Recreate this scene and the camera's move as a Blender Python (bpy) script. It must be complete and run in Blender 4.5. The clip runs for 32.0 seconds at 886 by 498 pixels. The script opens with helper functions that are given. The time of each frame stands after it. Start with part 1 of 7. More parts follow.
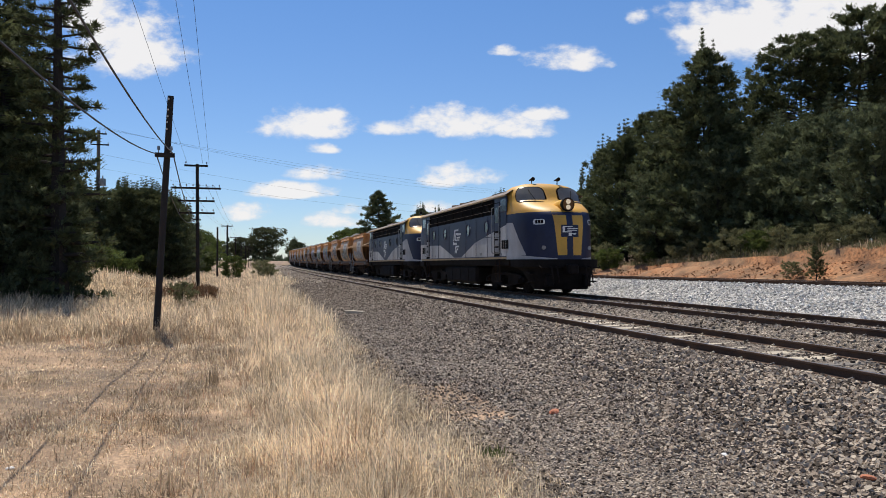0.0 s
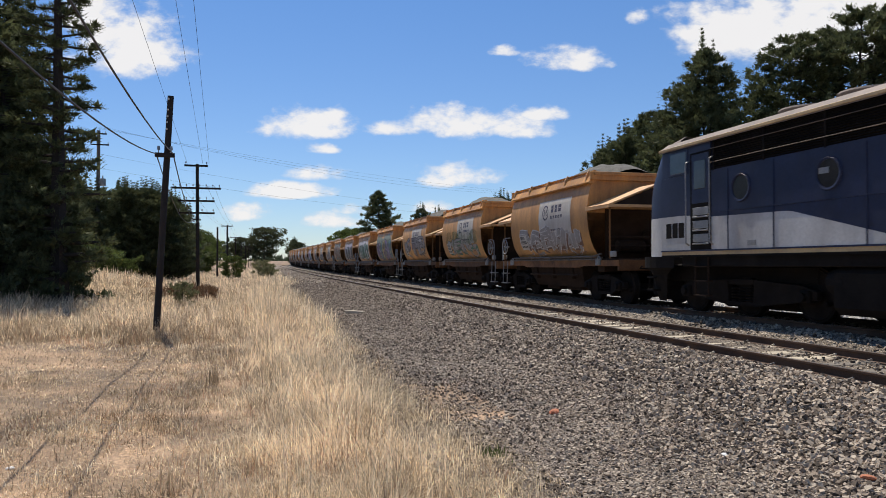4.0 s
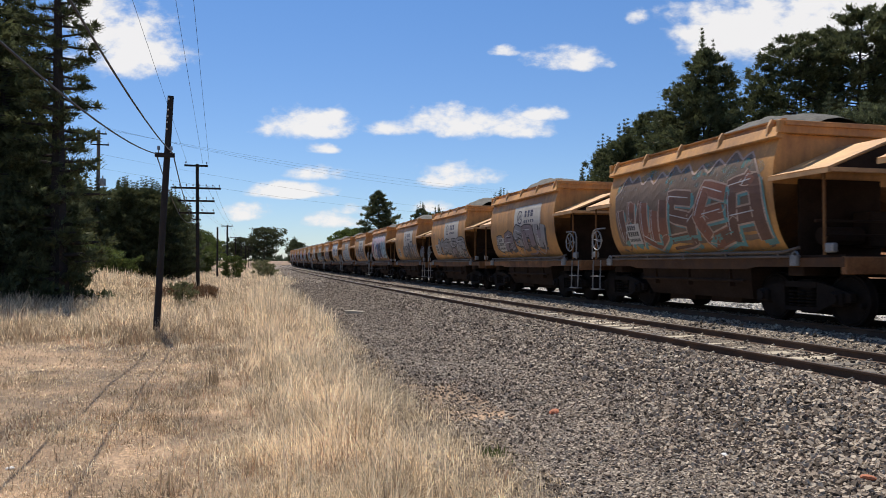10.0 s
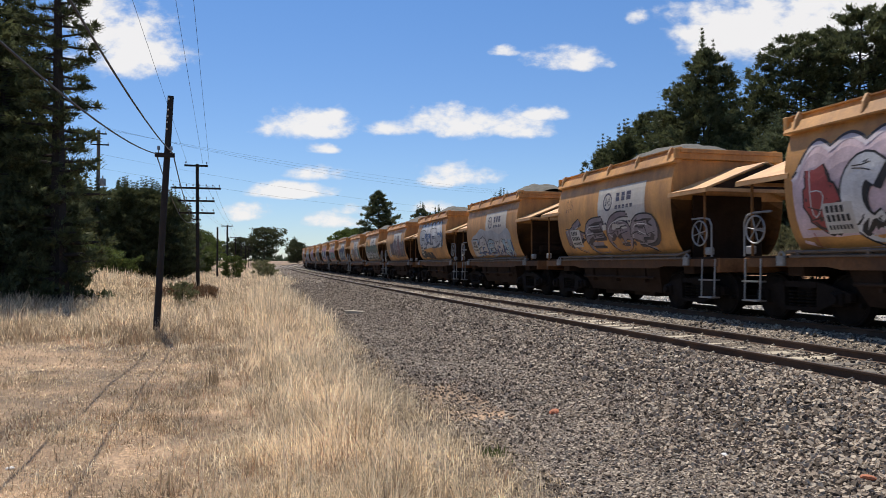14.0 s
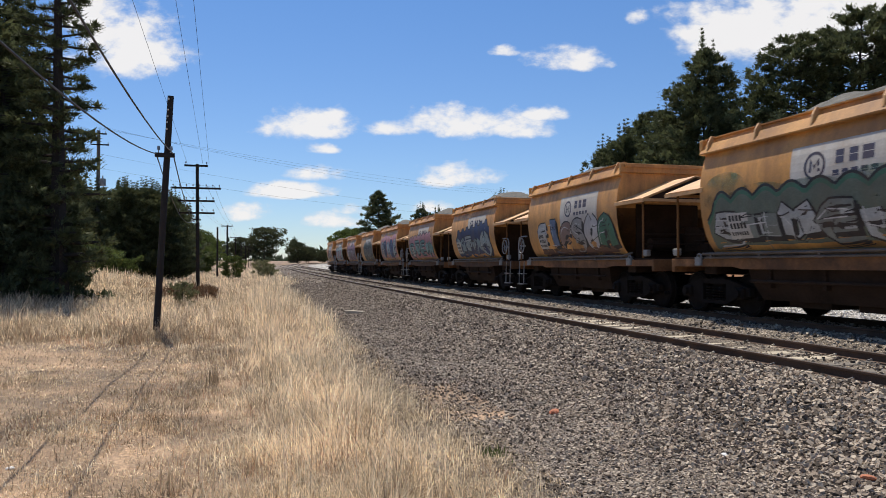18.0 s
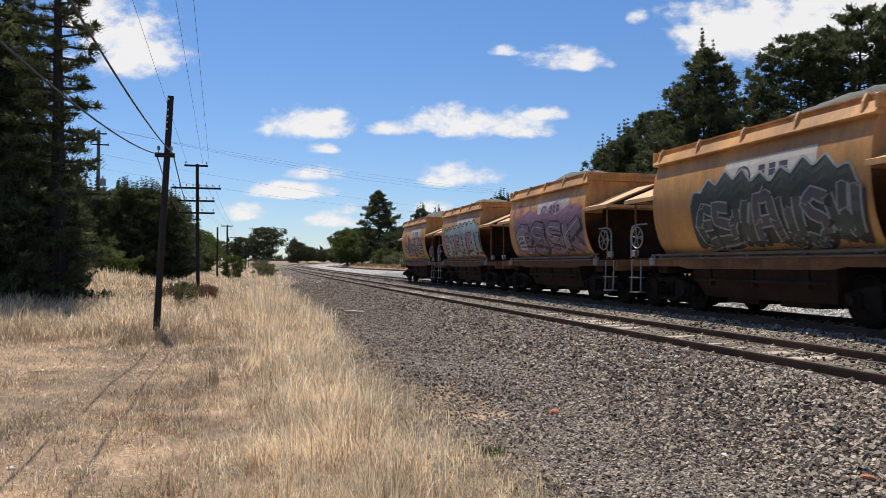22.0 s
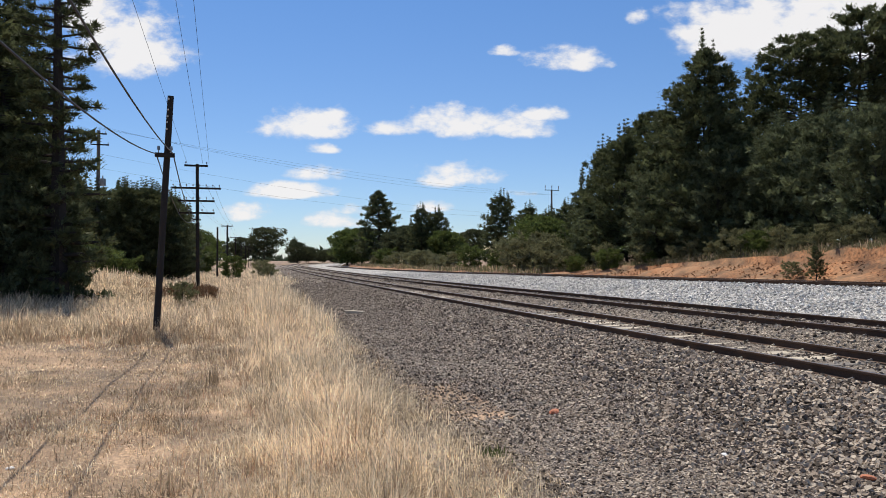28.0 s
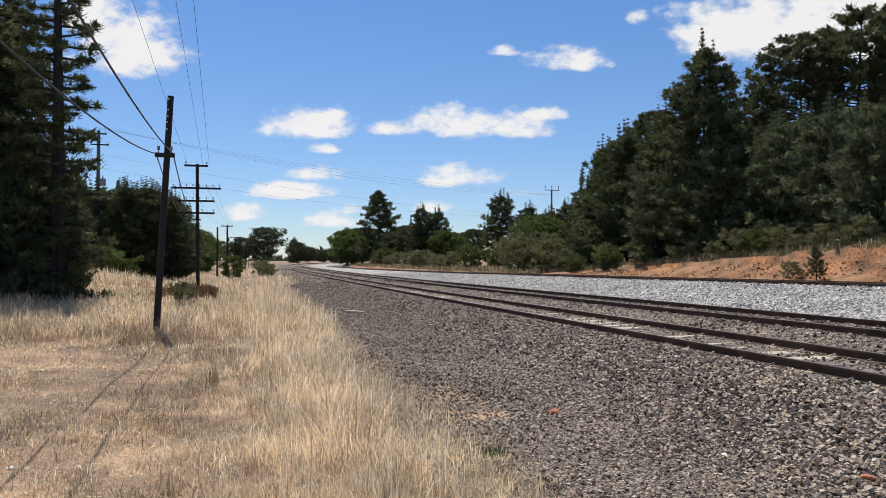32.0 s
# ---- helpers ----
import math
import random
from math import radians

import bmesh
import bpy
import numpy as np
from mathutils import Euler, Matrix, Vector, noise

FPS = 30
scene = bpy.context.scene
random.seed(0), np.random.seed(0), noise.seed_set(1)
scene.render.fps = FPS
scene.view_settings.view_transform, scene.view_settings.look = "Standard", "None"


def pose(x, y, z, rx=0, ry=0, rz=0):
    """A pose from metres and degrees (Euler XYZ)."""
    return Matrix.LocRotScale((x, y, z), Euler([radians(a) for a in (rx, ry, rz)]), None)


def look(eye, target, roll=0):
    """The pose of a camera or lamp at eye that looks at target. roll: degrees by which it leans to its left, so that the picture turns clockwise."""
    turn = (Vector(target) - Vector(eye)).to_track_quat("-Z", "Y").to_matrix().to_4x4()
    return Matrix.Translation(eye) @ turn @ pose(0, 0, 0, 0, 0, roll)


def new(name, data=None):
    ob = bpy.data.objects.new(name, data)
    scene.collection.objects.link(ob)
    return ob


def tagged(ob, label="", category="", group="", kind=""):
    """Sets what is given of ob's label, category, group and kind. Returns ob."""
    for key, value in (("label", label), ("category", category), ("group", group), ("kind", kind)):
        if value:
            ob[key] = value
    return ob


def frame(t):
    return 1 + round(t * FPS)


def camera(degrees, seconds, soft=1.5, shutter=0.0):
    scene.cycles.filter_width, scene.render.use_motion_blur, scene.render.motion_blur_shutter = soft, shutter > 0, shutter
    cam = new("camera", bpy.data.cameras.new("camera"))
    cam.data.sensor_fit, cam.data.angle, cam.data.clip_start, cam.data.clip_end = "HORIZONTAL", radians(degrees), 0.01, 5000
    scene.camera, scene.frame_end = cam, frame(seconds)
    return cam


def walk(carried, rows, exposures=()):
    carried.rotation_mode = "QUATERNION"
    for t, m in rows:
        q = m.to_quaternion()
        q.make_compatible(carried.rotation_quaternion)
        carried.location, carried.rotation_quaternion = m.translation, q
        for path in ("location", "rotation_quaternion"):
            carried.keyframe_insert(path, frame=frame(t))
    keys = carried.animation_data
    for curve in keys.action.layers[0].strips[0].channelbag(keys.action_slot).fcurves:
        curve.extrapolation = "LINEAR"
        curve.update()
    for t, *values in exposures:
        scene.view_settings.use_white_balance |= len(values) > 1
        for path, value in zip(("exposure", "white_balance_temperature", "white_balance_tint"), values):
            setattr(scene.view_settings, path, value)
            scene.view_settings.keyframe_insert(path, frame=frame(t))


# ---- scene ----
cam = camera(62.5, 32.0, 0.8, 0.12)
EYE = (0.0, 0.0, 1.04)
walk(cam, [(0.0, look(EYE, (0, 10, 1.2534))), (32.0, look(EYE, (0, 10, 1.2534)))], [(0.0, 0.0), (32.0, 0.0)])

PSI = 0.25589          # the line's heading, turned left of the view
BEND, RADIUS = 185.0, 150.0
TRAIN_L, NEAR_L, FAR_L = 10.5, 7.7, 19.75
UP = Vector((0, 0, 1))


def rise(s):
    """Climb of the line away from the camera."""
    return 3.2e-5 * max(0.0, min(s, BEND) - 26) ** 2 + 0.013 * max(0.0, s - BEND)


def line(s, l, z=0.0):
    """World point: s metres along the line, l metres to its right of the camera, z above rail level."""
    if s > BEND:
        a = min((s - BEND) / RADIUS, 2.2)
        rest = (s - BEND) - a * RADIUS
        r = RADIUS - (l - TRAIN_L)
        u = BEND + r * math.sin(a) + rest * math.cos(a)
        v = TRAIN_L + RADIUS - r * math.cos(a) + rest * math.sin(a)
    else:
        u, v = s, l
    return Vector((-u * math.sin(PSI) + v * math.cos(PSI), u * math.cos(PSI) + v * math.sin(PSI), z + rise(s)))


def heading(s):
    """Turn about z of a thing whose x axis points along the travel (towards smaller s)."""
    a = min(max(0.0, (s - BEND) / RADIUS), 2.2)
    return math.degrees(-(math.pi / 2 - PSI) - a)


# ---- light ----
SUN_EL, SUN_AZ = radians(62), radians(-21)   # azimuth from +y towards +x
world = bpy.data.worlds.new("sky")
scene.world = world
world.use_nodes = True


def sky():
    nt = world.node_tree
    nt.nodes.clear()
    N, L = nt.nodes.new, nt.links.new

    def val(x):
        n = N("ShaderNodeValue")
        n.outputs[0].default_value = x
        return n.outputs[0]

    def m(op, a, b=None, c=None, clamp=False):
        n = N("ShaderNodeMath")
        n.operation, n.use_clamp = op, clamp
        for i, q in enumerate((a, b, c)):
            if q is None:
                continue
            if isinstance(q, (int, float)):
                n.inputs[i].default_value = q
            else:
                L(q, n.inputs[i])
        return n.outputs[0]
    out, bg = N("ShaderNodeOutputWorld"), N("ShaderNodeBackground")
    tex = N("ShaderNodeTexSky")
    tex.sky_type, tex.sun_disc = "NISHITA", False
    tex.sun_elevation, tex.sun_rotation = SUN_EL, SUN_AZ
    tex.altitude, tex.air_density, tex.dust_density, tex.ozone_density = 400, 1.0, 0.15, 1.0
    tc, sep = N("ShaderNodeTexCoord"), N("ShaderNodeSeparateXYZ")
    L(tc.outputs["Generated"], sep.inputs[0])
    x, y, z = sep.outputs
    flat = m("MAXIMUM", y, 0.02)
    u, v = m("DIVIDE", x, flat), m("DIVIDE", z, flat)
    # ragged edges for the clouds
    comb = N("ShaderNodeCombineXYZ")
    L(u, comb.inputs[0]), L(m("MULTIPLY", v, 1.6), comb.inputs[1])
    warp = N("ShaderNodeTexNoise")
    warp.inputs["Scale"].default_value, warp.inputs["Detail"].default_value = 11.0, 8.0
    warp.inputs["Roughness"].default_value = 0.62
    L(comb.outputs[0], warp.inputs["Vector"])
    billow = N("ShaderNodeTexNoise")
    billow.inputs["Scale"].default_value, billow.inputs["Detail"].default_value = 38.0, 5.0
    L(comb.outputs[0], billow.inputs["Vector"])
    rag = m("SUBTRACT", warp.outputs["Fac"], 0.5)
    rag2 = m("SUBTRACT", billow.outputs["Fac"], 0.5)
    total = None
    clouds = ((-0.193, 0.186, 0.070, 0.027, 1.05), (-0.168, 0.157, 0.026, 0.010, 1.0), (0.045, 0.188, 0.105, 0.028, 1.05), (-0.061, 0.184, 0.047, 0.015, 1.0),
              (0.136, 0.204, 0.038, 0.012, 0.9), (-0.172, 0.122, 0.044, 0.014, 1.05), (0.016, 0.117, 0.066, 0.021, 1.05), (-0.208, 0.098, 0.066, 0.014, 1.0),
              (-0.266, 0.067, 0.038, 0.014, 0.8), (-0.154, 0.057, 0.044, 0.014, 0.95), (-0.125, 0.073, 0.03, 0.010, 0.8), (-0.019, 0.076, 0.030, 0.011, 0.95), (0.105, 0.097, 0.026, 0.007, 0.9),
              (0.167, 0.277, 0.060, 0.020, 1.0), (0.084, 0.292, 0.020, 0.009, 0.75), (0.268, 0.337, 0.016, 0.013, 0.75), (-0.433, 0.290, 0.090, 0.062, 1.15), (-0.480, 0.336, 0.05, 0.036, 0.95),
              (0.423, 0.312, 0.125, 0.070, 1.25), (0.560, 0.320, 0.14, 0.090, 1.25))
    for cu, cv, ru, rv, amount in clouds:
        a = m("DIVIDE", m("SUBTRACT", u, cu), ru)
        b = m("DIVIDE", m("SUBTRACT", v, cv), rv)
        b = m("SUBTRACT", m("MULTIPLY", b, 1.3), m("MULTIPLY", m("ABSOLUTE", b), 0.5))   # flat undersides, tall tops
        d = m("ADD", m("MULTIPLY", a, a), m("MULTIPLY", b, b))
        q = m("MULTIPLY", m("SUBTRACT", 1.0, d), amount)
        total = q if total is None else m("MAXIMUM", total, q)
    dens = m("ADD", m("ADD", m("MAXIMUM", total, -4.0), m("MULTIPLY", rag, 4.4)), m("MULTIPLY", rag2, 1.3))
    ramp = N("ShaderNodeMapRange")
    ramp.interpolation_type = "SMOOTHSTEP"
    ramp.inputs["From Min"].default_value, ramp.inputs["From Max"].default_value = -0.15, 1.0
    L(dens, ramp.inputs["Value"])
    front = m("GREATER_THAN", y, 0.05)
    mask = m("MULTIPLY", m("MULTIPLY", ramp.outputs[0], front), 0.95)
    # clouds elsewhere in the sky, drawn on a high plane
    high = m("MAXIMUM", z, 0.05)
    comb2 = N("ShaderNodeCombineXYZ")
    L(m("DIVIDE", x, high), comb2.inputs[0]), L(m("DIVIDE", y, high), comb2.inputs[1])
    other = N("ShaderNodeTexNoise")
    other.inputs["Scale"].default_value, other.inputs["Detail"].default_value = 1.6, 6.0
    L(comb2.outputs[0], other.inputs["Vector"])
    ramp2 = N("ShaderNodeMapRange")
    ramp2.inputs["From Min"].default_value, ramp2.inputs["From Max"].default_value = 0.56, 0.70
    L(other.outputs["Fac"], ramp2.inputs["Value"])
    behind = m("MULTIPLY", ramp2.outputs[0], m("LESS_THAN", y, 0.05))
    mask = m("MAXIMUM", mask, behind)
    hsv = N("ShaderNodeHueSaturation")
    hsv.inputs["Hue"].default_value, hsv.inputs["Saturation"].default_value, hsv.inputs["Value"].default_value = 0.5, 1.0, 1.0
    L(tex.outputs[0], hsv.inputs["Color"])
    # clear dry summer air: deeper blue overhead, cooler horizon
    hue = N("ShaderNodeMix")
    hue.data_type = "RGBA"
    hue.inputs["A"].default_value, hue.inputs["B"].default_value = (0.84, 0.95, 1.17, 1), (0.70, 1.01, 1.36, 1)
    L(m("MULTIPLY", z, 2.6, clamp=True), hue.inputs["Factor"])
    tint = N("ShaderNodeMix")
    tint.data_type, tint.blend_type = "RGBA", "MULTIPLY"
    tint.inputs["Factor"].default_value = 1.0
    L(hsv.outputs[0], tint.inputs["A"]), L(hue.outputs["Result"], tint.inputs["B"])
    shade = N("ShaderNodeMix")
    shade.data_type = "RGBA"
    L(ramp.outputs[0], shade.inputs["Factor"])
    shade.inputs["A"].default_value, shade.inputs["B"].default_value = (7.8, 8.3, 9.2, 1), (10.2, 10.0, 9.9, 1)
    mix = N("ShaderNodeMix")
    mix.data_type = "RGBA"
    L(mask, mix.inputs["Factor"]), L(tint.outputs["Result"], mix.inputs["A"]), L(shade.outputs["Result"], mix.inputs["B"])
    L(mix.outputs["Result"], bg.inputs["Color"])
    bg.inputs["Strength"].default_value = 0.089
    L(bg.outputs[0], out.inputs[0])


sky()
sun = new("sun", bpy.data.lights.new("sun", "SUN"))
sun.data.energy, sun.data.angle, sun.data.color = 5.3, radians(0.5), (1.0, 0.93, 0.82)
SUN_DIR = Vector((math.cos(SUN_EL) * math.sin(SUN_AZ), math.cos(SUN_EL) * math.cos(SUN_AZ), math.sin(SUN_EL)))
sun.matrix_world = look(SUN_DIR * 100, (0, 0, 0))


# ---- materials ----
def mat(name, rgb, rough=0.7, metal=0.0, var=0.25, scale=3.0, fine=40.0, bump=0.1, dirt=None, dirt_amount=0.0, streak=0.0, island=0.0,
        rand=0.0, trans=0.0, spec=0.5, coat=0.0, alt=None):
    """Procedural surface: two scales of variation, fine relief, optional dirt and rain streaks. Lengths in metres."""
    mt = bpy.data.materials.new(name)
    mt.use_nodes = True
    nt = mt.node_tree
    N, L = nt.nodes.new, nt.links.new
    bsdf = nt.nodes["Principled BSDF"]
    tc = N("ShaderNodeTexCoord")
    big, small = N("ShaderNodeTexNoise"), N("ShaderNodeTexNoise")
    for n, sc, det in ((big, scale, 5.0), (small, fine, 3.0)):
        n.inputs["Scale"].default_value, n.inputs["Detail"].default_value = sc, det
        L(tc.outputs["Object"], n.inputs["Vector"])

    def mixc(fac, a, b, mode="MIX"):
        n = N("ShaderNodeMix")
        n.data_type, n.blend_type = "RGBA", mode
        for sock, q in ((n.inputs["Factor"], fac), (n.inputs["A"], a), (n.inputs["B"], b)):
            if isinstance(q, (tuple, list)):
                sock.default_value = (*q, 1) if len(q) == 3 else q
            elif isinstance(q, (int, float)):
                sock.default_value = q
            else:
                L(q, sock)
        return n.outputs["Result"]

    def rng(src, a, b, lo, hi):
        n = N("ShaderNodeMapRange")
        for k, q in (("From Min", a), ("From Max", b), ("To Min", lo), ("To Max", hi)):
            n.inputs[k].default_value = q
        L(src, n.inputs["Value"])
        return n.outputs[0]
    f1 = rng(big.outputs["Fac"], 0.3, 0.7, 1 - var, 1 + var)
    f2 = rng(small.outputs["Fac"], 0.3, 0.7, 1 - var * 0.7, 1 + var * 0.7)
    mul = N("ShaderNodeMath")
    mul.operation = "MULTIPLY"
    L(f1, mul.inputs[0]), L(f2, mul.inputs[1])
    fac = mul.outputs[0]
    if island or rand:
        src = N("ShaderNodeNewGeometry").outputs["Random Per Island"] if island else N("ShaderNodeObjectInfo").outputs["Random"]
        k = island or rand
        m2 = N("ShaderNodeMath")
        m2.operation = "MULTIPLY"
        L(rng(src, 0, 1, 1 - k, 1 + k), m2.inputs[0]), L(fac, m2.inputs[1])
        fac = m2.outputs[0]
    sc = N("ShaderNodeVectorMath")
    sc.operation = "SCALE"
    sc.inputs[0].default_value = rgb
    L(fac, sc.inputs["Scale"])
    col = sc.outputs[0]
    if alt:   # single pieces lean to a second colour
        col = mixc(rng(src, 0.45, 0.95, 0.0, 1.0), col, alt)
    if dirt:
        d = N("ShaderNodeTexNoise")
        d.inputs["Scale"].default_value, d.inputs["Detail"].default_value = scale * 0.6, 8.0
        d.inputs["Roughness"].default_value = 0.7
        mp = N("ShaderNodeMapping")
        mp.inputs["Scale"].default_value = (1, 1, 0.25 if streak else 1)
        L(tc.outputs["Object"], mp.inputs[0]), L(mp.outputs[0], d.inputs["Vector"])
        col = mixc(rng(d.outputs["Fac"], 0.42, 0.68, 0.0, dirt_amount), col, dirt)
    L(col, bsdf.inputs["Base Color"])
    bsdf.inputs["Roughness"].default_value, bsdf.inputs["Metallic"].default_value = rough, metal
    bsdf.inputs["Specular IOR Level"].default_value = spec
    if coat:
        bsdf.inputs["Coat Weight"].default_value, bsdf.inputs["Coat Roughness"].default_value = coat, 0.25
    if trans:
        bsdf.inputs["Subsurface Weight"].default_value = 0.0
        tr, ad = N("ShaderNodeBsdfTranslucent"), N("ShaderNodeMixShader")
        L(col, tr.inputs["Color"])
        ad.inputs[0].default_value = trans
        L(bsdf.outputs[0], ad.inputs[1]), L(tr.outputs[0], ad.inputs[2])
        L(ad.outputs[0], nt.nodes["Material Output"].inputs["Surface"])
    if bump:
        bp = N("ShaderNodeBump")
        bp.inputs["Strength"].default_value, bp.inputs["Distance"].default_value = bump, 0.01
        L(small.outputs["Fac"], bp.inputs["Height"]), L(bp.outputs[0], bsdf.inputs["Normal"])
    return mt


M = {}
M["rail"] = mat("rail_steel", (0.085, 0.052, 0.036), 0.85, 0.0, 0.3, 2, 60, 0.2, (0.13, 0.075, 0.045), 0.6, spec=0.2)
M["railhead"] = mat("rail_head", (0.33, 0.31, 0.3), 0.35, 0.9, 0.15, 2, 50, 0.05)
M["sleeper"] = mat("sleeper_timber", (0.19, 0.165, 0.14), 0.9, 0, 0.35, 4, 40, 0.5, (0.08, 0.065, 0.05), 0.7, rand=0.35)
M["sleeper_pale"] = mat("sleeper_pale", (0.52, 0.45, 0.34), 0.9, 0, 0.2, 4, 40, 0.4, (0.25, 0.21, 0.17), 0.5, rand=0.15)
M["concrete"] = mat("concrete_sleeper", (0.4, 0.38, 0.35), 0.9, 0, 0.2, 4, 40, 0.4, (0.2, 0.17, 0.15), 0.5, rand=0.15)
M["stone"] = mat("ballast_stone", (0.285, 0.222, 0.168), 0.9, 0, 0.3, 6, 50, 0.4, island=0.82, spec=0.2, alt=(0.47, 0.395, 0.305))
M["stone_white"] = mat("fresh_ballast_stone", (0.58, 0.55, 0.505), 0.9, 0, 0.25, 6, 50, 0.4, island=0.5, spec=0.3)
M["orange"] = mat("weathered_orange_paint", (0.66, 0.325, 0.088), 0.55, 0, 0.13, 1.2, 25, 0.05, (0.17, 0.078, 0.034), 0.85, streak=1, rand=0.12)
M["orange_pale"] = mat("sunbleached_orange_paint", (0.66, 0.39, 0.175), 0.6, 0, 0.15, 1.5, 25, 0.05, (0.3, 0.15, 0.07), 0.55)
M["sill"] = mat("grimy_orange_sill", (0.205, 0.094, 0.038), 0.75, 0, 0.25, 2.0, 25, 0.1, (0.07, 0.04, 0.025), 0.95, rand=0.5, spec=0.25)
M["pipe"] = mat("dusty_brown_pipe", (0.14, 0.105, 0.08), 0.7, 0.1, 0.3, 3, 30, 0.1, (0.12, 0.08, 0.055), 0.6)
M["underframe"] = mat("grimy_underframe", (0.030, 0.018, 0.012), 0.9, 0, 0.3, 2, 30, 0.2, (0.060, 0.038, 0.026), 0.5, spec=0.12)
# brown with grime; its darkness paints the shade on the sloped ends
M["rusty"] = mat("shade_brown_end_sheet", (0.20, 0.095, 0.035), 0.85, 0, 0.25, 1.5, 25, 0.1, (0.07, 0.04, 0.025), 0.8, streak=1, spec=0.2)
M["bogie"] = mat("black_grimy_steel", (0.013, 0.0095, 0.0075), 0.85, 0.0, 0.3, 3, 30, 0.2, (0.03, 0.022, 0.018), 0.5, spec=0.12)
M["steelgrey"] = mat("bare_grey_steel", (0.30, 0.29, 0.28), 0.5, 0.5, 0.2, 3, 30, 0.1)
M["load"] = mat("crushed_stone_load", (0.115, 0.108, 0.092), 0.95, 0, 0.3, 4, 35, 1.0)
M["blue"] = mat("navy_paint", (0.016, 0.022, 0.055), 0.45, 0, 0.2, 1.5, 25, 0.04, (0.055, 0.052, 0.066), 0.3, streak=1, spec=0.3)
M["grey"] = mat("silver_grey_paint", (0.52, 0.50, 0.475), 0.5, 0, 0.12, 1.5, 25, 0.04, (0.24, 0.20, 0.17), 0.6, streak=1)
M["yellow"] = mat("yellow_paint", (0.64, 0.345, 0.04), 0.5, 0, 0.10, 1.5, 25, 0.04, (0.40, 0.20, 0.07), 0.5, streak=1)
M["cream"] = mat("faded_cream_trim", (0.52, 0.37, 0.19), 0.7, 0, 0.15, 1.5, 25, 0.05, (0.28, 0.20, 0.13), 0.6, streak=1)
# windscreen greyer and paler than the other cab glass, mottled lighter
M["screen"] = mat("grey_windscreen", (0.105, 0.10, 0.092), 0.2, 0, 0.15, 2, 30, 0.0, (0.17, 0.155, 0.13), 0.5)
M["roof"] = mat("dusty_roof", (0.25, 0.20, 0.165), 0.8, 0, 0.2, 2, 25, 0.1, (0.12, 0.1, 0.085), 0.6)
M["black"] = mat("black_paint", (0.011, 0.009, 0.008), 0.85, 0, 0.25, 3, 30, 0.1, (0.026, 0.021, 0.017), 0.5, spec=0.1)
M["white"] = mat("white_paint", (0.72, 0.72, 0.70), 0.6, 0, 0.08, 2, 30, 0.03, (0.45, 0.4, 0.33), 0.35, streak=1)
M["panel"] = mat("dirty_white_panel", (0.55, 0.52, 0.47), 0.7, 0, 0.12, 2, 30, 0.03, (0.30, 0.20, 0.12), 0.6, streak=1)
M["glass"] = mat("cab_glass", (0.035, 0.035, 0.035), 0.12, 0, 0.1, 2, 30, 0.0, (0.10, 0.095, 0.085), 0.4)
M["pole"] = mat("creosoted_pole", (0.02, 0.016, 0.014), 0.9, 0, 0.3, 2, 40, 0.5, (0.045, 0.036, 0.03), 0.5)
M["pole_grey"] = mat("weathered_grey_pole", (0.13, 0.12, 0.11), 0.9, 0, 0.25, 2, 40, 0.3, (0.07, 0.06, 0.055), 0.5)
M["wire"] = mat("wire", (0.03, 0.03, 0.03), 0.6, 0.2, 0.1)
M["bark"] = mat("bark", (0.035, 0.028, 0.023), 0.95, 0, 0.3, 3, 25, 0.8)


# ---- mesh helpers ----
def from_arrays(name, verts, faces, material, mats=None, smooth=False):
    me = bpy.data.meshes.new(name)
    me.from_pydata([tuple(v) for v in verts], [], faces)
    for q in (material if isinstance(material, (list, tuple)) else [material]):
        me.materials.append(q)
    if mats is not None:
        me.polygons.foreach_set("material_index", mats)
    if smooth:
        me.polygons.foreach_set("use_smooth", [True] * len(me.polygons))
    me.update()
    return me


def mesh_of(name, bm, material, smooth=False):
    bmesh.ops.recalc_face_normals(bm, faces=bm.faces)
    me = bpy.data.meshes.new(name)
    bm.to_mesh(me)
    bm.free()
    for q in (material if isinstance(material, (list, tuple)) else [material]):
        me.materials.append(q)
    if smooth:
        me.polygons.foreach_set("use_smooth", [True] * len(me.polygons))
    return me


def part(name, bm, material, parent, label="", smooth=False, at=None):
    """Links a bmesh or a mesh as one mesh object under a thing or a part."""
    me = bm if isinstance(bm, bpy.types.Mesh) else mesh_of(name, bm, material, smooth)
    ob = new(name, me)
    ob.parent = parent
    if at is not None:
        ob.matrix_basis = at
    if label:
        ob["label"] = label
    return ob


def box(bm, x0, x1, y0, y1, z0, z1, bevel=0.0, turn=None):
    m = Matrix.Translation(((x0 + x1) / 2, (y0 + y1) / 2, (z0 + z1) / 2)) @ (turn or Matrix()) @ Matrix.Diagonal((x1 - x0, y1 - y0, z1 - z0, 1))
    r = bmesh.ops.create_cube(bm, size=1, matrix=m)
    if bevel:
        es = list({e for v in r["verts"] for e in v.link_edges})
        bmesh.ops.bevel(bm, geom=es, offset=bevel, segments=1, affect="EDGES", profile=0.5)
    return bm


def tube(bm, a, b, r, r2=None, n=8):
    a, b = Vector(a), Vector(b)
    d = b - a
    m = Matrix.Translation((a + b) / 2) @ d.to_track_quat("Z", "Y").to_matrix().to_4x4()
    bmesh.ops.create_cone(bm, cap_ends=True, segments=n, radius1=r, radius2=r if r2 is None else r2, depth=d.length, matrix=m)
    return bm


def pipe(bm, pts, r, n=6):
    for a, b in zip(pts, pts[1:]):
        tube(bm, a, b, r, n=n)
    return bm


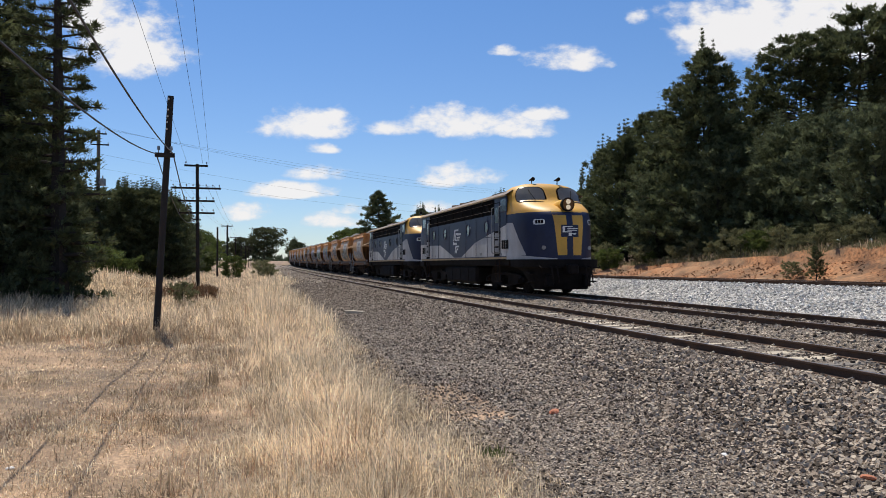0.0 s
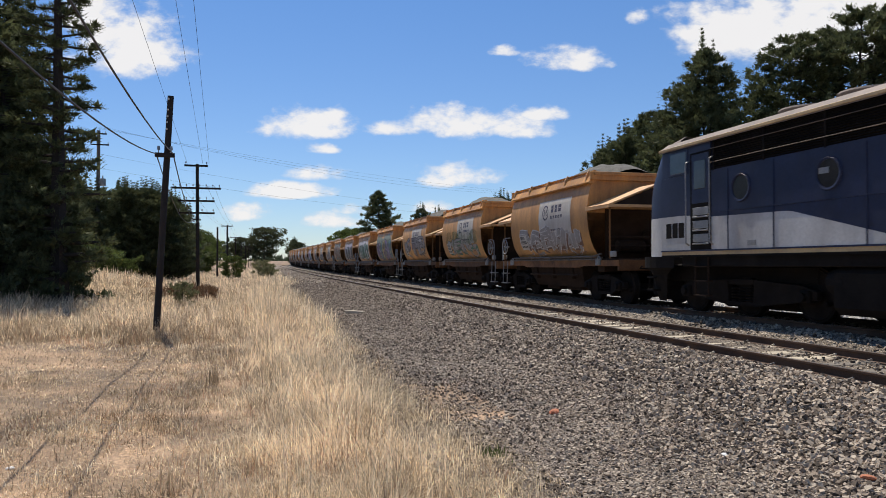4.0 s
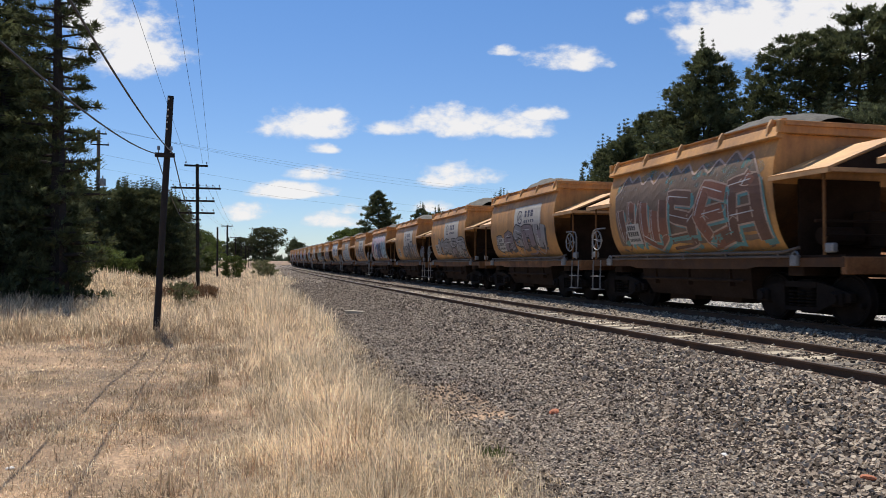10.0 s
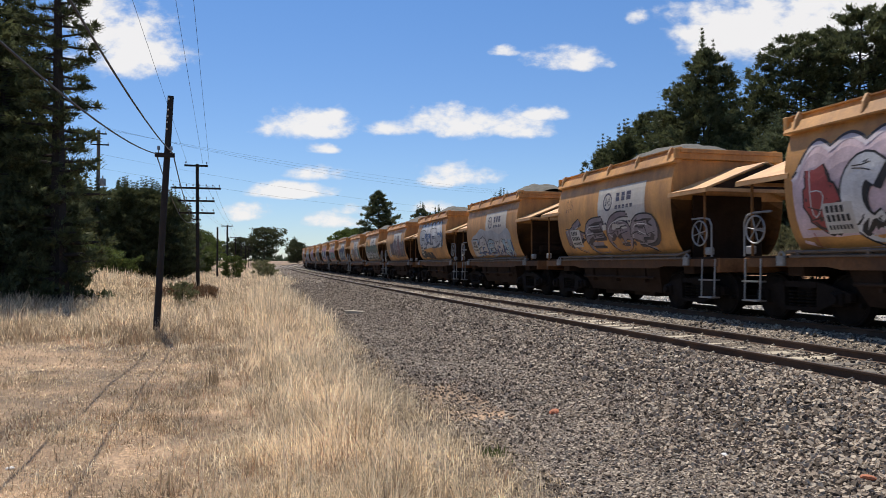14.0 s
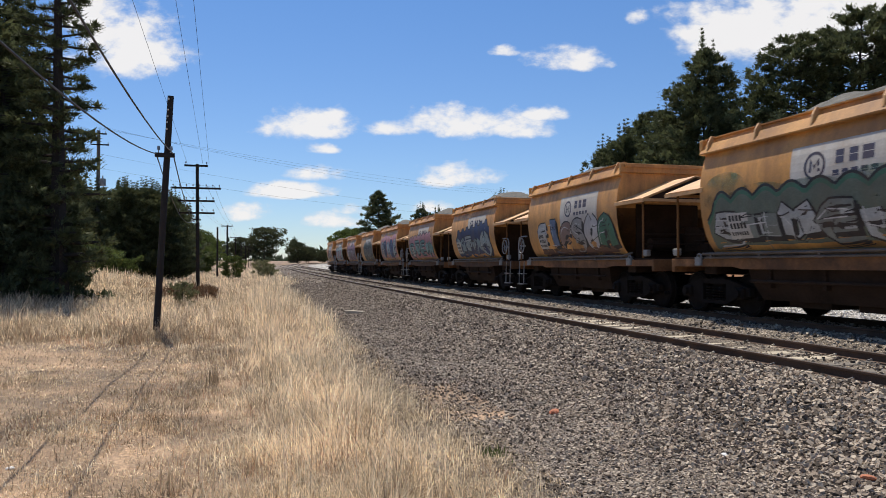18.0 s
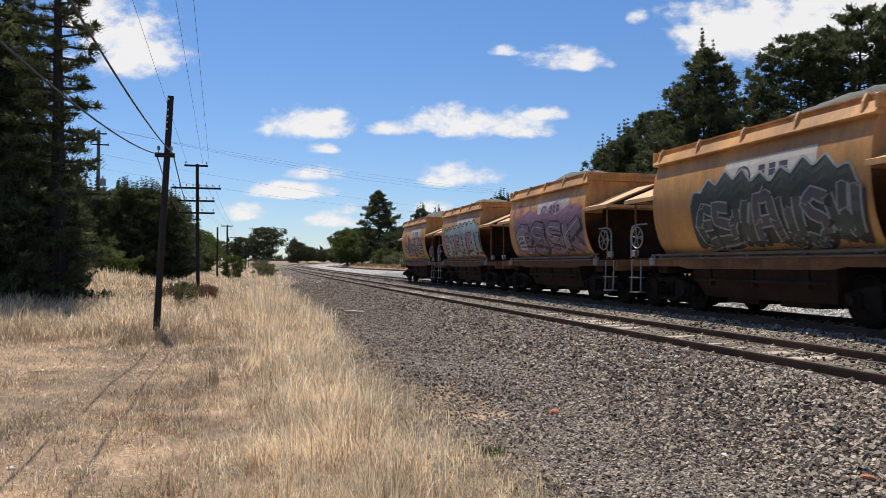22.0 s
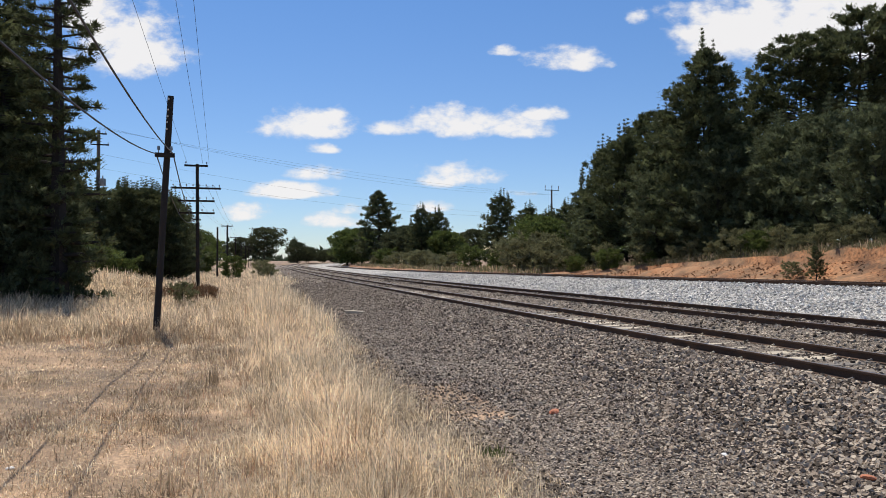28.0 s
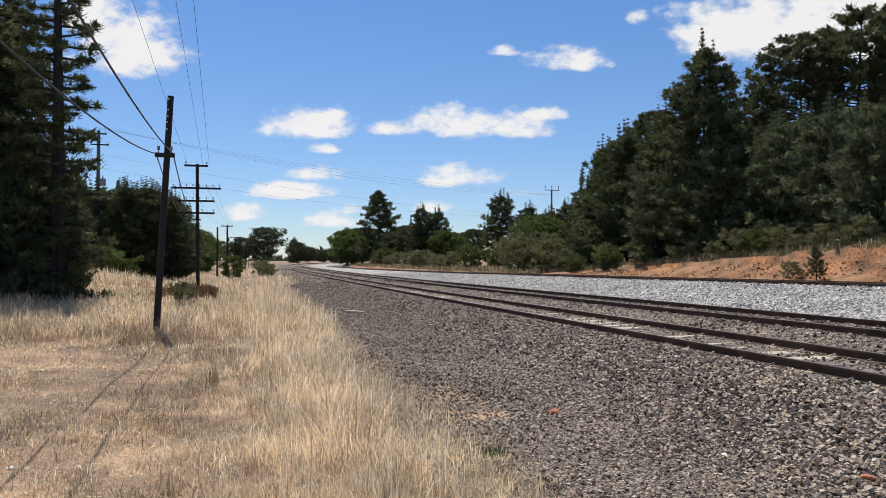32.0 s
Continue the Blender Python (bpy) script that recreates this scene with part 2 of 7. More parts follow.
def ring(bm, centre, axis, r, w, n=20, k=6):
    """A torus-like rim."""
    axis = Vector(axis).normalized()
    side = axis.orthogonal().normalized()
    up = axis.cross(side)
    c = Vector(centre)
    rows = []
    for i in range(n):
        a = 2 * math.pi * i / n
        out = side * math.cos(a) + up * math.sin(a)
        rows.append([bm.verts.new(c + out * (r + w * math.cos(2 * math.pi * j / k)) + axis * (w * math.sin(2 * math.pi * j / k))) for j in range(k)])
    for i in range(n):
        for j in range(k):
            bm.faces.new((rows[i][j], rows[(i + 1) % n][j], rows[(i + 1) % n][(j + 1) % k], rows[i][(j + 1) % k]))
    return bm


def loft(bm, rings, close=True, caps=False, mi=0):
    vs = [[bm.verts.new(p) for p in r] for r in rings]
    n = len(vs[0])
    for a, b in zip(vs, vs[1:]):
        for j in range(n if close else n - 1):
            f = bm.faces.new((a[j], a[(j + 1) % n], b[(j + 1) % n], b[j]))
            f.material_index = mi
    if caps:
        bm.faces.new(vs[0]), bm.faces.new(list(reversed(vs[-1])))
    return vs


def empty(name, m=None):
    ob = new(name)
    if m is not None:
        ob.matrix_basis = m
    return ob


# ---- ground: one sheet from cross sections of the line ----
SECT = ((-900, 6.0), (-420, 2.5), (-200, 0.6), (-90, 0.0), (-40, -0.3), (-20, -0.42), (-12, -0.5), (-8, -0.52), (-5, -0.56), (-3.5, -0.58), (-2.5, -0.60),
        (-1.5, -0.62), (-0.8, -0.63), (0.0, -0.62), (0.8, -0.60), (1.4, -0.60), (2.0, -0.62), (2.8, -0.63), (3.6, -0.63), (4.4, -0.62), (5.0, -0.58), (5.6, -0.46), (6.1, -0.37), (6.5, -0.335),
        (7.7, -0.345), (8.85, -0.33), (9.05, -0.22), (9.25, -0.13), (9.7, -0.125), (10.5, -0.13), (11.4, -0.125), (11.9, -0.15), (12.6, -0.34), (13.2, -0.36),
        (14.5, -0.2), (16.5, 0.08), (18.2, 0.33), (18.6, 0.36), (19.75, 0.365), (21.2, 0.36), (21.9, 0.25), (22.8, 0.08), (23.6, 0.08), (24.3, 0.34), (25.0, 0.70),
        (25.8, 1.12), (26.3, 1.36), (26.42, 1.80), (27.2, 2.0), (28.5, 2.15), (31, 2.3), (36, 2.5), (45, 3.0), (70, 4.0), (130, 6.0), (320, 10.0), (900, 18.0))
DIP_S, DIP_Z = (0, 20, 35, 53, 73, 123, 165, 200, 400), (0.47, 0.45, 0.40, 0.37, 0.29, 0.33, 0.47, 0.70, 1.0)


def far_z(s):
    """Rail height of the far track, less the climb that line() adds."""
    return float(np.interp(max(s, 0), DIP_S, DIP_Z)) - rise(min(max(s, 0), 400))


def bank(s):
    """How high the clay cutting stands, against its height abreast of the camera."""
    return float(np.interp(s, (-60, 8, 26, 38, 50, 62, 90), (1.0, 1.0, 0.95, 0.7, 0.4, 0.18, 0.08)))


def ground_z(s, l):
    z = float(np.interp(l, [a for a, _ in SECT], [b for _, b in SECT]))
    if 14 < l < 23.5:
        k = min(1, (l - 14) / 3, (23.5 - l) / 1.5)
        z += (far_z(s) - 0.5) * max(0, k)
    if l < 0:
        z += 0.85 * math.exp(-((s - 41) / 9) ** 2 - ((l + 9) / 4.5) ** 2)
    if l >= 23.5:
        z = 0.08 + (z - 0.08) * (bank(s) if l < 40 else bank(s) + (1 - bank(s)) * min(1, (l - 40) / 60))
    return z


def ground_point(s, l, extra=0.0):
    return line(s, l, ground_z(s, l) + extra)


def bare_patch(s, l):
    """Worn brown dirt showing through the gravel."""
    return ((s - 8.7) / 1.3) ** 2 + ((l - 2.45 + 0.12 * (s - 8.7)) / 0.42) ** 2 + 0.9 * noise.noise(Vector((s * 2, l * 3, 4))) < 1.0


def build_ground():
    ss = [-60, -40, -25, -12, -6] + [x * 0.5 for x in range(-6, 61)] + list(range(31, 80, 1)) + list(range(80, 190, 4)) + list(range(190, 412, 8))
    ls = []
    for (a, _), (b, _) in zip(SECT, SECT[1:]):
        k = max(1, int((b - a) / 0.45)) if -14 < a < 30 else 1
        ls += [a + (b - a) * i / k for i in range(k)]
    ls.append(SECT[-1][0])
    verts, faces, idx = [], [], []
    w = len(ls)
    for i, s in enumerate(ss):
        for l in ls:
            lim = l
            if s > BEND:
                lim = min(l, 60.0)
            z = ground_z(s, l)
            p = line(s, lim, z)
            rough = 0.09 if l < 1.5 else 0.02 if l < 23.5 else 0.30 if l < 29 else 0.15
            if 23.8 < l < 27.4:
                p.z += 0.30 * (abs(noise.noise(Vector((s * 0.9, l * 2.0, 8)))) - 0.2) * bank(s)
            p.z += rough * noise.noise(Vector((p.x * 0.45, p.y * 0.45, 0))) + 0.35 * rough * noise.noise(Vector((p.x * 1.9, p.y * 1.9, 3)))
            verts.append(p)
    for i in range(len(ss) - 1):
        for j in range(w - 1):
            if ss[i + 1] > BEND and ls[j + 1] > 60:
                continue
            faces.append((i * w + j, i * w + j + 1, (i + 1) * w + j + 1, (i + 1) * w + j))
            lm = (ls[j] + ls[j + 1]) / 2
            edge = 1.5 + 0.5 * noise.noise(Vector((ss[i] * 0.35, 1, 7)))
            idx.append(0 if lm < edge or bare_patch(ss[i] + 0.25, lm) else 1 if lm < 13.6 else 2 if lm < 22.6 else 3 if lm < 27.3 else 0)
    me = from_arrays("ground", verts, faces, [M["soil"], M["gravel"], M["gravel_white"], M["clay"]], idx, smooth=True)
    g = new("ground", me)
    tagged(g, "dry grassy ground with grey ballast bed and orange clay cutting", "ground", kind="structure")
    # plain land out to the horizon, below the sheet
    bm = bmesh.new()
    bmesh.ops.create_grid(bm, x_segments=24, y_segments=24, size=4500, matrix=Matrix.Translation((0, 0, -1.4)))
    far = new("far_ground", mesh_of("far_ground", bm, M["soil"]))
    tagged(far, "flat dry country reaching the horizon", "ground", kind="structure")


def gravel_mat(name, rgb, scale, worn):
    """Packed small stones: every cell its own tone, dark joints, knobbly relief, worn dusty patches."""
    mt = bpy.data.materials.new(name)
    mt.use_nodes = True
    nt = mt.node_tree
    N, L = nt.nodes.new, nt.links.new
    bsdf = nt.nodes["Principled BSDF"]
    bsdf.inputs["Roughness"].default_value, bsdf.inputs["Specular IOR Level"].default_value = 0.95, 0.2
    tc = N("ShaderNodeTexCoord")

    def span(src, lo, hi, p, q):
        n = N("ShaderNodeMapRange")
        for k, w in (("From Min", lo), ("From Max", hi), ("To Min", p), ("To Max", q)):
            n.inputs[k].default_value = w
        L(src, n.inputs["Value"])
        return n.outputs[0]

    def times(x, y):
        n = N("ShaderNodeMath")
        n.operation = "MULTIPLY"
        L(x, n.inputs[0]), L(y, n.inputs[1])
        return n.outputs[0]
    cell, edge, big = N("ShaderNodeTexVoronoi"), N("ShaderNodeTexVoronoi"), N("ShaderNodeTexNoise")
    edge.feature = "DISTANCE_TO_EDGE"
    for n in (cell, edge):
        n.inputs["Scale"].default_value = scale
        L(tc.outputs["Object"], n.inputs["Vector"])
    big.inputs["Scale"].default_value, big.inputs["Detail"].default_value = 0.9, 8.0
    L(tc.outputs["Object"], big.inputs["Vector"])
    sep = N("ShaderNodeSeparateColor")
    L(cell.outputs["Color"], sep.inputs[0])
    fac = times(span(sep.outputs[0], 0, 1, 0.45, 1.5), span(edge.outputs["Distance"], 0.0, 0.12, 0.30, 1.0))
    fac = times(fac, span(big.outputs["Fac"], 0.3, 0.7, 0.75, 1.25))
    mix = N("ShaderNodeMix")
    mix.data_type = "RGBA"
    mix.inputs["A"].default_value, mix.inputs["B"].default_value = (*rgb, 1), (*worn, 1)
    L(span(sep.outputs[1], 0.55, 0.9, 0, 1), mix.inputs["Factor"])
    sc = N("ShaderNodeVectorMath")
    sc.operation = "SCALE"
    L(mix.outputs["Result"], sc.inputs[0]), L(fac, sc.inputs["Scale"])
    L(sc.outputs[0], bsdf.inputs["Base Color"])
    bp = N("ShaderNodeBump")
    bp.inputs["Strength"].default_value, bp.inputs["Distance"].default_value = 1.0, 0.5 / scale
    L(span(edge.outputs["Distance"], 0.0, 0.35, 0.0, 1.0), bp.inputs["Height"]), L(bp.outputs[0], bsdf.inputs["Normal"])
    return mt


M["soil"] = mat("dry_soil", (0.30, 0.20, 0.122), 0.95, 0, 0.62, 1.3, 34, 1.0, (0.115, 0.086, 0.058), 0.75)
M["gravel"] = gravel_mat("fine_gravel", (0.27, 0.222, 0.178), 26.0, (0.40, 0.335, 0.262))
M["gravel_white"] = gravel_mat("fresh_gravel", (0.54, 0.51, 0.465), 14.0, (0.62, 0.585, 0.53))
M["clay"] = mat("orange_clay", (0.235, 0.102, 0.040), 0.95, 0, 0.7, 0.8, 7, 1.0, (0.29, 0.205, 0.12), 0.65)
build_ground()


# ---- tracks ----
def rail_mesh(l, zfun, s0, s1):
    prof = ((-0.065, 0), (-0.065, 0.012), (-0.012, 0.03), (-0.010, 0.12), (-0.034, 0.135), (-0.034, 0.165), (-0.026, 0.17),
            (0.026, 0.17), (0.034, 0.165), (0.034, 0.135), (0.010, 0.12), (0.012, 0.03), (0.065, 0.012), (0.065, 0))
    prof = tuple((p, q * 0.135 / 0.17) for p, q in prof)
    ss = list(np.arange(s0, 60, 3.0)) + list(np.arange(60, s1, 6.0)) + [s1]
    verts, faces, mi = [], [], []
    n = len(prof)
    for s in ss:
        for a, b in prof:
            verts.append(line(s, l + a, zfun(s) - 0.135 + b))
    for i in range(len(ss) - 1):
        for j in range(n - 1):
            faces.append((i * n + j, i * n + j + 1, (i + 1) * n + j + 1, (i + 1) * n + j))
            mi.append(1 if j == 6 else 0)
    return from_arrays("rail", verts, faces, [M["rail"], M["railhead"]], mi)


def sleeper_mesh(name, half, h, material, seed):
    rng = random.Random(seed)
    bm = bmesh.new()
    box(bm, -0.115, 0.115, -half, half, -h, 0, 0.012)
    for v in bm.verts:
        v.co += Vector([rng.uniform(-0.008, 0.008) for _ in range(3)])
    for e in (-0.80, 0.80):
        box(bm, -0.09, 0.09, e - 0.16, e + 0.16, 0.0, 0.014)
        for d in (-0.085, 0.085):
            tube(bm, (-0.05, e + d, 0.012), (0.05, e + d, 0.05), 0.014, n=5)
    return mesh_of(name, bm, material)


def build_track(name, label, l, zfun, s1, kinds, spacing=0.66, seed=1):
    rng = random.Random(seed)
    root = empty(name)
    tagged(root, label, "railway track", kind="structure")
    for e in (-0.80, 0.80):
        part("rail", rail_mesh(l + e, zfun, -45.0, s1), None, root)
    s = -12.0
    while s < 95:
        me = rng.choices([k for k, _ in kinds], [w * (4.0 if j == 2 and 9 < s < 40 else 1) for j, (_, w) in enumerate(kinds)])[0]
        p = line(s, l, zfun(s) - 0.137)
        part("sleeper", me, None, root, at=pose(p.x, p.y, p.z, 0, 0, heading(s) + rng.uniform(-1.2, 1.2)))
        s += spacing


timber = [(sleeper_mesh("sleeper", 1.3, 0.13, M["sleeper"], q), 3) for q in (1, 2)]
pale = [(sleeper_mesh("sleeper", 1.3, 0.13, M["sleeper_pale"], q), 1.0) for q in (3,)]
conc = [(sleeper_mesh("sleeper", 1.25, 0.16, M["concrete"], q), 3) for q in (4, 5)]
build_track("near_track", "empty broad-gauge track on old timber sleepers, some bleached pale", NEAR_L, lambda s: -0.2, 420, timber + pale, seed=2)
build_track("train_track", "main line track with rusty dark rails that the train runs on", TRAIN_L, lambda s: 0.0, 420, timber, seed=3)
build_track("far_track", "raised track on fresh pale ballast beside the clay cutting", FAR_L, far_z, 420, conc, seed=4)


# ---- hopper wagon; local x along the travel, camera side is -y, z from rail top ----
HZ = (1.27, 1.36, 1.48, 1.64, 1.84, 2.06, 2.30, 2.50, 2.70, 2.90, 3.10, 3.30, 3.40)
HW = (1.09, 1.17, 1.25, 1.325, 1.39, 1.435, 1.462, 1.47, 1.462, 1.437, 1.392, 1.325, 1.285)


def hopper_w(z):
    return float(np.interp(z, HZ, HW))


def plate(bm, pts, t, mi=0):
    """A flat plate of thickness t from a planar loop."""
    pts = [Vector(p) for p in pts]
    nrm = (pts[1] - pts[0]).cross(pts[2] - pts[0]).normalized() * t
    a = [bm.verts.new(p) for p in pts]
    b = [bm.verts.new(p + nrm) for p in pts]
    n = len(a)
    bm.faces.new(a), bm.faces.new(list(reversed(b)))
    for i in range(n):
        bm.faces.new((a[i], b[i], b[(i + 1) % n], a[(i + 1) % n]))
    return bm


def wheel_mesh(r):
    bm = bmesh.new()
    for y0, y1, q in ((-0.065, 0.045, r), (0.045, 0.075, r + 0.03)):
        tube(bm, (0, y0, 0), (0, y1, 0), q, n=24)
    ring(bm, (0, -0.066, 0), (0, 1, 0), r - 0.05, 0.022, 24, 4)
    tube(bm, (0, -0.13, 0), (0, -0.06, 0), 0.11, n=12)
    return mesh_of("wheel", bm, M["bogie"])


WHEEL_SMALL, WHEEL_BIG = wheel_mesh(0.44), wheel_mesh(0.50)


def side_frame_mesh(base):
    """Cast bogie side frame with arch, springs and axle boxes."""
    bm = bmesh.new()
    b = base / 2
    lower = [(-b - 0.25, 0.42), (-b + 0.15, 0.36), (-0.38, 0.22), (0.38, 0.22), (b - 0.15, 0.36), (b + 0.25, 0.42)]
    upper = [(-b - 0.25, 0.56), (-b + 0.1, 0.66), (-0.4, 0.74), (0.4, 0.74), (b - 0.1, 0.66), (b + 0.25, 0.56)]
    for (xa, za), (xb, zb), (xc, zc), (xd, zd) in zip(lower, lower[1:], upper[1:], upper):
        if abs(xa + xb) < 0.1:
            for s0, s1 in ((0, 0.14), (0.80, 1)):
                plate(bm, [(xa, -0.06, za + (zd - za) * s0), (xb, -0.06, zb + (zc - zb) * s0), (xb, -0.06, zb + (zc - zb) * s1), (xa, -0.06, za + (zd - za) * s1)], -0.12)
        else:
            plate(bm, [(xa, -0.06, za), (xb, -0.06, zb), (xc, -0.06, zc), (xd, -0.06, zd)], -0.12)
    for x in (-0.22, 0.0, 0.22):
        for z in (0.32, 0.38, 0.44, 0.50, 0.56):
            ring(bm, (x, 0, z), (0, 0, 1), 0.07, 0.018, 8, 4)
    for x in (-b, b):
        box(bm, x - 0.13, x + 0.13, -0.14, 0.06, 0.34, 0.58, 0.03)
        tube(bm, (x, -0.20, 0.46), (x, -0.13, 0.46), 0.085, n=10)
    return mesh_of("side_frame", bm, M["bogie"])


SIDE_FRAME = side_frame_mesh(1.78)
AXLE = mesh_of("axle", tube(bmesh.new(), (0, -0.85, 0), (0, 0.85, 0), 0.075, n=10), M["bogie"])


def add_bogie(root, x, base, wheel, frame_mesh, axles, half=0.98):
    g = part("bogie", bolster_mesh(base), None, root, at=pose(x, 0, 0))
    for e, turn in ((-half, 0), (half, 180)):
        part("side_frame", frame_mesh, None, g, at=pose(0, e, 0, 0, 0, turn))
    part("brake_rigging", rigging_mesh(base), None, g)
    r = 0.44 if wheel is WHEEL_SMALL else 0.50
    for a in axles:
        part("axle", AXLE, None, g, at=pose(a, 0, r))
        for e, turn in ((-0.76, 0), (0.76, 180)):
            part("wheel", wheel, None, g, at=pose(a, e, r, 0, 0, turn))


def bolster_mesh(base):
    key = "bolster%.2f" % base
    if key not in bpy.data.meshes:
        bm = bmesh.new()
        box(bm, -0.2, 0.2, -0.95, 0.95, 0.45, 0.78, 0.03)
        me = mesh_of(key, bm, M["bogie"])
        me.name = key
    return bpy.data.meshes[key]


def rigging_mesh(base):
    """Brake beams, hangers and shoes between the wheels of a bogie, and an added block that blacks out the gap."""
    key = "rigging%.2f" % base
    if key not in bpy.data.meshes:
        bm = bmesh.new()
        b = base / 2
        # filler block, added to keep the space between the wheels dark
        box(bm, -b * 0.62, b * 0.62, -0.62, 0.62, 0.15, 0.52, 0.05)
        for x in (-b * 0.55, b * 0.55, -b - 0.34, b + 0.34):
            tube(bm, (x, -0.95, 0.36), (x, 0.95, 0.36), 0.045, n=8)
            for y in (-0.76, 0.76):
                box(bm, x - 0.07, x + 0.07, y - 0.06, y + 0.06, 0.28, 0.62, 0.02)
        me = mesh_of(key, bm, M["bogie"])
        me.name = key
    return bpy.data.meshes[key]


def hopper_meshes():
    out = {}
    # barrel sides and end slopes in one shell
    bm = bmesh.new()
    xs = [-3.1, -2.4, -1.5, -0.5, 0.5, 1.5, 2.4, 3.1]
    for sgn in (-1, 1):
        loft(bm, [[(x, sgn * w, z) for z, w in zip(HZ, HW)] for x in xs], close=False)
    for sgn in (-1, 1):
        # vertical end sheet above, sloped sheet below running in to the outlets, its shade painted in
        n = 8
        rows = []
        for z, w in list(zip(HZ, HW))[::-1]:
            x = 3.1 if z > 2.55 else 3.1 - (2.55 - z) * 1.15
            rows.append([(sgn * (3.1 if abs(j - n / 2) == n / 2 else x), w * (2 * j / n - 1), z) for j in range(n + 1)])
        cut = sum(1 for z in HZ if z > 2.5)
        loft(bm, rows[:cut + 1], close=False, mi=2), loft(bm, rows[cut:], close=False, mi=1)
    out["hopper"] = mesh_of("hopper_body", bm, [M["orange"], M["rusty"], M["orange"]], False)
    for f in out["hopper"].polygons:
        f.use_smooth = f.material_index == 0
    # top chord
    bm = bmesh.new()
    prof = ((1.29, 3.31), (1.43, 3.325), (1.435, 3.35), (1.33, 3.545), (1.26, 3.55), (1.24, 3.635), (1.285, 3.65), (1.285, 3.675), (1.20, 3.675), (1.19, 3.40))
    for sgn in (-1, 1):
        loft(bm, [[(x, sgn * y, z) for y, z in prof] for x in (-3.16, 3.16)], caps=True)
    for sgn in (-1, 1):
        box(bm, sgn * 3.16 - 0.05, sgn * 3.16 + 0.05, -1.40, 1.40, 3.40, 3.64, 0.012)
        box(bm, sgn * 3.23 - 0.03, sgn * 3.23 + 0.03, -1.30, 1.30, 3.54, 3.60)
    out["rim"] = mesh_of("top_chord", bm, M["orange"])
    bm = bmesh.new()
    plate(bm, [(0, -1.42, 3.40), (0, -1.385, 3.57), (0, -1.31, 3.70), (0, -1.235, 3.69), (0, -1.25, 3.56), (0, -1.34, 3.51)], 0.045)
    out["bracket"] = mesh_of("bracket", bm, M["orange_pale"])
    bm = bmesh.new()
    box(bm, -3.25, 3.25, -1.235, -1.06, 1.205, 1.262, 0.01)
    tube(bm, (-3.3, -1.27, 1.262), (3.1, -1.27, 1.262), 0.03, n=8)
    tube(bm, (3.1, -1.27, 1.262), (3.45, -1.22, 1.34), 0.03, n=8)
    tube(bm, (-3.2, -1.29, 1.18), (3.3, -1.29, 1.18), 0.022, n=6)
    for x in (-3.0, -1.5, 0, 1.5, 3.0):
        box(bm, x - 0.03, x + 0.03, -1.30, -1.18, 1.15, 1.25)
    out["ledge"] = mesh_of("air_pipe", bm, M["pipe"])
    # sills with fishbelly, centre sill, headstock, bolster beam
    bm = bmesh.new()
    y = -1.2
    plate(bm, [(-4.5, y, 1.0), (-2.35, y, 1.0), (-2.05, y, 0.95), (2.05, y, 0.95), (2.35, y, 1.0), (4.5, y, 1.0), (4.5, y, 1.16), (3.2, y, 1.16),
               (3.12, y, 1.205), (-3.12, y, 1.205), (-3.2, y, 1.16), (-4.5, y, 1.16)], -0.06)
    out["sill"] = mesh_of("side_sill", bm, M["sill"])
    out["centre_sill"] = mesh_of("centre_sill", box(bmesh.new(), -4.5, 4.5, -0.25, 0.25, 0.82, 1.14, 0.02), M["underframe"])
    out["headstock"] = mesh_of("headstock", box(bmesh.new(), 4.41, 4.53, -1.25, 1.25, 0.88, 1.17, 0.015), M["sill"])
    out["bolster_beam"] = mesh_of("bolster_beam", box(bmesh.new(), 3.05, 3.45, -1.13, 1.13, 0.84, 1.12, 0.02), M["underframe"])
    bm = bmesh.new()
    box(bm, 3.23, 4.47, -1.2, 1.2, 1.165, 1.205)
    out["deck"] = mesh_of("end_platform", bm, M["underframe"])
    bm = bmesh.new()
    loft(bm, [[(0.05, -1.05, 1.40), (1.55, -1.05, 1.40), (1.55, 1.05, 1.40), (0.05, 1.05, 1.40)], [(0.38, -0.55, 0.48), (1.22, -0.55, 0.48), (1.22, 0.55, 0.48), (0.38, 0.55, 0.48)]], caps=True)
    box(bm, 0.3, 1.3, -0.8, 0.8, 0.25, 0.48, 0.01)
    out["outlet"] = mesh_of("discharge_chute", bm, M["underframe"])
    bm = bmesh.new()
    loft(bm, [[(-2.05, -1.12, 0.98), (2.05, -1.12, 0.98), (2.05, 1.12, 0.98), (-2.05, 1.12, 0.98)], [(-2.0, -1.08, 0.74), (2.0, -1.08, 0.74), (2.0, 1.08, 0.74), (-2.0, 1.08, 0.74)],
              [(-1.85, -0.92, 0.36), (1.85, -0.92, 0.36), (1.85, 0.92, 0.36), (-1.85, 0.92, 0.36)]], caps=True)
    out["rib"] = mesh_of("trough_rib", box(bmesh.new(), -0.04, 0.04, -1.15, 1.15, 0.60, 0.97), M["underframe"])
    out["trough_pipe"] = mesh_of("trough_pipe", tube(bmesh.new(), (-1.9, -1.17, 0.72), (1.9, -1.17, 0.72), 0.03, n=8), M["underframe"])
    out["trough"] = mesh_of("discharge_trough", bm, M["underframe"])
    # gabled roof over the end platform
    bm = bmesh.new()
    for sgn in (-1, 1):
        plate(bm, [(3.0, sgn * 1.47, 2.60), (4.42, sgn * 1.47, 2.60), (4.42, 0, 3.18), (3.0, 0, 3.18)], 0.035 * -sgn)
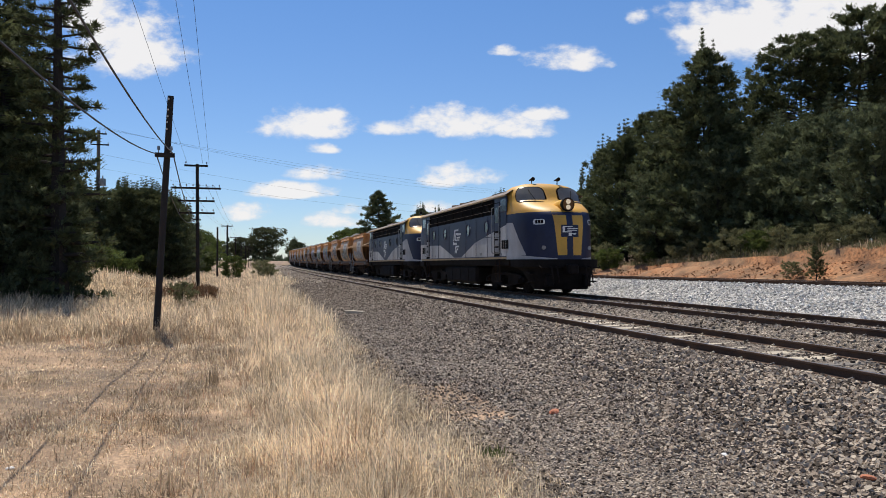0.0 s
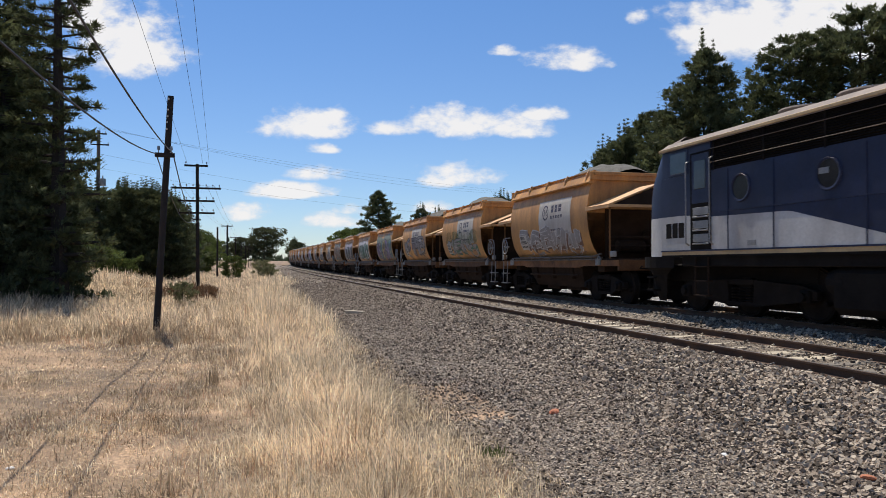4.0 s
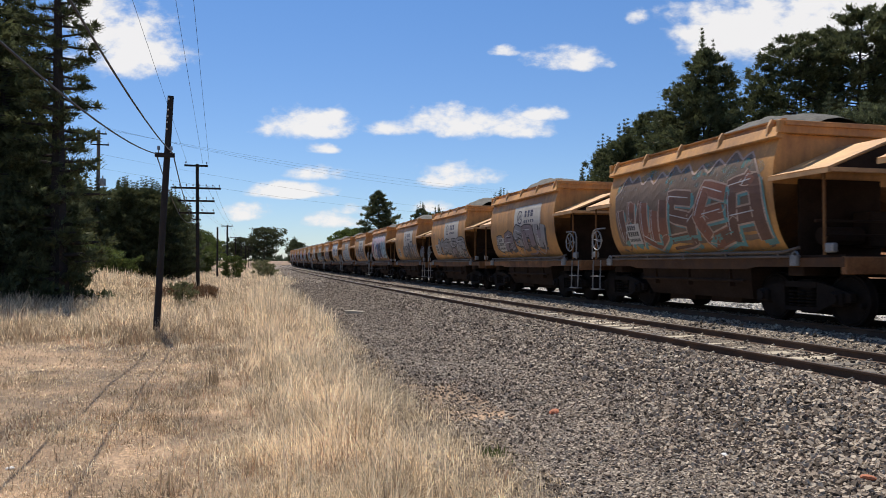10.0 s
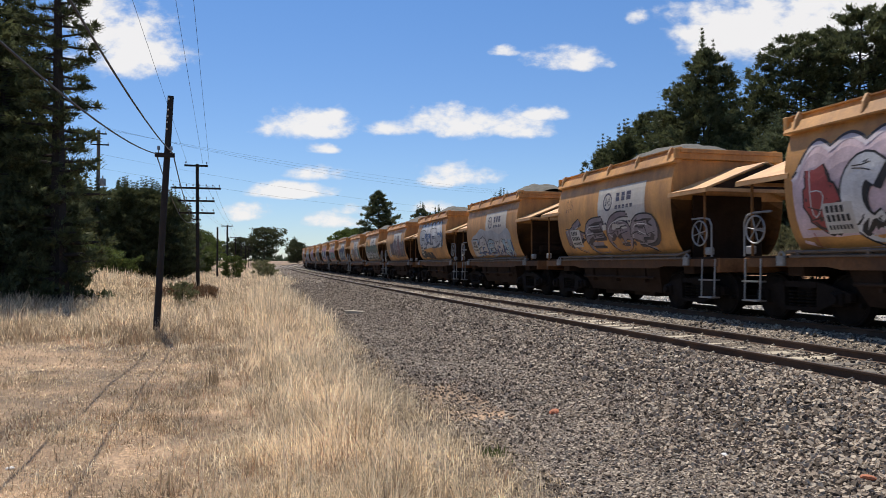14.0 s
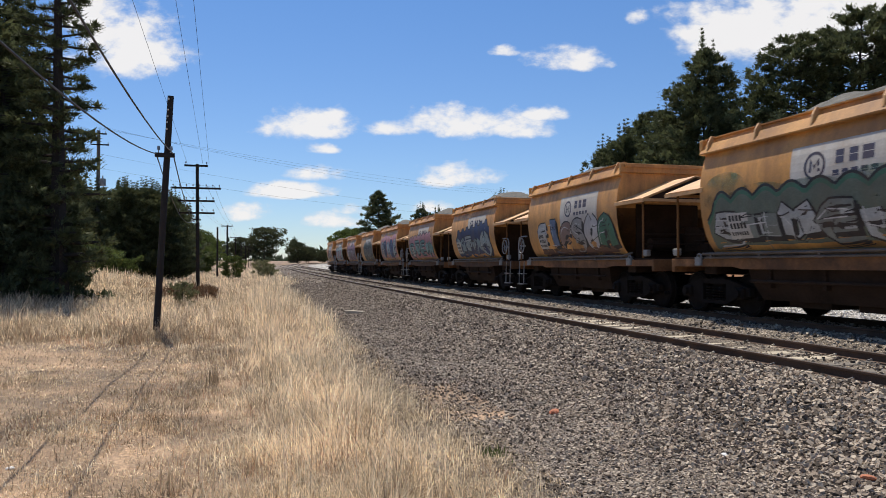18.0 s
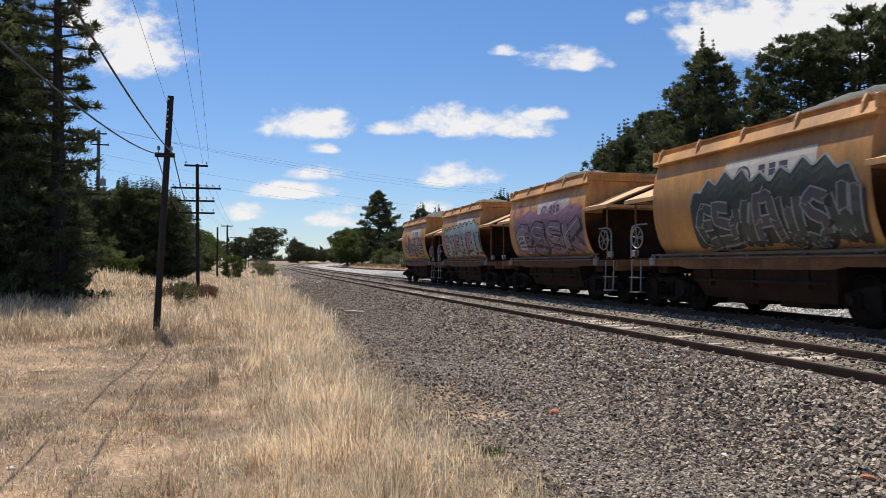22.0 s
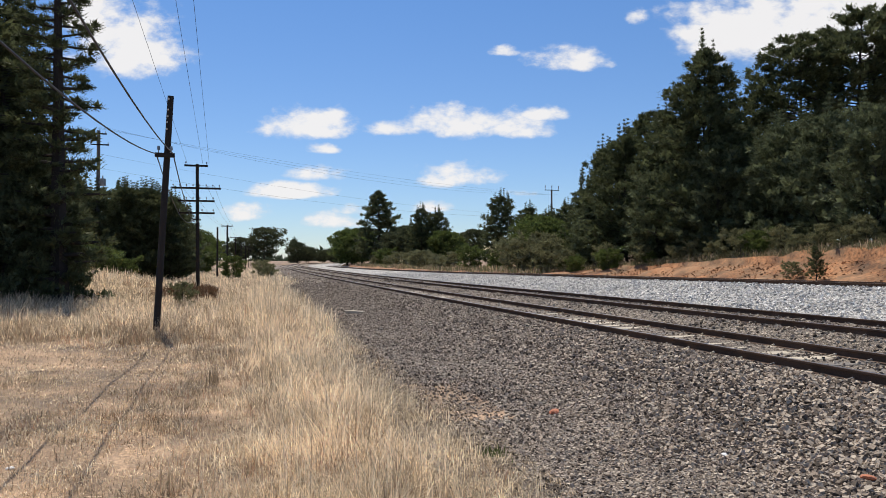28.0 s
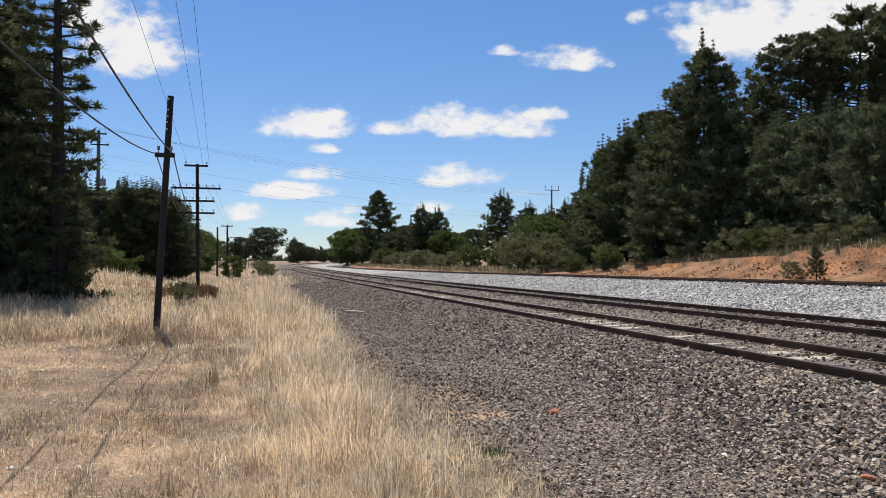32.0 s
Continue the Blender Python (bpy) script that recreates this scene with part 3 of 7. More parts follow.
        box(bm, 3.0, 4.42, sgn * 1.47 - 0.02, sgn * 1.47 + 0.02, 2.54, 2.61)
    box(bm, 4.36, 4.42, -1.44, 1.44, 2.56, 2.63)
    out["canopy"] = mesh_of("end_roof", bm, M["orange_pale"])
    bm = bmesh.new()
    plate(bm, [(4.38, -1.42, 2.60), (4.38, 1.42, 2.60), (4.38, 0, 3.15)], 0.03)
    out["gable"] = mesh_of("gable_plate", bm, M["underframe"])
    bm = bmesh.new()
    tube(bm, (4.15, -1.32, 1.20), (4.15, -1.32, 2.58), 0.026, n=8)
    out["post_thin"] = mesh_of("post", bm, M["rusty"])
    bm = bmesh.new()
    box(bm, 4.22, 4.34, 1.14, 1.26, 1.2, 2.58)
    out["post"] = mesh_of("post", bm, M["underframe"])
    for key, nm, shape in (("bulkhead", "end_bulkhead", box(bmesh.new(), 3.05, 3.10, -0.9, 0.9, 1.22, 2.6)), ("cabinet", "valve_cabinet", box(bmesh.new(), 3.10, 3.5, 0.25, 0.85, 1.35, 2.0, 0.03)),
                           ("tank", "air_reservoir", tube(bmesh.new(), (3.4, -0.7, 1.55), (3.4, 0.1, 1.55), 0.16, n=12)), ("rod", "cross_rail", tube(bmesh.new(), (3.7, -1.1, 1.8), (3.7, 1.1, 1.8), 0.025)),
                           ("rod2", "cross_rail", tube(bmesh.new(), (3.85, -1.1, 1.55), (3.85, 1.1, 1.55), 0.02)), ("box2", "brake_box", box(bmesh.new(), 3.9, 4.3, 0.4, 0.7, 1.2, 1.55, 0.02))):
        out[key] = mesh_of(nm, shape, M["underframe"])
    bm = bmesh.new()
    for j in range(3):
        a = math.pi * j / 3 + 0.2
        d = Vector((math.cos(a), 0, math.sin(a))) * 0.25
        tube(bm, Vector((4.02, -1.36, 1.70)) - d, Vector((4.02, -1.36, 1.70)) + d, 0.013, n=5)
    ring(bm, (4.02, -1.36, 1.70), (0, 1, 0), 0.26, 0.018, 24, 6)
    tube(bm, (4.02, -1.38, 1.70), (4.02, -1.2, 1.70), 0.03, n=8)
    out["handwheel"] = mesh_of("hand_wheel", bm, M["steelgrey"])
    bm = bmesh.new()
    pipe(bm, [(4.38, -1.32, 1.2), (4.38, -1.32, 1.85), (4.30, -1.32, 1.98), (4.12, -1.32, 2.02), (3.65, -1.30, 2.02)], 0.022)
    out["handrail"] = mesh_of("handrail", bm, M["steelgrey"])
    bm = bmesh.new()
    pipe(bm, [(3.98, -1.27, 1.16), (3.98, -1.30, 0.36), (4.42, -1.30, 0.36), (4.42, -1.27, 1.16)], 0.02)
    for z in (0.36, 0.72):
        box(bm, 3.98, 4.42, -1.36, -1.16, z - 0.015, z + 0.015)
    out["steps"] = mesh_of("step_ladder", bm, M["steelgrey"])
    bm = bmesh.new()
    box(bm, 4.16, 4.34, -1.34, -1.22, 1.24, 1.40, 0.02)
    out["boxx"] = mesh_of("junction_box", bm, M["steelgrey"])
    bm = bmesh.new()
    tube(bm, (3.42, -1.28, 1.02), (3.42, -1.28, 1.2), 0.09, n=12)
    ring(bm, (3.42, -1.28, 1.2), (0, 1, 0), 0.07, 0.02, 12, 5)
    out["lug"] = mesh_of("jacking_lug", bm, M["steelgrey"])
    bm = bmesh.new()
    box(bm, 4.45, 4.80, -0.1, 0.1, 0.80, 0.98, 0.03)
    box(bm, 4.76, 4.97, -0.16, 0.14, 0.74, 1.04, 0.05)
    pipe(bm, [(4.5, 0.35, 0.8), (4.65, 0.3, 0.45), (4.9, 0.25, 0.42)], 0.03)
    out["coupler"] = mesh_of("coupler", bm, M["bogie"])
    out["reflector"] = mesh_of("reflector", box(bmesh.new(), 3.62, 3.98, -1.212, -1.2, 1.06, 1.135, 0.004), M["panel"])
    return out


HM = hopper_meshes()


def load_mesh(seed):
    rng = random.Random(seed)
    nx, ny = 44, 20
    px, tilt = rng.uniform(-0.4, 1.6), rng.uniform(0.25, 0.55)
    off = Vector((seed * 3.7, seed * 1.3, 0))
    verts, faces = [], []
    for i in range(nx + 1):
        for j in range(ny + 1):
            x, y = -3.08 + 6.16 * i / nx, -1.19 + 2.38 * j / ny
            d1 = math.hypot((x - px) / 2.6, y / 1.25)
            d2 = math.hypot((x + 1.6 - px * 0.5) / 1.8, y / 1.1)
            z = 3.42 + max(0, 1 - d1 * d1) * (0.46 + tilt * 0.42) + max(0, 0.8 - d2 * d2) * 0.2
            z += 0.05 * noise.noise(Vector((x * 2.5, y * 2.5, 0)) + off) + 0.035 * noise.noise(Vector((x * 9, y * 9, 4)) + off)
            verts.append((x, y, z))
    for i in range(nx):
        for j in range(ny):
            a = i * (ny + 1) + j
            faces.append((a, a + ny + 1, a + ny + 2, a + 1))
    return from_arrays("stone_load", verts, faces, M["load"], smooth=True)


LOADS = [load_mesh(q) for q in range(6)]


def on_side(x, z, off):
    """A point on the camera side of the barrel."""
    w = hopper_w(z)
    dz = 0.02
    sl = (hopper_w(z + dz) - hopper_w(z - dz)) / (2 * dz)
    nrm = Vector((0, -1, sl)).normalized()
    return Vector((x, -w, z)) + nrm * off


def skin_patch(bm, loop_x, z0f, z1f, off, mi=0, rows=8):
    """A thin painted patch between two curves, laid on the barrel side."""
    cols = []
    for x in loop_x:
        a, b = z0f(x), z1f(x)
        cols.append([bm.verts.new(on_side(x, a + (b - a) * k / rows, off)) for k in range(rows + 1)])
    for c, d in zip(cols, cols[1:]):
        for k in range(rows):
            f = bm.faces.new((c[k], d[k], d[k + 1], c[k + 1]))
            f.material_index = mi


def stroke(bm, pts, width, off, mi=0):
    """A painted line on the barrel side; pts are (x, z)."""
    dense = []
    for (xa, za), (xb, zb) in zip(pts, pts[1:]):
        n = max(1, int(math.hypot(xb - xa, zb - za) / 0.12))
        dense += [(xa + (xb - xa) * i / n, za + (zb - za) * i / n) for i in range(n)]
    dense.append(pts[-1])
    last = None
    for i, (x, z) in enumerate(dense):
        xa, za = dense[max(0, i - 1)]
        xb, zb = dense[min(len(dense) - 1, i + 1)]
        d = Vector((xb - xa, zb - za))
        d = d.normalized() if d.length > 1e-6 else Vector((1, 0))
        q = Vector((-d.y, d.x)) * width / 2
        cur = (bm.verts.new(on_side(x + q.x, max(1.29, z + q.y), off)), bm.verts.new(on_side(x - q.x, max(1.29, z - q.y), off)))
        if last:
            f = bm.faces.new((last[0], cur[0], cur[1], last[1]))
            f.material_index = mi
        last = cur


SPRAY = {}


def spray(rgb):
    key = tuple(rgb)
    if key not in SPRAY:
        SPRAY[key] = mat("spray_paint", rgb, 0.6, 0, 0.18, 3.0, 30, 0.03, tuple(0.5 * c + 0.5 * d for c, d in zip(rgb, (0.16, 0.085, 0.045))), 0.65, streak=1)
    return SPRAY[key]


INK, CHALK = (0.022, 0.021, 0.024), (0.60, 0.59, 0.58)
SIL, PAL, DRK, PNK, TEA, BLU, PUR, GRN, WHT, BRN = ((0.30, 0.285, 0.28), (0.50, 0.48, 0.47), (0.095, 0.088, 0.088), (0.50, 0.26, 0.29), (0.13, 0.30, 0.29), (0.055, 0.105, 0.25),
                                                    (0.22, 0.15, 0.28), (0.055, 0.16, 0.10), (0.63, 0.62, 0.61), (0.15, 0.075, 0.05))
SKY, ROSE, YEL, RED, NAVY, LIL, MOSS, MAUVE = (0.30, 0.43, 0.51), (0.62, 0.47, 0.50), (0.50, 0.36, 0.08), (0.36, 0.06, 0.055), (0.025, 0.045, 0.12), (0.50, 0.44, 0.49), (0.21, 0.225, 0.165), (0.235, 0.185, 0.20)

# letters as strokes in a unit box; small letters are letter-like marks only, * is a star
GLYPH = {"A": (((0, 0), (0.42, 1), (0.6, 1), (1, 0)), ((0.22, 0.38), (0.8, 0.38))), "C": (((0.95, 0.85), (0.5, 1), (0.08, 0.7), (0.08, 0.25), (0.5, 0), (0.95, 0.15)),),
         "E": (((1, 0.97), (0.08, 0.97), (0.05, 0.03), (1, 0.03)), ((0.08, 0.5), (0.8, 0.5))), "F": (((1, 0.97), (0.08, 0.97), (0.05, 0)), ((0.08, 0.5), (0.8, 0.52))),
         "G": (((0.95, 0.88), (0.45, 1), (0.05, 0.65), (0.08, 0.25), (0.5, 0), (0.95, 0.12), (0.95, 0.45), (0.55, 0.45)),), "H": (((0.05, 1), (0.05, 0)), ((0.95, 1), (0.95, 0)), ((0.05, 0.48), (0.95, 0.52))),
         "I": (((0.5, 1), (0.5, 0)), ((0.1, 0.97), (0.9, 0.97)), ((0.1, 0.03), (0.9, 0.03))), "K": (((0.06, 1), (0.06, 0)), ((0.95, 1), (0.15, 0.48), (0.95, 0))),
         "M": (((0, 0), (0.06, 1), (0.5, 0.35), (0.94, 1), (1, 0)),), "N": (((0, 0), (0.04, 1), (0.9, 0.05), (1, 1)),), "O": (((0.5, 1), (0.1, 0.8), (0.05, 0.3), (0.5, 0), (0.95, 0.3), (0.9, 0.8), (0.5, 1)),),
         "R": (((0.05, 0), (0.08, 0.97), (0.8, 0.95), (0.92, 0.72), (0.75, 0.5), (0.1, 0.47)), ((0.45, 0.48), (1, 0))), "S": (((0.95, 0.88), (0.4, 1), (0.08, 0.78), (0.3, 0.55), (0.8, 0.45), (0.92, 0.2), (0.5, 0), (0.02, 0.1)),),
         "T": (((0, 0.96), (1, 0.98)), ((0.5, 0.98), (0.47, 0))), "U": (((0.05, 1), (0.08, 0.2), (0.5, 0), (0.9, 0.2), (0.95, 1)),), "W": (((0, 1), (0.22, 0.03), (0.5, 0.6), (0.78, 0.03), (1, 1)),),
         "X": (((0, 1), (1, 0)), ((1, 1), (0, 0))), "Y": (((0, 1), (0.5, 0.5), (1, 1)), ((0.5, 0.55), (0.4, 0))),
         "*": (((0.5, 1), (0.2, 0.02), (1, 0.64), (0, 0.64), (0.8, 0.02), (0.5, 1)),), "a": (((0, 0), (0.15, 0.95), (0.85, 1), (1, 0)), ((0.1, 0.45), (0.9, 0.5)), ((0.5, 0.95), (0.75, 1.15))),
         "b": (((0.0, 0.9), (0.2, 0.05), (0.5, 0.6), (0.8, 0), (1.1, 1.0)), ((0.5, 0.6), (0.55, 1.05))), "c": (((0.95, 0.9), (0.2, 1), (0.1, 0.6), (0.9, 0.42), (0.85, 0.05), (-0.1, 0)), ((0.9, 0.4), (1.2, 0.62))),
         "d": (((0, 0.95), (1, 1)), ((0.5, 1), (0.45, 0), (0.9, 0.06)), ((0.0, 0.3), (0.4, 0.45))), "e": (((0.05, 1), (0.1, 0.15), (0.5, 0), (0.9, 0.2), (0.95, 1)), ((0.5, 0.05), (0.5, 0.8))),
         "f": (((1.05, 0.85), (0.4, 1), (0.05, 0.5), (0.4, 0), (1.05, 0.1)), ((0.3, 0.5), (0.95, 0.55))), "q": (((0, 0), (0.02, 1), (1, 1), (1, 0), (0, 0)),)}


def overspray(rgb):
    key = ("dust", *rgb)
    if key not in SPRAY:
        mt = mat("thin_overspray", rgb, 0.7, 0, 0.15, 2.0, 30, 0.02)
        nt = mt.node_tree
        n, r, clear, mix = nt.nodes.new("ShaderNodeTexNoise"), nt.nodes.new("ShaderNodeMapRange"), nt.nodes.new("ShaderNodeBsdfTransparent"), nt.nodes.new("ShaderNodeMixShader")
        n.inputs["Scale"].default_value, n.inputs["Detail"].default_value = 2.2, 6.0
        nt.links.new(nt.nodes.new("ShaderNodeTexCoord").outputs["Object"], n.inputs["Vector"])
        for k, v in (("From Min", 0.36), ("From Max", 0.66), ("To Min", 0.0), ("To Max", 0.6)):
            r.inputs[k].default_value = v
        nt.links.new(n.outputs["Fac"], r.inputs["Value"])
        nt.links.new(r.outputs[0], mix.inputs[0])
        nt.links.new(clear.outputs[0], mix.inputs[1])
        nt.links.new(nt.nodes["Principled BSDF"].outputs[0], mix.inputs[2])
        nt.links.new(mix.outputs[0], nt.nodes["Material Output"].inputs["Surface"])
        SPRAY[key] = mt
    return SPRAY[key]


def graffiti(root, seed, word, at, fills, line_col=INK, cloud=None, edge="scallop", rim=None, style="block", tilt=0.0, mist=None, drips=0.6, shine=True, shade=INK, base=0.004):
    """A painted piece on the barrel's camera side: mist, cloud with its own outline, then letters with block shadow, outline, fill, cracks and shine. Larger x is nearer the engine."""
    x0, x1, z0, z1 = at
    rng = random.Random(seed * 7 + len(word))
    bm = bmesh.new()
    n = 72
    xs = [x0 + (x1 - x0) * i / n for i in range(n + 1)]
    ph, freq = rng.uniform(0, 6), rng.uniform(3.6, 4.8)
    up = lambda x: tilt * ((x - x0) / (x1 - x0) - 0.5)
    end = lambda x: max(0.0, abs((x - x0) / (x1 - x0) - 0.5) - 0.40) / 0.10

    def top(x):
        if edge == "step":
            k = 0.13 * (int((x - x0) / 0.33) % 2) - 0.10 * int(end(x) * 2.9)
        elif edge == "spike":
            k = 0.22 * (1 - abs(((x * 1.9 + ph) % 1.0) * 2 - 1)) + 0.08 * math.sin(x * 3 + ph) - 0.4 * end(x) ** 2
        elif edge == "soft":
            k = 0.10 * math.sin(x * 1.7 + ph) + 0.05 * math.sin(x * 4.1) - 0.25 * end(x) ** 2
        else:
            k = 0.17 * (abs(math.sin(x * freq + ph)) - 0.3) - 0.5 * end(x) ** 2
        return min(3.27, z1 + k + up(x))
    low = lambda x: max(1.30, z0 - 0.04 + 0.02 * math.sin(x * 5 + ph) + 0.1 * end(x) ** 2)
    cols = [line_col, cloud or fills[0], CHALK, rim or line_col, mist or fills[0], shade] + list(fills)
    dusts, runs_down, outlines = [], [], bmesh.new()
    if mist:
        for i in range(5):   # overlapping sprayed dust
            mx = x0 + (x1 - x0) * (i + 0.5) / 5 + rng.uniform(-0.2, 0.2)
            rx, rz = rng.uniform(0.55, 0.95), rng.uniform(0.22, 0.42)
            cx = [mx + rx * math.cos(math.pi * (1 - j / 12)) for j in range(13)]
            zc = min(2.85, z1 + up(mx) + rng.uniform(-0.15, 0.10))
            hh = lambda x, mx=mx, rx=rx, rz=rz: rz * math.sqrt(max(0.0, 1 - ((x - mx) / rx) ** 2)) + 0.004
            mb = bmesh.new()
            dusts.append(mb)
            skin_patch(mb, [min(2.95, max(-2.95, x)) for x in cx], lambda x, zc=zc, hh=hh: max(1.30, zc - hh(x)), lambda x, zc=zc, hh=hh: min(3.28, zc + hh(x)), 0.0036 + 0.0006 * i, 4, 5)
    if cloud:
        skin_patch(bm, xs, low, top, base + 0.004, 1)
        if edge != "soft":
            stroke(outlines, [(x, top(x)) for x in xs], 0.05, base + 0.0065, 0)
        if rim:
            stroke(outlines, [(x, top(x) - 0.07) for x in xs], 0.075, base + 0.006, 3)
    piece_at = base + (0.008 if cloud else 0.0)
    pitch = (x1 - x0 - 0.2) / len(word)
    thick = min(0.58, pitch * {"bubble": 0.44, "wild": 0.29, "slab": 0.42}.get(style, 0.33))
    head = 0.22 if cloud else 0.04
    glyphs = []
    for i, ch in enumerate(word):
        cx0 = x0 + 0.1 + pitch * i + thick * 0.45
        wd = pitch * 1.06 - thick * (0.62 if style == "wild" else 0.80)
        mid = cx0 + wd / 2
        h0 = max(1.32, z0 + rng.uniform(0.0, 0.07)) + thick * 0.45
        h1 = min(3.16, z1 + up(mid) - head - rng.uniform(0.0, 0.14)) - thick * 0.45
        lean = rng.uniform(-0.10, 0.10) if style in ("block", "slab") else rng.uniform(-0.32, 0.32)
        lay = piece_at + 0.006 + 0.009 * (i % 2)
        gb = bmesh.new()
        fi = 6 + i % len(fills)
        runs = []
        for pts in GLYPH[ch]:
            path = []
            for u, v in pts:
                u, v = u + rng.uniform(-0.05, 0.05), v + rng.uniform(-0.03, 0.03)
                path.append((max(-2.9, min(2.9, cx0 + u * wd + lean * (v - 0.5) * pitch * 0.6)), min(3.2, h0 + v * (h1 - h0))))
            if style == "bubble":
                for _ in range(2):
                    soft = [path[0]]
                    for p, q in zip(path, path[1:]):
                        soft += [(p[0] * 0.75 + q[0] * 0.25, p[1] * 0.75 + q[1] * 0.25), (p[0] * 0.25 + q[0] * 0.75, p[1] * 0.25 + q[1] * 0.75)]
                    path = soft + [path[-1]]
            runs.append(path)
        for path in runs:
            stroke(gb, [(x + 0.06, z - 0.05) for x, z in path], thick * 1.06, lay - 0.003, 5)
            stroke(gb, [(x + 0.11, z - 0.09) for x, z in path], thick * 0.95, lay - 0.004, 5)
        for path in runs:
            stroke(gb, path, thick + 0.075, lay, 0)
        for path in runs:
            stroke(gb, path, thick, lay + 0.002, fi)
            if len(fills) > 1 and rng.random() < 0.6:   # second tone low in the letter
                (xa, za), (xb, zb) = path[-2], path[-1]
                stroke(gb, [((xa + xb) / 2, (za + zb) / 2), (xb, zb)], thick * 0.8, lay + 0.003, 6 + (i + 1) % len(fills))
            if shine:
                stroke(gb, [(x - thick * 0.30, z + thick * 0.10) for x, z in path[:max(2, len(path) // 2 + 1)]], 0.022, lay + 0.004, 2)
        for _ in range(3 if style != "bubble" else 2):   # inner cracks and marks
            path = rng.choice(runs)
            x, z = path[rng.randrange(len(path))]
            stroke(gb, [(x - thick * 0.45, z + rng.uniform(-0.06, 0.06)), (x, z + rng.uniform(-0.04, 0.04)), (x + thick * 0.4, z + rng.uniform(-0.08, 0.08))], 0.02, lay + 0.0045, 0)
        glyphs.append(gb)
        if rng.random() < drips:
            xd = cx0 + rng.uniform(0, wd)
            drip = bmesh.new()
            runs_down.append(drip)
            stroke(drip, [(xd, h0), (xd, max(1.30, h0 - rng.uniform(0.1, 0.35)))], 0.02, lay + 0.005, rng.choice((0, fi)))
    mats = [overspray(c) if i == 4 else spray(c) for i, c in enumerate(cols)]
    owner = root
    if cloud:
        owner = part("graffiti", mesh_of("graffiti", bm, mats), None, root, "spray-painted cloud behind graffiti lettering")
    if outlines.verts:
        part("cloud_outline", mesh_of("cloud_outline", outlines, mats), None, owner)
    for name, group in (("overspray", dusts), ("graffiti_letter", glyphs), ("paint_drip", runs_down)):
        for gb in group:
            part(name, mesh_of(name, gb, mats), None, owner)


def scrawl(root, k):
    rng = random.Random(k)
    tx = rng.choice(((2.25, 2.9), (-2.7, 2.55), (2.3, 3.0), (-2.5, 2.85)))
    bm = bmesh.new()
    for row in range(2):
        x, z = tx[0], tx[1] - 0.2 * row
        stroke(bm, [(x + 0.085 * q + rng.uniform(-0.02, 0.02), z + (0.09 if q % 2 else -0.08) + rng.uniform(-0.04, 0.04)) for q in range(5 + row)], 0.02, 0.004)
    part("tag", mesh_of("tag", bm, spray(INK)), None, root, "scrawled black spray mark")


def sign_panel(root, x0, x1, z0, z1):
    """White owner's panel with a ring emblem and dark lettering shown as bars."""
    bm = bmesh.new()
    skin_patch(bm, [x0 + (x1 - x0) * i / 4 for i in range(5)], lambda x: z0, lambda x: z1, 0.003, 0)
    sign = part("owner_panel", mesh_of("owner_panel", bm, M["panel"]), None, root, "dirty white painted panel")
    bm = bmesh.new()
    ink = spray((0.05, 0.05, 0.085))
    w = x1 - x0
    cx, cz = x0 + w * 0.23, 2.68
    stroke(bm, [(cx + 0.215 * math.cos(a), cz + 0.215 * math.sin(a)) for a in np.linspace(0, 2 * math.pi, 25)], 0.05, 0.0045)
    stroke(bm, [(cx + 0.10, cz - 0.10), (cx + 0.08, cz + 0.10), (cx, cz - 0.03), (cx - 0.08, cz + 0.10), (cx - 0.10, cz - 0.10)], 0.06, 0.0050)
    part("emblem", mesh_of("emblem", bm, ink), None, sign, "dark ring emblem")
    rows = [(x0 + w * (0.45 + 0.115 * i), 2.66, 2.88, 0.17 + 0.05 * (i == 2)) for i in range(3)] + [(x0 + w * (0.42 + 0.078 * i), 2.47, 2.56, 0.13) for i in range(5)] + [(x0 + w * (0.16 + 0.052 * i), 2.09, 2.15, 0.09) for i in range(12)]
    for bx, z2, z3, wd in rows:
        bar = bmesh.new()
        stroke(bar, [(bx, z2), (bx, z3)], wd, 0.0045)
        part("lettering", mesh_of("lettering", bar, ink), None, sign)


def code_panel(root, x, z):
    bm = bmesh.new()
    skin_patch(bm, [x - 0.31, x, x + 0.31], lambda q: z - 0.25, lambda q: z + 0.25, 0.030, 0, 4)
    p = part("code_panel", mesh_of("code_panel", bm, M["panel"]), None, root, "small white data panel")
    for dz, n, hh in ((0.15, 4, 0.11), (0.0, 5, 0.11), (-0.15, 7, 0.075)):
        for i in range(n):
            bm = bmesh.new()
            wd = 0.50 / max(5, n)
            bx = x - 0.26 + wd * (i + 0.5)
            stroke(bm, [(bx, z + dz - hh / 2), (bx, z + dz + hh / 2)], wd * 0.66, 0.034)
            part("lettering", mesh_of("lettering", bm, spray(INK)), None, p)


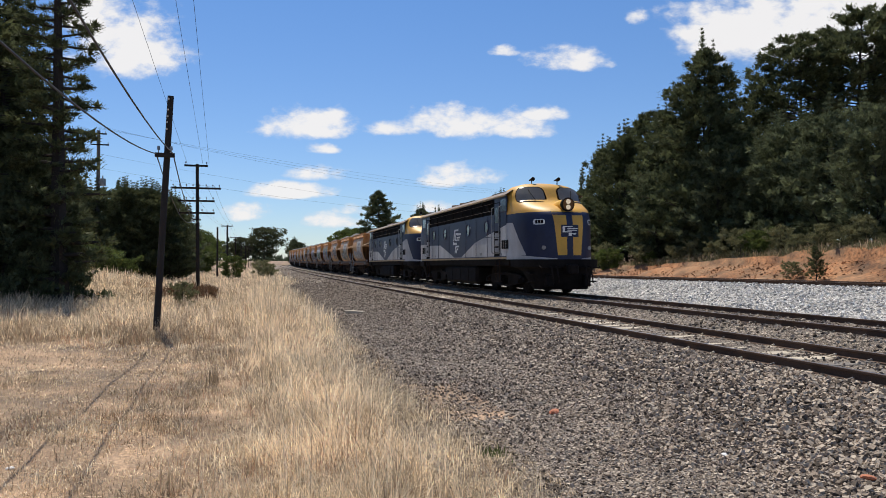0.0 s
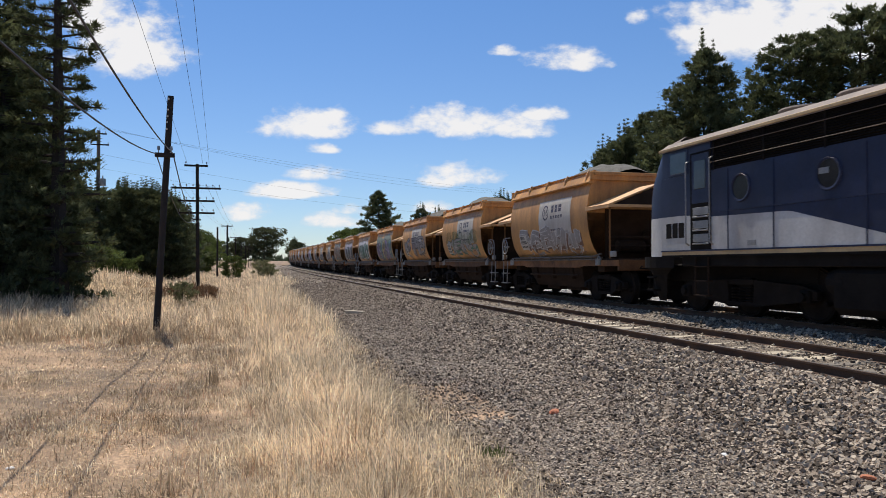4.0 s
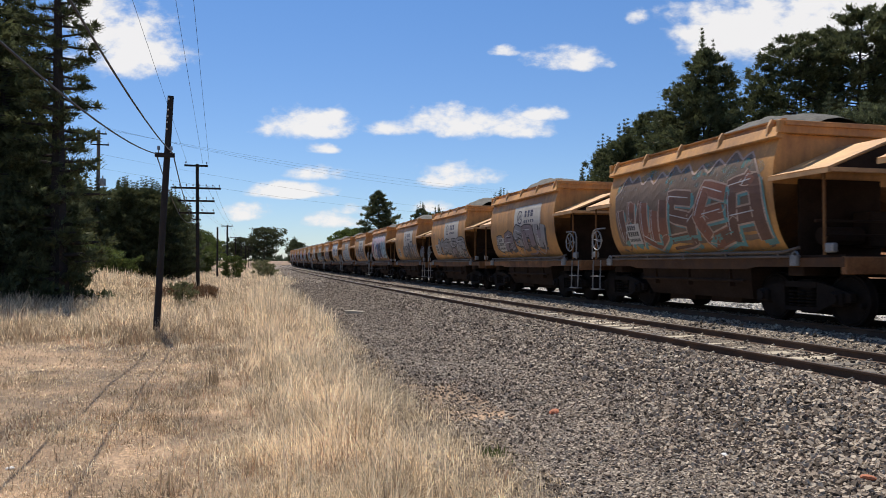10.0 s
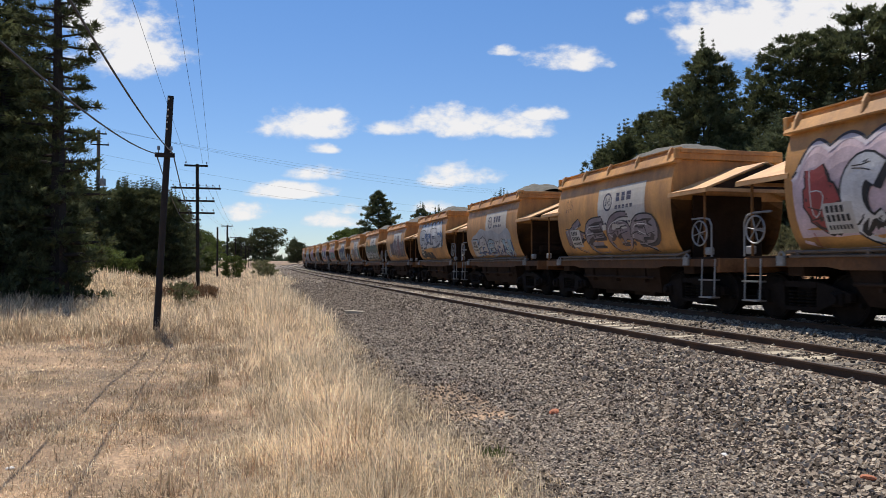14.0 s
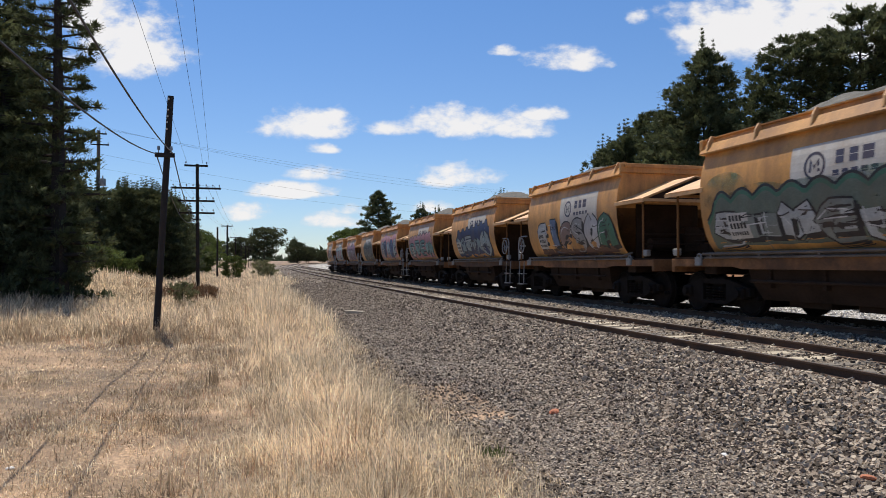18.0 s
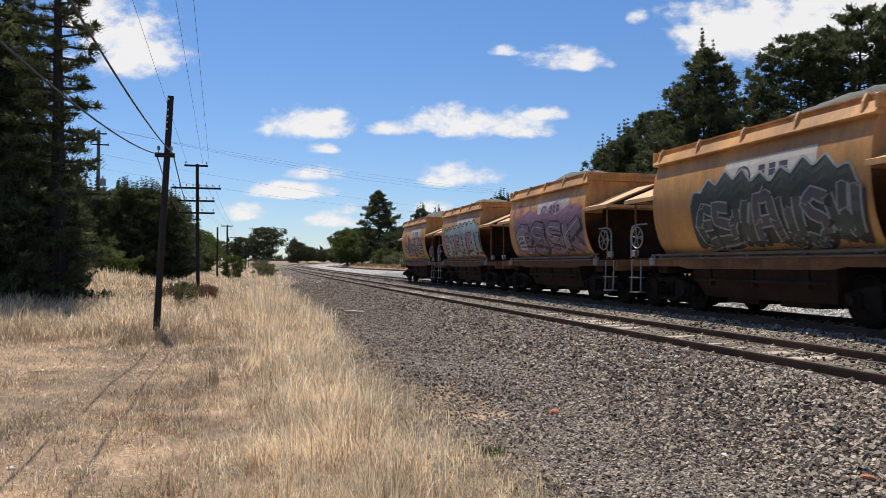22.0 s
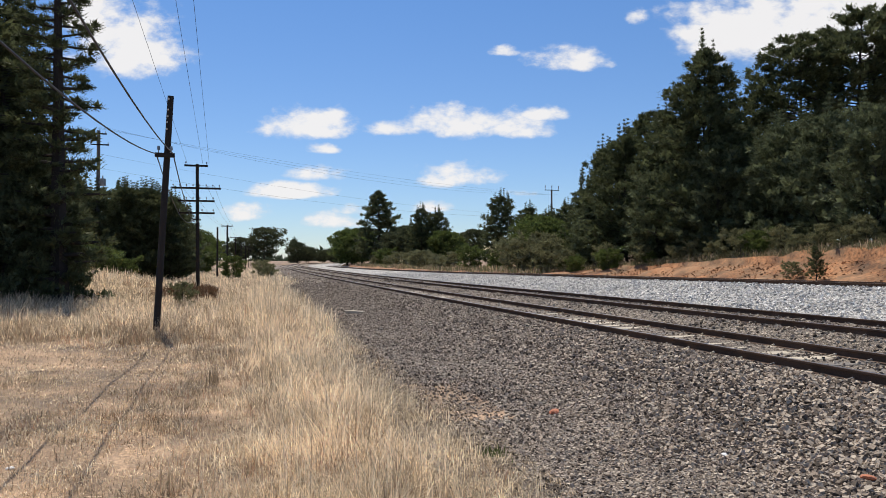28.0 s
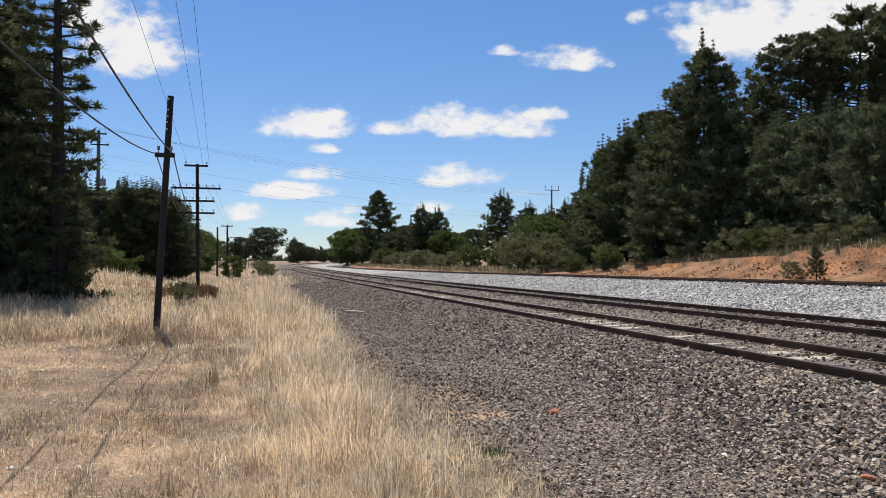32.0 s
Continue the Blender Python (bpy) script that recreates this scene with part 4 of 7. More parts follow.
def build_wagon(k, spec):
    root = empty("hopper_wagon")
    wheel_end = 1 if k % 2 else -1
    part("hopper_body", HM["hopper"], None, root, "curved orange hopper barrel, rust-streaked")
    part("top_chord", HM["rim"], None, root)
    for sgn in (-1, 1):
        for x in (-2.9, -1.45, 0.0, 1.45, 2.9):
            part("bracket", HM["bracket"], None, root, at=pose(x, 0, 0, 0, 0, 0 if sgn < 0 else 180))
    part("stone_load", LOADS[k % 6], None, root, "heaped grey crushed stone")
    part("air_pipe", HM["ledge"], None, root)
    part("side_sill", HM["sill"], None, root)
    part("side_sill", HM["sill"], None, root, at=Matrix.Diagonal((1, -1, 1, 1)))
    part("centre_sill", HM["centre_sill"], None, root)
    trough = part("discharge_trough", HM["trough"], None, root, "dark brown discharge trough under the barrel")
    part("trough_pipe", HM["trough_pipe"], None, trough)
    for x in (-1.41, -0.06, 1.39):
        part("trough_rib", HM["rib"], None, trough, at=pose(x, 0, 0))
    mirror = Matrix.Diagonal((-1, 1, 1, 1))
    for e in (1, -1):
        at = Matrix() if e == 1 else mirror
        for key, nm in (("deck", "end_platform"), ("outlet", "discharge_chute"), ("headstock", "headstock"), ("bolster_beam", "bolster_beam"), ("bulkhead", "end_bulkhead")):
            part(nm, HM[key], None, root, at=at)
        part("end_roof", HM["canopy"], None, root, at=at)
        part("gable_plate", HM["gable"], None, root, at=at)
        part("post", HM["post_thin"], None, root, at=at)
        part("post", HM["post"], None, root, at=at)
        part("jacking_lug", HM["lug"], None, root, at=at)
        part("coupler", HM["coupler"], None, root, at=at)
        part("junction_box", HM["boxx"], None, root, at=at)
        if e == wheel_end:
            part("hand_wheel", HM["handwheel"], None, root, at=at)
            part("handrail", HM["handrail"], None, root, at=at)
            part("step_ladder", HM["steps"], None, root, at=at)
        else:
            for key, nm in (("cabinet", "valve_cabinet"), ("tank", "air_reservoir"), ("rod", "cross_rail"), ("rod2", "cross_rail"), ("box2", "brake_box")):
                part(nm, HM[key], None, root, at=at)
        add_bogie(root, e * 3.25, 1.78, WHEEL_SMALL, SIDE_FRAME, (-0.89, 0.89))
    for e in (1, -1):
        part("reflector", HM["reflector"], None, root, at=Matrix() if e == 1 else mirror)
    panel, tag, pieces = spec
    if panel:
        sign_panel(root, -0.46, 1.98, 1.95, 3.05)
    for q in pieces:
        graffiti(root, 100 + k, **q)
    if tag:
        scrawl(root, k)
    if k not in (3, 20):
        code_panel(root, -1.95, 1.78)
    tagged(root, "orange stone hopper wagon, " + LOOKS[k], "wagon", "hopper wagons of the train")
    return root


def piece(word, at, *fills, **kw):
    return dict(word=word, at=at, fills=fills, **kw)


SPECS = [(1, 0, [piece("cfabe", (-2.5, 2.5, 1.33, 2.3), SIL, line_col=CHALK, shade=BRN)]),
         (1, 0, [piece("MENU", (-2.3, 2.4, 1.33, 2.28), SIL, shade=GRN, mist=(0.19, 0.26, 0.12), style="slab")]),
         (1, 0, [piece("KTR", (-2.6, 2.8, 1.33, 2.72), (0.29, 0.265, 0.262), MAUVE, style="slab", shade=DRK, tilt=0.1, drips=1.0)]),
         (0, 0, [piece("bcfaced", (-2.95, 2.9, 1.32, 3.0), PUR, (0.27, 0.22, 0.33), TEA, YEL, cloud=MOSS, edge="soft", style="wild", shade=(0.16, 0.13, 0.17))]),
         (0, 0, [piece("MONEY", (-2.75, 2.7, 1.38, 2.92), GRN, (0.30, 0.40, 0.34), cloud=WHT, rim=LIL, style="slab")]),
         (0, 1, [piece("MUERTO", (-2.85, 2.85, 1.33, 2.92), (0.42, 0.41, 0.40), DRK, cloud=LIL, edge="step", style="slab")]),
         (0, 0, [piece("becfa", (-2.75, 2.85, 1.33, 2.98), BRN, (0.25, 0.10, 0.06), line_col=(0.50, 0.36, 0.28), cloud=(0.19, 0.13, 0.09), edge="spike", style="wild", shade=TEA, mist=TEA)]),
         (1, 0, [piece("caSqe", (-2.75, 2.3, 1.33, 2.45), SIL, MAUVE, style="slab", tilt=0.45, shade=DRK)]),
         (1, 1, [piece("qqqqq", (0.2, 2.95, 1.31, 1.95), SIL, MAUVE, (0.25, 0.19, 0.14), drips=1.0, style="slab"), piece("Mafq", (-1.9, 2.9, 1.38, 2.35), (0.33, 0.31, 0.30), SIL, style="slab", drips=1.0)]),
         (1, 1, [piece("AHATH", (-1.1, 2.9, 1.33, 2.40), (0.20, 0.19, 0.19), SIL, DRK, drips=1.0, tilt=0.15)]),
         (0, 0, [piece("*CX*OO", (-2.9, 2.95, 1.33, 3.02), RED, WHT, BLU, NAVY, SKY, (0.36, 0.50, 0.55), cloud=ROSE, rim=(0.66, 0.58, 0.60), style="bubble")]),
         (1, 1, [piece("KEGR", (-2.7, 2.5, 1.33, 2.42), MAUVE, (0.26, 0.22, 0.235), style="bubble", shade=(0.06, 0.05, 0.055))]),
         (1, 0, [piece("cafbe", (-2.5, 2.4, 1.33, 2.35), SKY, PAL, cloud=(0.42, 0.42, 0.42), edge="soft", shade=BLU)]),
         (0, 0, [piece("qHqb", (-2.4, 2.5, 1.95, 3.12), (0.52, 0.53, 0.54), (0.10, 0.16, 0.30), WHT, cloud=WHT, rim=(0.52, 0.54, 0.56), shade=(0.12, 0.15, 0.20)), piece("MTWO", (-2.6, 0.2, 1.38, 1.80), INK, base=0.02, shine=False)]),
         (1, 0, [piece("WOAH", (-1.8, 2.75, 1.38, 2.75), (0.115, 0.08, 0.085), MAUVE, (0.20, 0.10, 0.10), (0.16, 0.13, 0.15), style="slab", edge="spike", line_col=INK, tilt=0.15)]),
         (1, 0, [piece("cHMfea", (-2.9, 2.9, 1.33, 2.38), (0.44, 0.45, 0.44), (0.20, 0.22, 0.20), cloud=(0.13, 0.155, 0.115), edge="scallop", rim=GRN, style="slab", mist=(0.08, 0.20, 0.12))]),
         (1, 0, [piece("FICSOa", (-2.4, 2.9, 1.38, 2.50), (0.46, 0.47, 0.47), (0.12, 0.17, 0.27), (0.26, 0.17, 0.14), (0.30, 0.285, 0.27), PAL, GRN, style="bubble"), piece("qqqqqqqqqqq", (-2.4, 2.8, 1.31, 1.55), BRN, shine=False, drips=0.0, line_col=BRN, shade=BRN)]),
         (1, 0, [piece("MTWO", (-2.35, 2.5, 1.38, 2.58), (0.22, 0.30, 0.32), (0.30, 0.36, 0.37), cloud=NAVY, edge="step", tilt=0.35, style="slab", shade=(0.02, 0.03, 0.07))]),
         (1, 0, [piece("RTFW", (-2.9, 2.8, 1.33, 2.62), TEA, (0.20, 0.36, 0.35), cloud=(0.46, 0.20, 0.22), rim=PNK, tilt=0.15, style="slab", shade=(0.03, 0.07, 0.08))]),
         (0, 0, [piece("cFORE", (-2.9, 2.9, 1.33, 2.98), (0.37, 0.45, 0.47), NAVY, (0.40, 0.49, 0.50), BLU, cloud=(0.47, 0.21, 0.22), rim=PNK, edge="soft", style="bubble", shade=(0.03, 0.05, 0.09))]),
         (1, 0, [piece("fcbaeSb", (-1.6, 2.9, 1.33, 2.62), (0.05, 0.075, 0.055), DRK, line_col=(0.30, 0.31, 0.30), cloud=(0.035, 0.05, 0.04), edge="spike", style="wild", shade=INK, shine=False)]),
         (1, 1, [piece("GSSK", (-2.6, 2.9, 1.33, 2.70), (0.28, 0.20, 0.25), (0.20, 0.16, 0.19), style="wild", mist=(0.36, 0.16, 0.30), cloud=(0.29, 0.155, 0.22), edge="soft")]),
         (1, 1, [piece("qacHEH", (-2.9, 2.95, 1.33, 2.72), (0.44, 0.21, 0.23), (0.33, 0.40, 0.38), cloud=(0.34, 0.41, 0.385), edge="step", style="slab", tilt=0.2)]),
         (1, 0, [piece("MINE", (-2.4, 2.5, 1.36, 2.38), BRN, (0.21, 0.14, 0.105), line_col=PAL, shade=(0.07, 0.045, 0.035), style="slab", mist=(0.42, 0.19, 0.18))])]
LOOKS = ("pale outlined graffiti below a white panel", "silver block letters with green shading", "big grey-mauve graffiti letters", "purple and yellow wild lettering on grey-green", "green letters on a white cloud",
         "pale block letters with a stepped edge", "brown and teal spiky graffiti", "silver letters climbing towards a white panel", "grey slabs with black outlines", "dark dripping letters over a white panel",
         "pink cloud with red, white and blue shapes", "mauve-grey rounded letters", "small pale blue letters", "white cloud with blue-grey shapes", "dark purple letters across a white panel", "grey letters under a green cloud",
         "white, blue and brown bubble letters", "teal letters on a navy band", "teal letters on a pink cloud", "pale blue and navy bubble letters on pink", "black-green spiky letters over a white panel",
         "purple dusted spiky letters", "pink and pale teal blocky letters", "brown letters with pale outlines")


# ---- locomotive ----
NOSE_X0 = 6.02


def nose_front(z):
    return float(np.interp(z, (0.9, 1.2, 2.35, 2.63, 2.81, 2.93, 3.03, 3.11, 3.19, 3.27, 3.34, 3.86, 3.97, 4.05, 4.09), (8.86, 8.86, 8.84, 8.79, 8.70, 8.56, 8.36, 8.12, 7.84, 7.56, 7.38, 7.02, 6.82, 6.55, 6.25)))


def nose_w(z):
    return float(np.interp(z, (0.9, 2.7, 2.9, 3.3, 3.6, 3.80, 3.94, 4.03, 4.09), (1.455, 1.455, 1.445, 1.42, 1.38, 1.27, 1.06, 0.74, 0.0)))


def nose_n(z):
    return float(np.interp(z, (0.9, 2.8, 3.1, 3.3, 3.7), (2.5, 2.5, 2.7, 3.3, 3.4)))


def nose_point(a, z, off=0.0):
    """Nose surface; a in degrees from the centre line, negative on the camera side."""
    n = nose_n(z)
    ca, sa = math.cos(radians(a)), math.sin(radians(a))
    p = Vector((NOSE_X0 + (nose_front(z) - NOSE_X0) * abs(ca) ** (2 / n), math.copysign(nose_w(z) * abs(sa) ** (2 / n), sa), z))
    if off:
        q = Vector((p.x - NOSE_X0 + 0.6, p.y, 0.35 if z > 3.0 else 0.0)).normalized()
        p += q * off
    return p


def nose_patch(bm, a0, a1, z0, z1, off, mi=0, na=8, nz=6, slant=0.0, soft=0.0):
    rows = []
    for i in range(nz + 1):
        z = z0 + (z1 - z0) * i / nz
        sh = slant * (z - z0) / (z1 - z0)
        over = (abs(2 * i / nz - 1) - 0.35) / 0.65
        if soft and over > 0:   # rounded corners
            sh += soft * (1 - math.sqrt(max(0.0, 1 - over * over)))
        rows.append([nose_point(a0 + sh + (a1 - a0 - 2 * sh) * j / na, z, off) for j in range(na + 1)])
    loft(bm, rows, close=False, mi=mi)
    return bm


NOSE_Z = [1.22, 1.30, 1.36, 1.6, 1.9, 2.2, 2.5, 2.7, 2.80, 2.87, 2.95, 3.02, 3.10, 3.2, 3.28, 3.4, 3.5, 3.6, 3.70, 3.80, 3.87, 3.93, 3.98, 4.02, 4.055, 4.075, 4.088]


def nose_mesh():
    angs = [-90 + 5 * k for k in range(37)]
    verts = [nose_point(q, z) for z in NOSE_Z for q in angs]
    faces, mi, n = [], [], len(angs)
    for i in range(len(NOSE_Z) - 1):
        for j in range(n - 1):
            faces.append((i * n + j, i * n + j + 1, (i + 1) * n + j + 1, (i + 1) * n + j))
            z = (NOSE_Z[i] + NOSE_Z[i + 1]) / 2
            mi.append(2 if z > 2.87 else 0)
    # close the crown of the cab above the roof line
    crown = [i for i, z in enumerate(NOSE_Z) if z > 3.6]
    faces.append([i * n for i in crown] + [i * n + n - 1 for i in reversed(crown)])
    mi.append(2)
    return from_arrays("cab_nose", verts, faces, [M["blue"], M["grey"], M["yellow"]], mi, smooth=True)


def rear_mesh():
    """Blunt rear cab."""
    zs = [1.22, 1.6, 2.1, 2.6, 2.95, 3.1, 3.3, 3.5, 3.62, 3.72, 3.80, 3.86, 3.898]
    xf = lambda z: float(np.interp(z, (1.2, 2.4, 2.9, 3.1, 3.6, 3.75, 3.9), (8.26, 8.24, 8.14, 8.0, 7.72, 7.5, 6.9)))
    angs = [-90 + 5 * k for k in range(37)]
    verts, faces, mi, n = [], [], [], len(angs)
    for z in zs:
        for q in angs:
            ca, sa = math.cos(radians(q)), math.sin(radians(q))
            verts.append((6.8 + (xf(z) - 6.8) * abs(ca) ** 0.42, math.copysign(nose_w(z) * abs(sa) ** 0.42, sa), z))
    for i in range(len(zs) - 1):
        for j in range(n - 1):
            faces.append((i * n + j, i * n + j + 1, (i + 1) * n + j + 1, (i + 1) * n + j))
            z = (zs[i] + zs[i + 1]) / 2
            mi.append(2 if z > 3.62 else 0 if z > 2.1 else 1)
    return from_arrays("rear_cab", verts, faces, [M["blue"], M["grey"], M["roof"]], mi, smooth=True)


def flash_mesh():
    """Grey wedge that carries the side's lower colour forward onto the nose."""
    bm = bmesh.new()
    rows = []
    for k in range(9):
        z = 1.36 + (2.55 - 1.36) * k / 8
        lim, q = 7.02 + (2.55 - z) * 0.74, -90.0
        while nose_point(q, z).x < lim:
            q += 0.25
        rows.append([nose_point(-90 + (q + 90) * j / 8, z, 0.004) for j in range(9)])
    loft(bm, rows, close=False)
    return mesh_of("grey_flash", bm, M["grey"], True)


def strip_mesh(sg):
    """Grey strip along the foot of the nose, running out to nothing at the yellow panel."""
    bm = bmesh.new()
    loft(bm, [[nose_point(sg * a, 1.225 + k * (0.02 + 0.17 * max(0.0, a - 13) / 70), 0.006) for a in range(13, 91, 3)] for k in (0, 0.5, 1)], close=False)
    return mesh_of("foot_strip", bm, M["grey"], True)


def centre_mesh():
    """Yellow panel down the middle of the nose, wider at the top."""
    bm = bmesh.new()
    rows = []
    for k in range(9):
        z = 1.36 + (2.875 - 1.36) * k / 8
        h = 12.5 + 3.5 * (z - 1.36)
        rows.append([nose_point(-h + 2 * h * j / 10, z, 0.010) for j in range(11)])
    loft(bm, rows, close=False)
    return mesh_of("nose_panel", bm, M["yellow"], True)


def paint_line(x):
    """Height at which the grey of the side gives way to blue."""
    return float(np.interp(x, (-6.4, -5.6, -3.2, -1.2, -0.7, 0.5, 2.6, 4.5, 6.8), (2.10, 2.02, 1.98, 1.50, 1.36, 1.36, 1.95, 2.22, 2.55)))


def side_mesh():
    """One body side with its paint scheme; column by column."""
    verts, faces, mi = [], [], []
    xs = list(np.linspace(-7.3, 6.5, 91))
    for x in xs:
        b = paint_line(x)
        for z in (1.20, 1.245, 1.335, max(1.34, b), max(2.4, b + 0.02), 2.93, 2.97):
            verts.append((x, -1.46, z))
    for i in range(len(xs) - 1):
        for j, c in enumerate((3, 2, 1, 0, 0, 0)):
            faces.append((i * 7 + j, (i + 1) * 7 + j, (i + 1) * 7 + j + 1, i * 7 + j + 1))
            mi.append(c)
    return from_arrays("body_side", verts, faces, [M["blue"], M["grey"], M["cream"], M["black"]], mi)


def loco_meshes():
    out = {"nose_front": nose_mesh(), "nose_rear": rear_mesh(), "side": side_mesh(), "flash": flash_mesh(), "centre": centre_mesh(), "strip_l": strip_mesh(-1), "strip_r": strip_mesh(1)}
    # louvre band
    bm = bmesh.new()
    box(bm, -5.45, 5.12, -1.415, -1.40, 2.95, 3.58)
    z = 2.99
    while z < 3.56:
        plate(bm, [(-5.4, -1.455, z), (5.08, -1.455, z), (5.08, -1.42, z + 0.03), (-5.4, -1.42, z + 0.03)], 0.006)
        z += 0.045
    for x in np.arange(-5.35, 5.1, 1.49):
        box(bm, x - 0.025, x + 0.025, -1.465, -1.41, 2.95, 3.58)
    out["louvre"] = mesh_of("louvre_band", bm, M["black"])
    bm = bmesh.new()
    for z in (3.12, 3.40):
        tube(bm, (-5.4, -1.50, z), (5.0, -1.50, z), 0.009, n=6)
    out["grab"] = mesh_of("side_rail", bm, M["pipe"])
    bm = bmesh.new()
    box(bm, 5.13, 6.46, -1.458, -1.40, 2.972, 3.58)
    out["cab_upper"] = mesh_of("cab_side", bm, M["blue"])
    out["cab_upper_rear"] = mesh_of("cab_side", box(bmesh.new(), -7.25, -5.46, -1.458, -1.40, 2.972, 3.58), M["blue"])
    # roof
    bm = bmesh.new()
    prof = [(-1.50, 3.55), (-1.50, 3.63), (-1.44, 3.66), (-1.28, 3.77), (-1.0, 3.84), (-0.6, 3.89), (0, 3.91), (0.6, 3.89), (1.0, 3.84), (1.28, 3.77), (1.44, 3.66), (1.50, 3.63), (1.50, 3.55)]
    loft(bm, [[(x, y, z) for y, z in prof] for x in (-7.3, -4, -2, 0, 2, 4, 6.62)], close=False)
    out["roof"] = mesh_of("roof", bm, M["roof"])
    bm = bmesh.new()
    box(bm, -7.3, 6.62, -1.525, -1.50, 3.57, 3.63, 0.008)
    out["gutter"] = mesh_of("gutter", bm, M["cream"])
    bm = bmesh.new()
    tube(bm, (0, 0, 3.82), (0, 0, 4.05), 0.55, 0.5, n=24)
    ring(bm, (0, 0, 4.05), (0, 0, 1), 0.5, 0.04, 24, 6)
    for j in range(6):
        a = math.pi * j / 6
        tube(bm, (-0.5 * math.cos(a), -0.5 * math.sin(a), 4.06), (0.5 * math.cos(a), 0.5 * math.sin(a), 4.06), 0.012, n=4)
    out["fan"] = mesh_of("roof_fan", bm, M["roof"])
    bm = bmesh.new()
    box(bm, -0.8, 0.8, -0.6, 0.6, 3.80, 4.02, 0.04)
    out["hatch"] = mesh_of("roof_hatch", bm, M["black"])
    bm = bmesh.new()
    tube(bm, (0, 0, 3.82), (0, 0, 4.06), 0.17, n=14)
    ring(bm, (0, 0, 4.06), (0, 0, 1), 0.16, 0.03, 14, 5)
    out["stack"] = mesh_of("exhaust_stack", bm, M["black"])
    bm = bmesh.new()
    tube(bm, (0, 0, 3.78), (0, 0, 4.04), 0.02, n=6)
    tube(bm, (-0.25, 0, 4.04), (0.12, 0, 4.04), 0.02, 0.07, n=10)
    bmesh.ops.create_uvsphere(bm, u_segments=10, v_segments=6, radius=0.07, matrix=Matrix.Translation((0.14, 0, 4.05)))
    out["horn"] = mesh_of("horn", bm, M["black"])
    # porthole
    bm = bmesh.new()
    ring(bm, (0, -1.465, 0), (0, 1, 0), 0.255, 0.028, 24, 5)
    out["port_rim"] = mesh_of("porthole_rim", bm, M["blue"])
    bm = bmesh.new()
    tube(bm, (0, -1.468, 0), (0, -1.45, 0), 0.245, n=24)
    out["port_glass"] = mesh_of("porthole_glass", bm, M["glass"])
    # cab door on a flat black plate painted as its recess's shadow, window, handrails
    bm = bmesh.new()
    box(bm, -0.36, 0.36, -1.468, -1.45, 1.34, 3.40)
    out["door_shade"] = mesh_of("door_recess", bm, M["black"])
    bm = bmesh.new()
    for z in (1.46, 1.74, 2.02):
        box(bm, -0.27, 0.27, -1.49, -1.455, z, z + 0.035, 0.008)
        box(bm, -0.27, 0.27, -1.474, -1.455, z + 0.05, z + 0.22, 0.008)
    out["door_leaf"] = mesh_of("entrance_step", bm, M["steelgrey"])
    bm = bmesh.new()
    box(bm, -0.30, 0.30, -1.476, -1.455, 2.32, 3.36, 0.01)
    out["door_top"] = mesh_of("door_upper", bm, M["blue"])
    bm = bmesh.new()
    box(bm, -0.20, 0.20, -1.49, -1.47, 2.62, 3.22, 0.01)
    out["door_glass"] = mesh_of("door_window", bm, M["glass"])
    bm = bmesh.new()
    for x in (-0.42, 0.42):
        pipe(bm, [(x, -1.46, 1.45), (x, -1.54, 1.5), (x, -1.54, 3.2), (x, -1.46, 3.25)], 0.016)
    out["door_rail"] = mesh_of("door_handrail", bm, M["steelgrey"])
    bm = bmesh.new()
    for x in (-0.22, 0.22):
        tube(bm, (x, -1.44, 1.3), (x, -1.44, 0.38), 0.018)
    for z in (0.40, 0.70, 1.0):
        box(bm, -0.22, 0.22, -1.50, -1.34, z - 0.014, z + 0.014)
    out["ladder"] = mesh_of("cab_ladder", bm, M["underframe"])
    bm = bmesh.new()
    box(bm, -0.36, 0.36, -1.475, -1.45, 2.98, 3.52, 0.01)
    out["cab_side_frame"] = mesh_of("side_window_frame", bm, M["blue"])
    bm = bmesh.new()
    box(bm, -0.31, 0.31, -1.482, -1.46, 3.02, 3.48, 0.01)
    out["cab_side_glass"] = mesh_of("side_window", bm, M["glass"])
    # belly
    bm = bmesh.new()
    box(bm, -6.6, 6.6, -1.40, 1.40, 1.0, 1.22, 0.02)
    box(bm, -6.2, 6.2, -1.2, 1.2, 1.2, 3.5)
    out["frame"] = mesh_of("main_frame", bm, M["black"])
    bm = bmesh.new()
    box(bm, -2.45, 2.45, -1.36, 1.36, 0.22, 1.02, 0.12)
    out["tank"] = mesh_of("fuel_tank", bm, M["black"])
    out["tank_band"] = mesh_of("tank_band", box(bmesh.new(), -0.02, 0.02, -1.375, 1.375, 0.33, 0.9), M["black"])
    out["air_tank"] = mesh_of("air_reservoir", tube(bmesh.new(), (-2.5, -1.15, 0.75), (-2.15, -1.15, 0.75), 0.22, n=14), M["black"])
    out["gear"] = mesh_of("draft_gear", box(bmesh.new(), 3.2, 8.2, -0.85, 0.85, 0.66, 1.02, 0.04), M["black"])
    # pilot under the nose
    bm = bmesh.new()
    rows = []
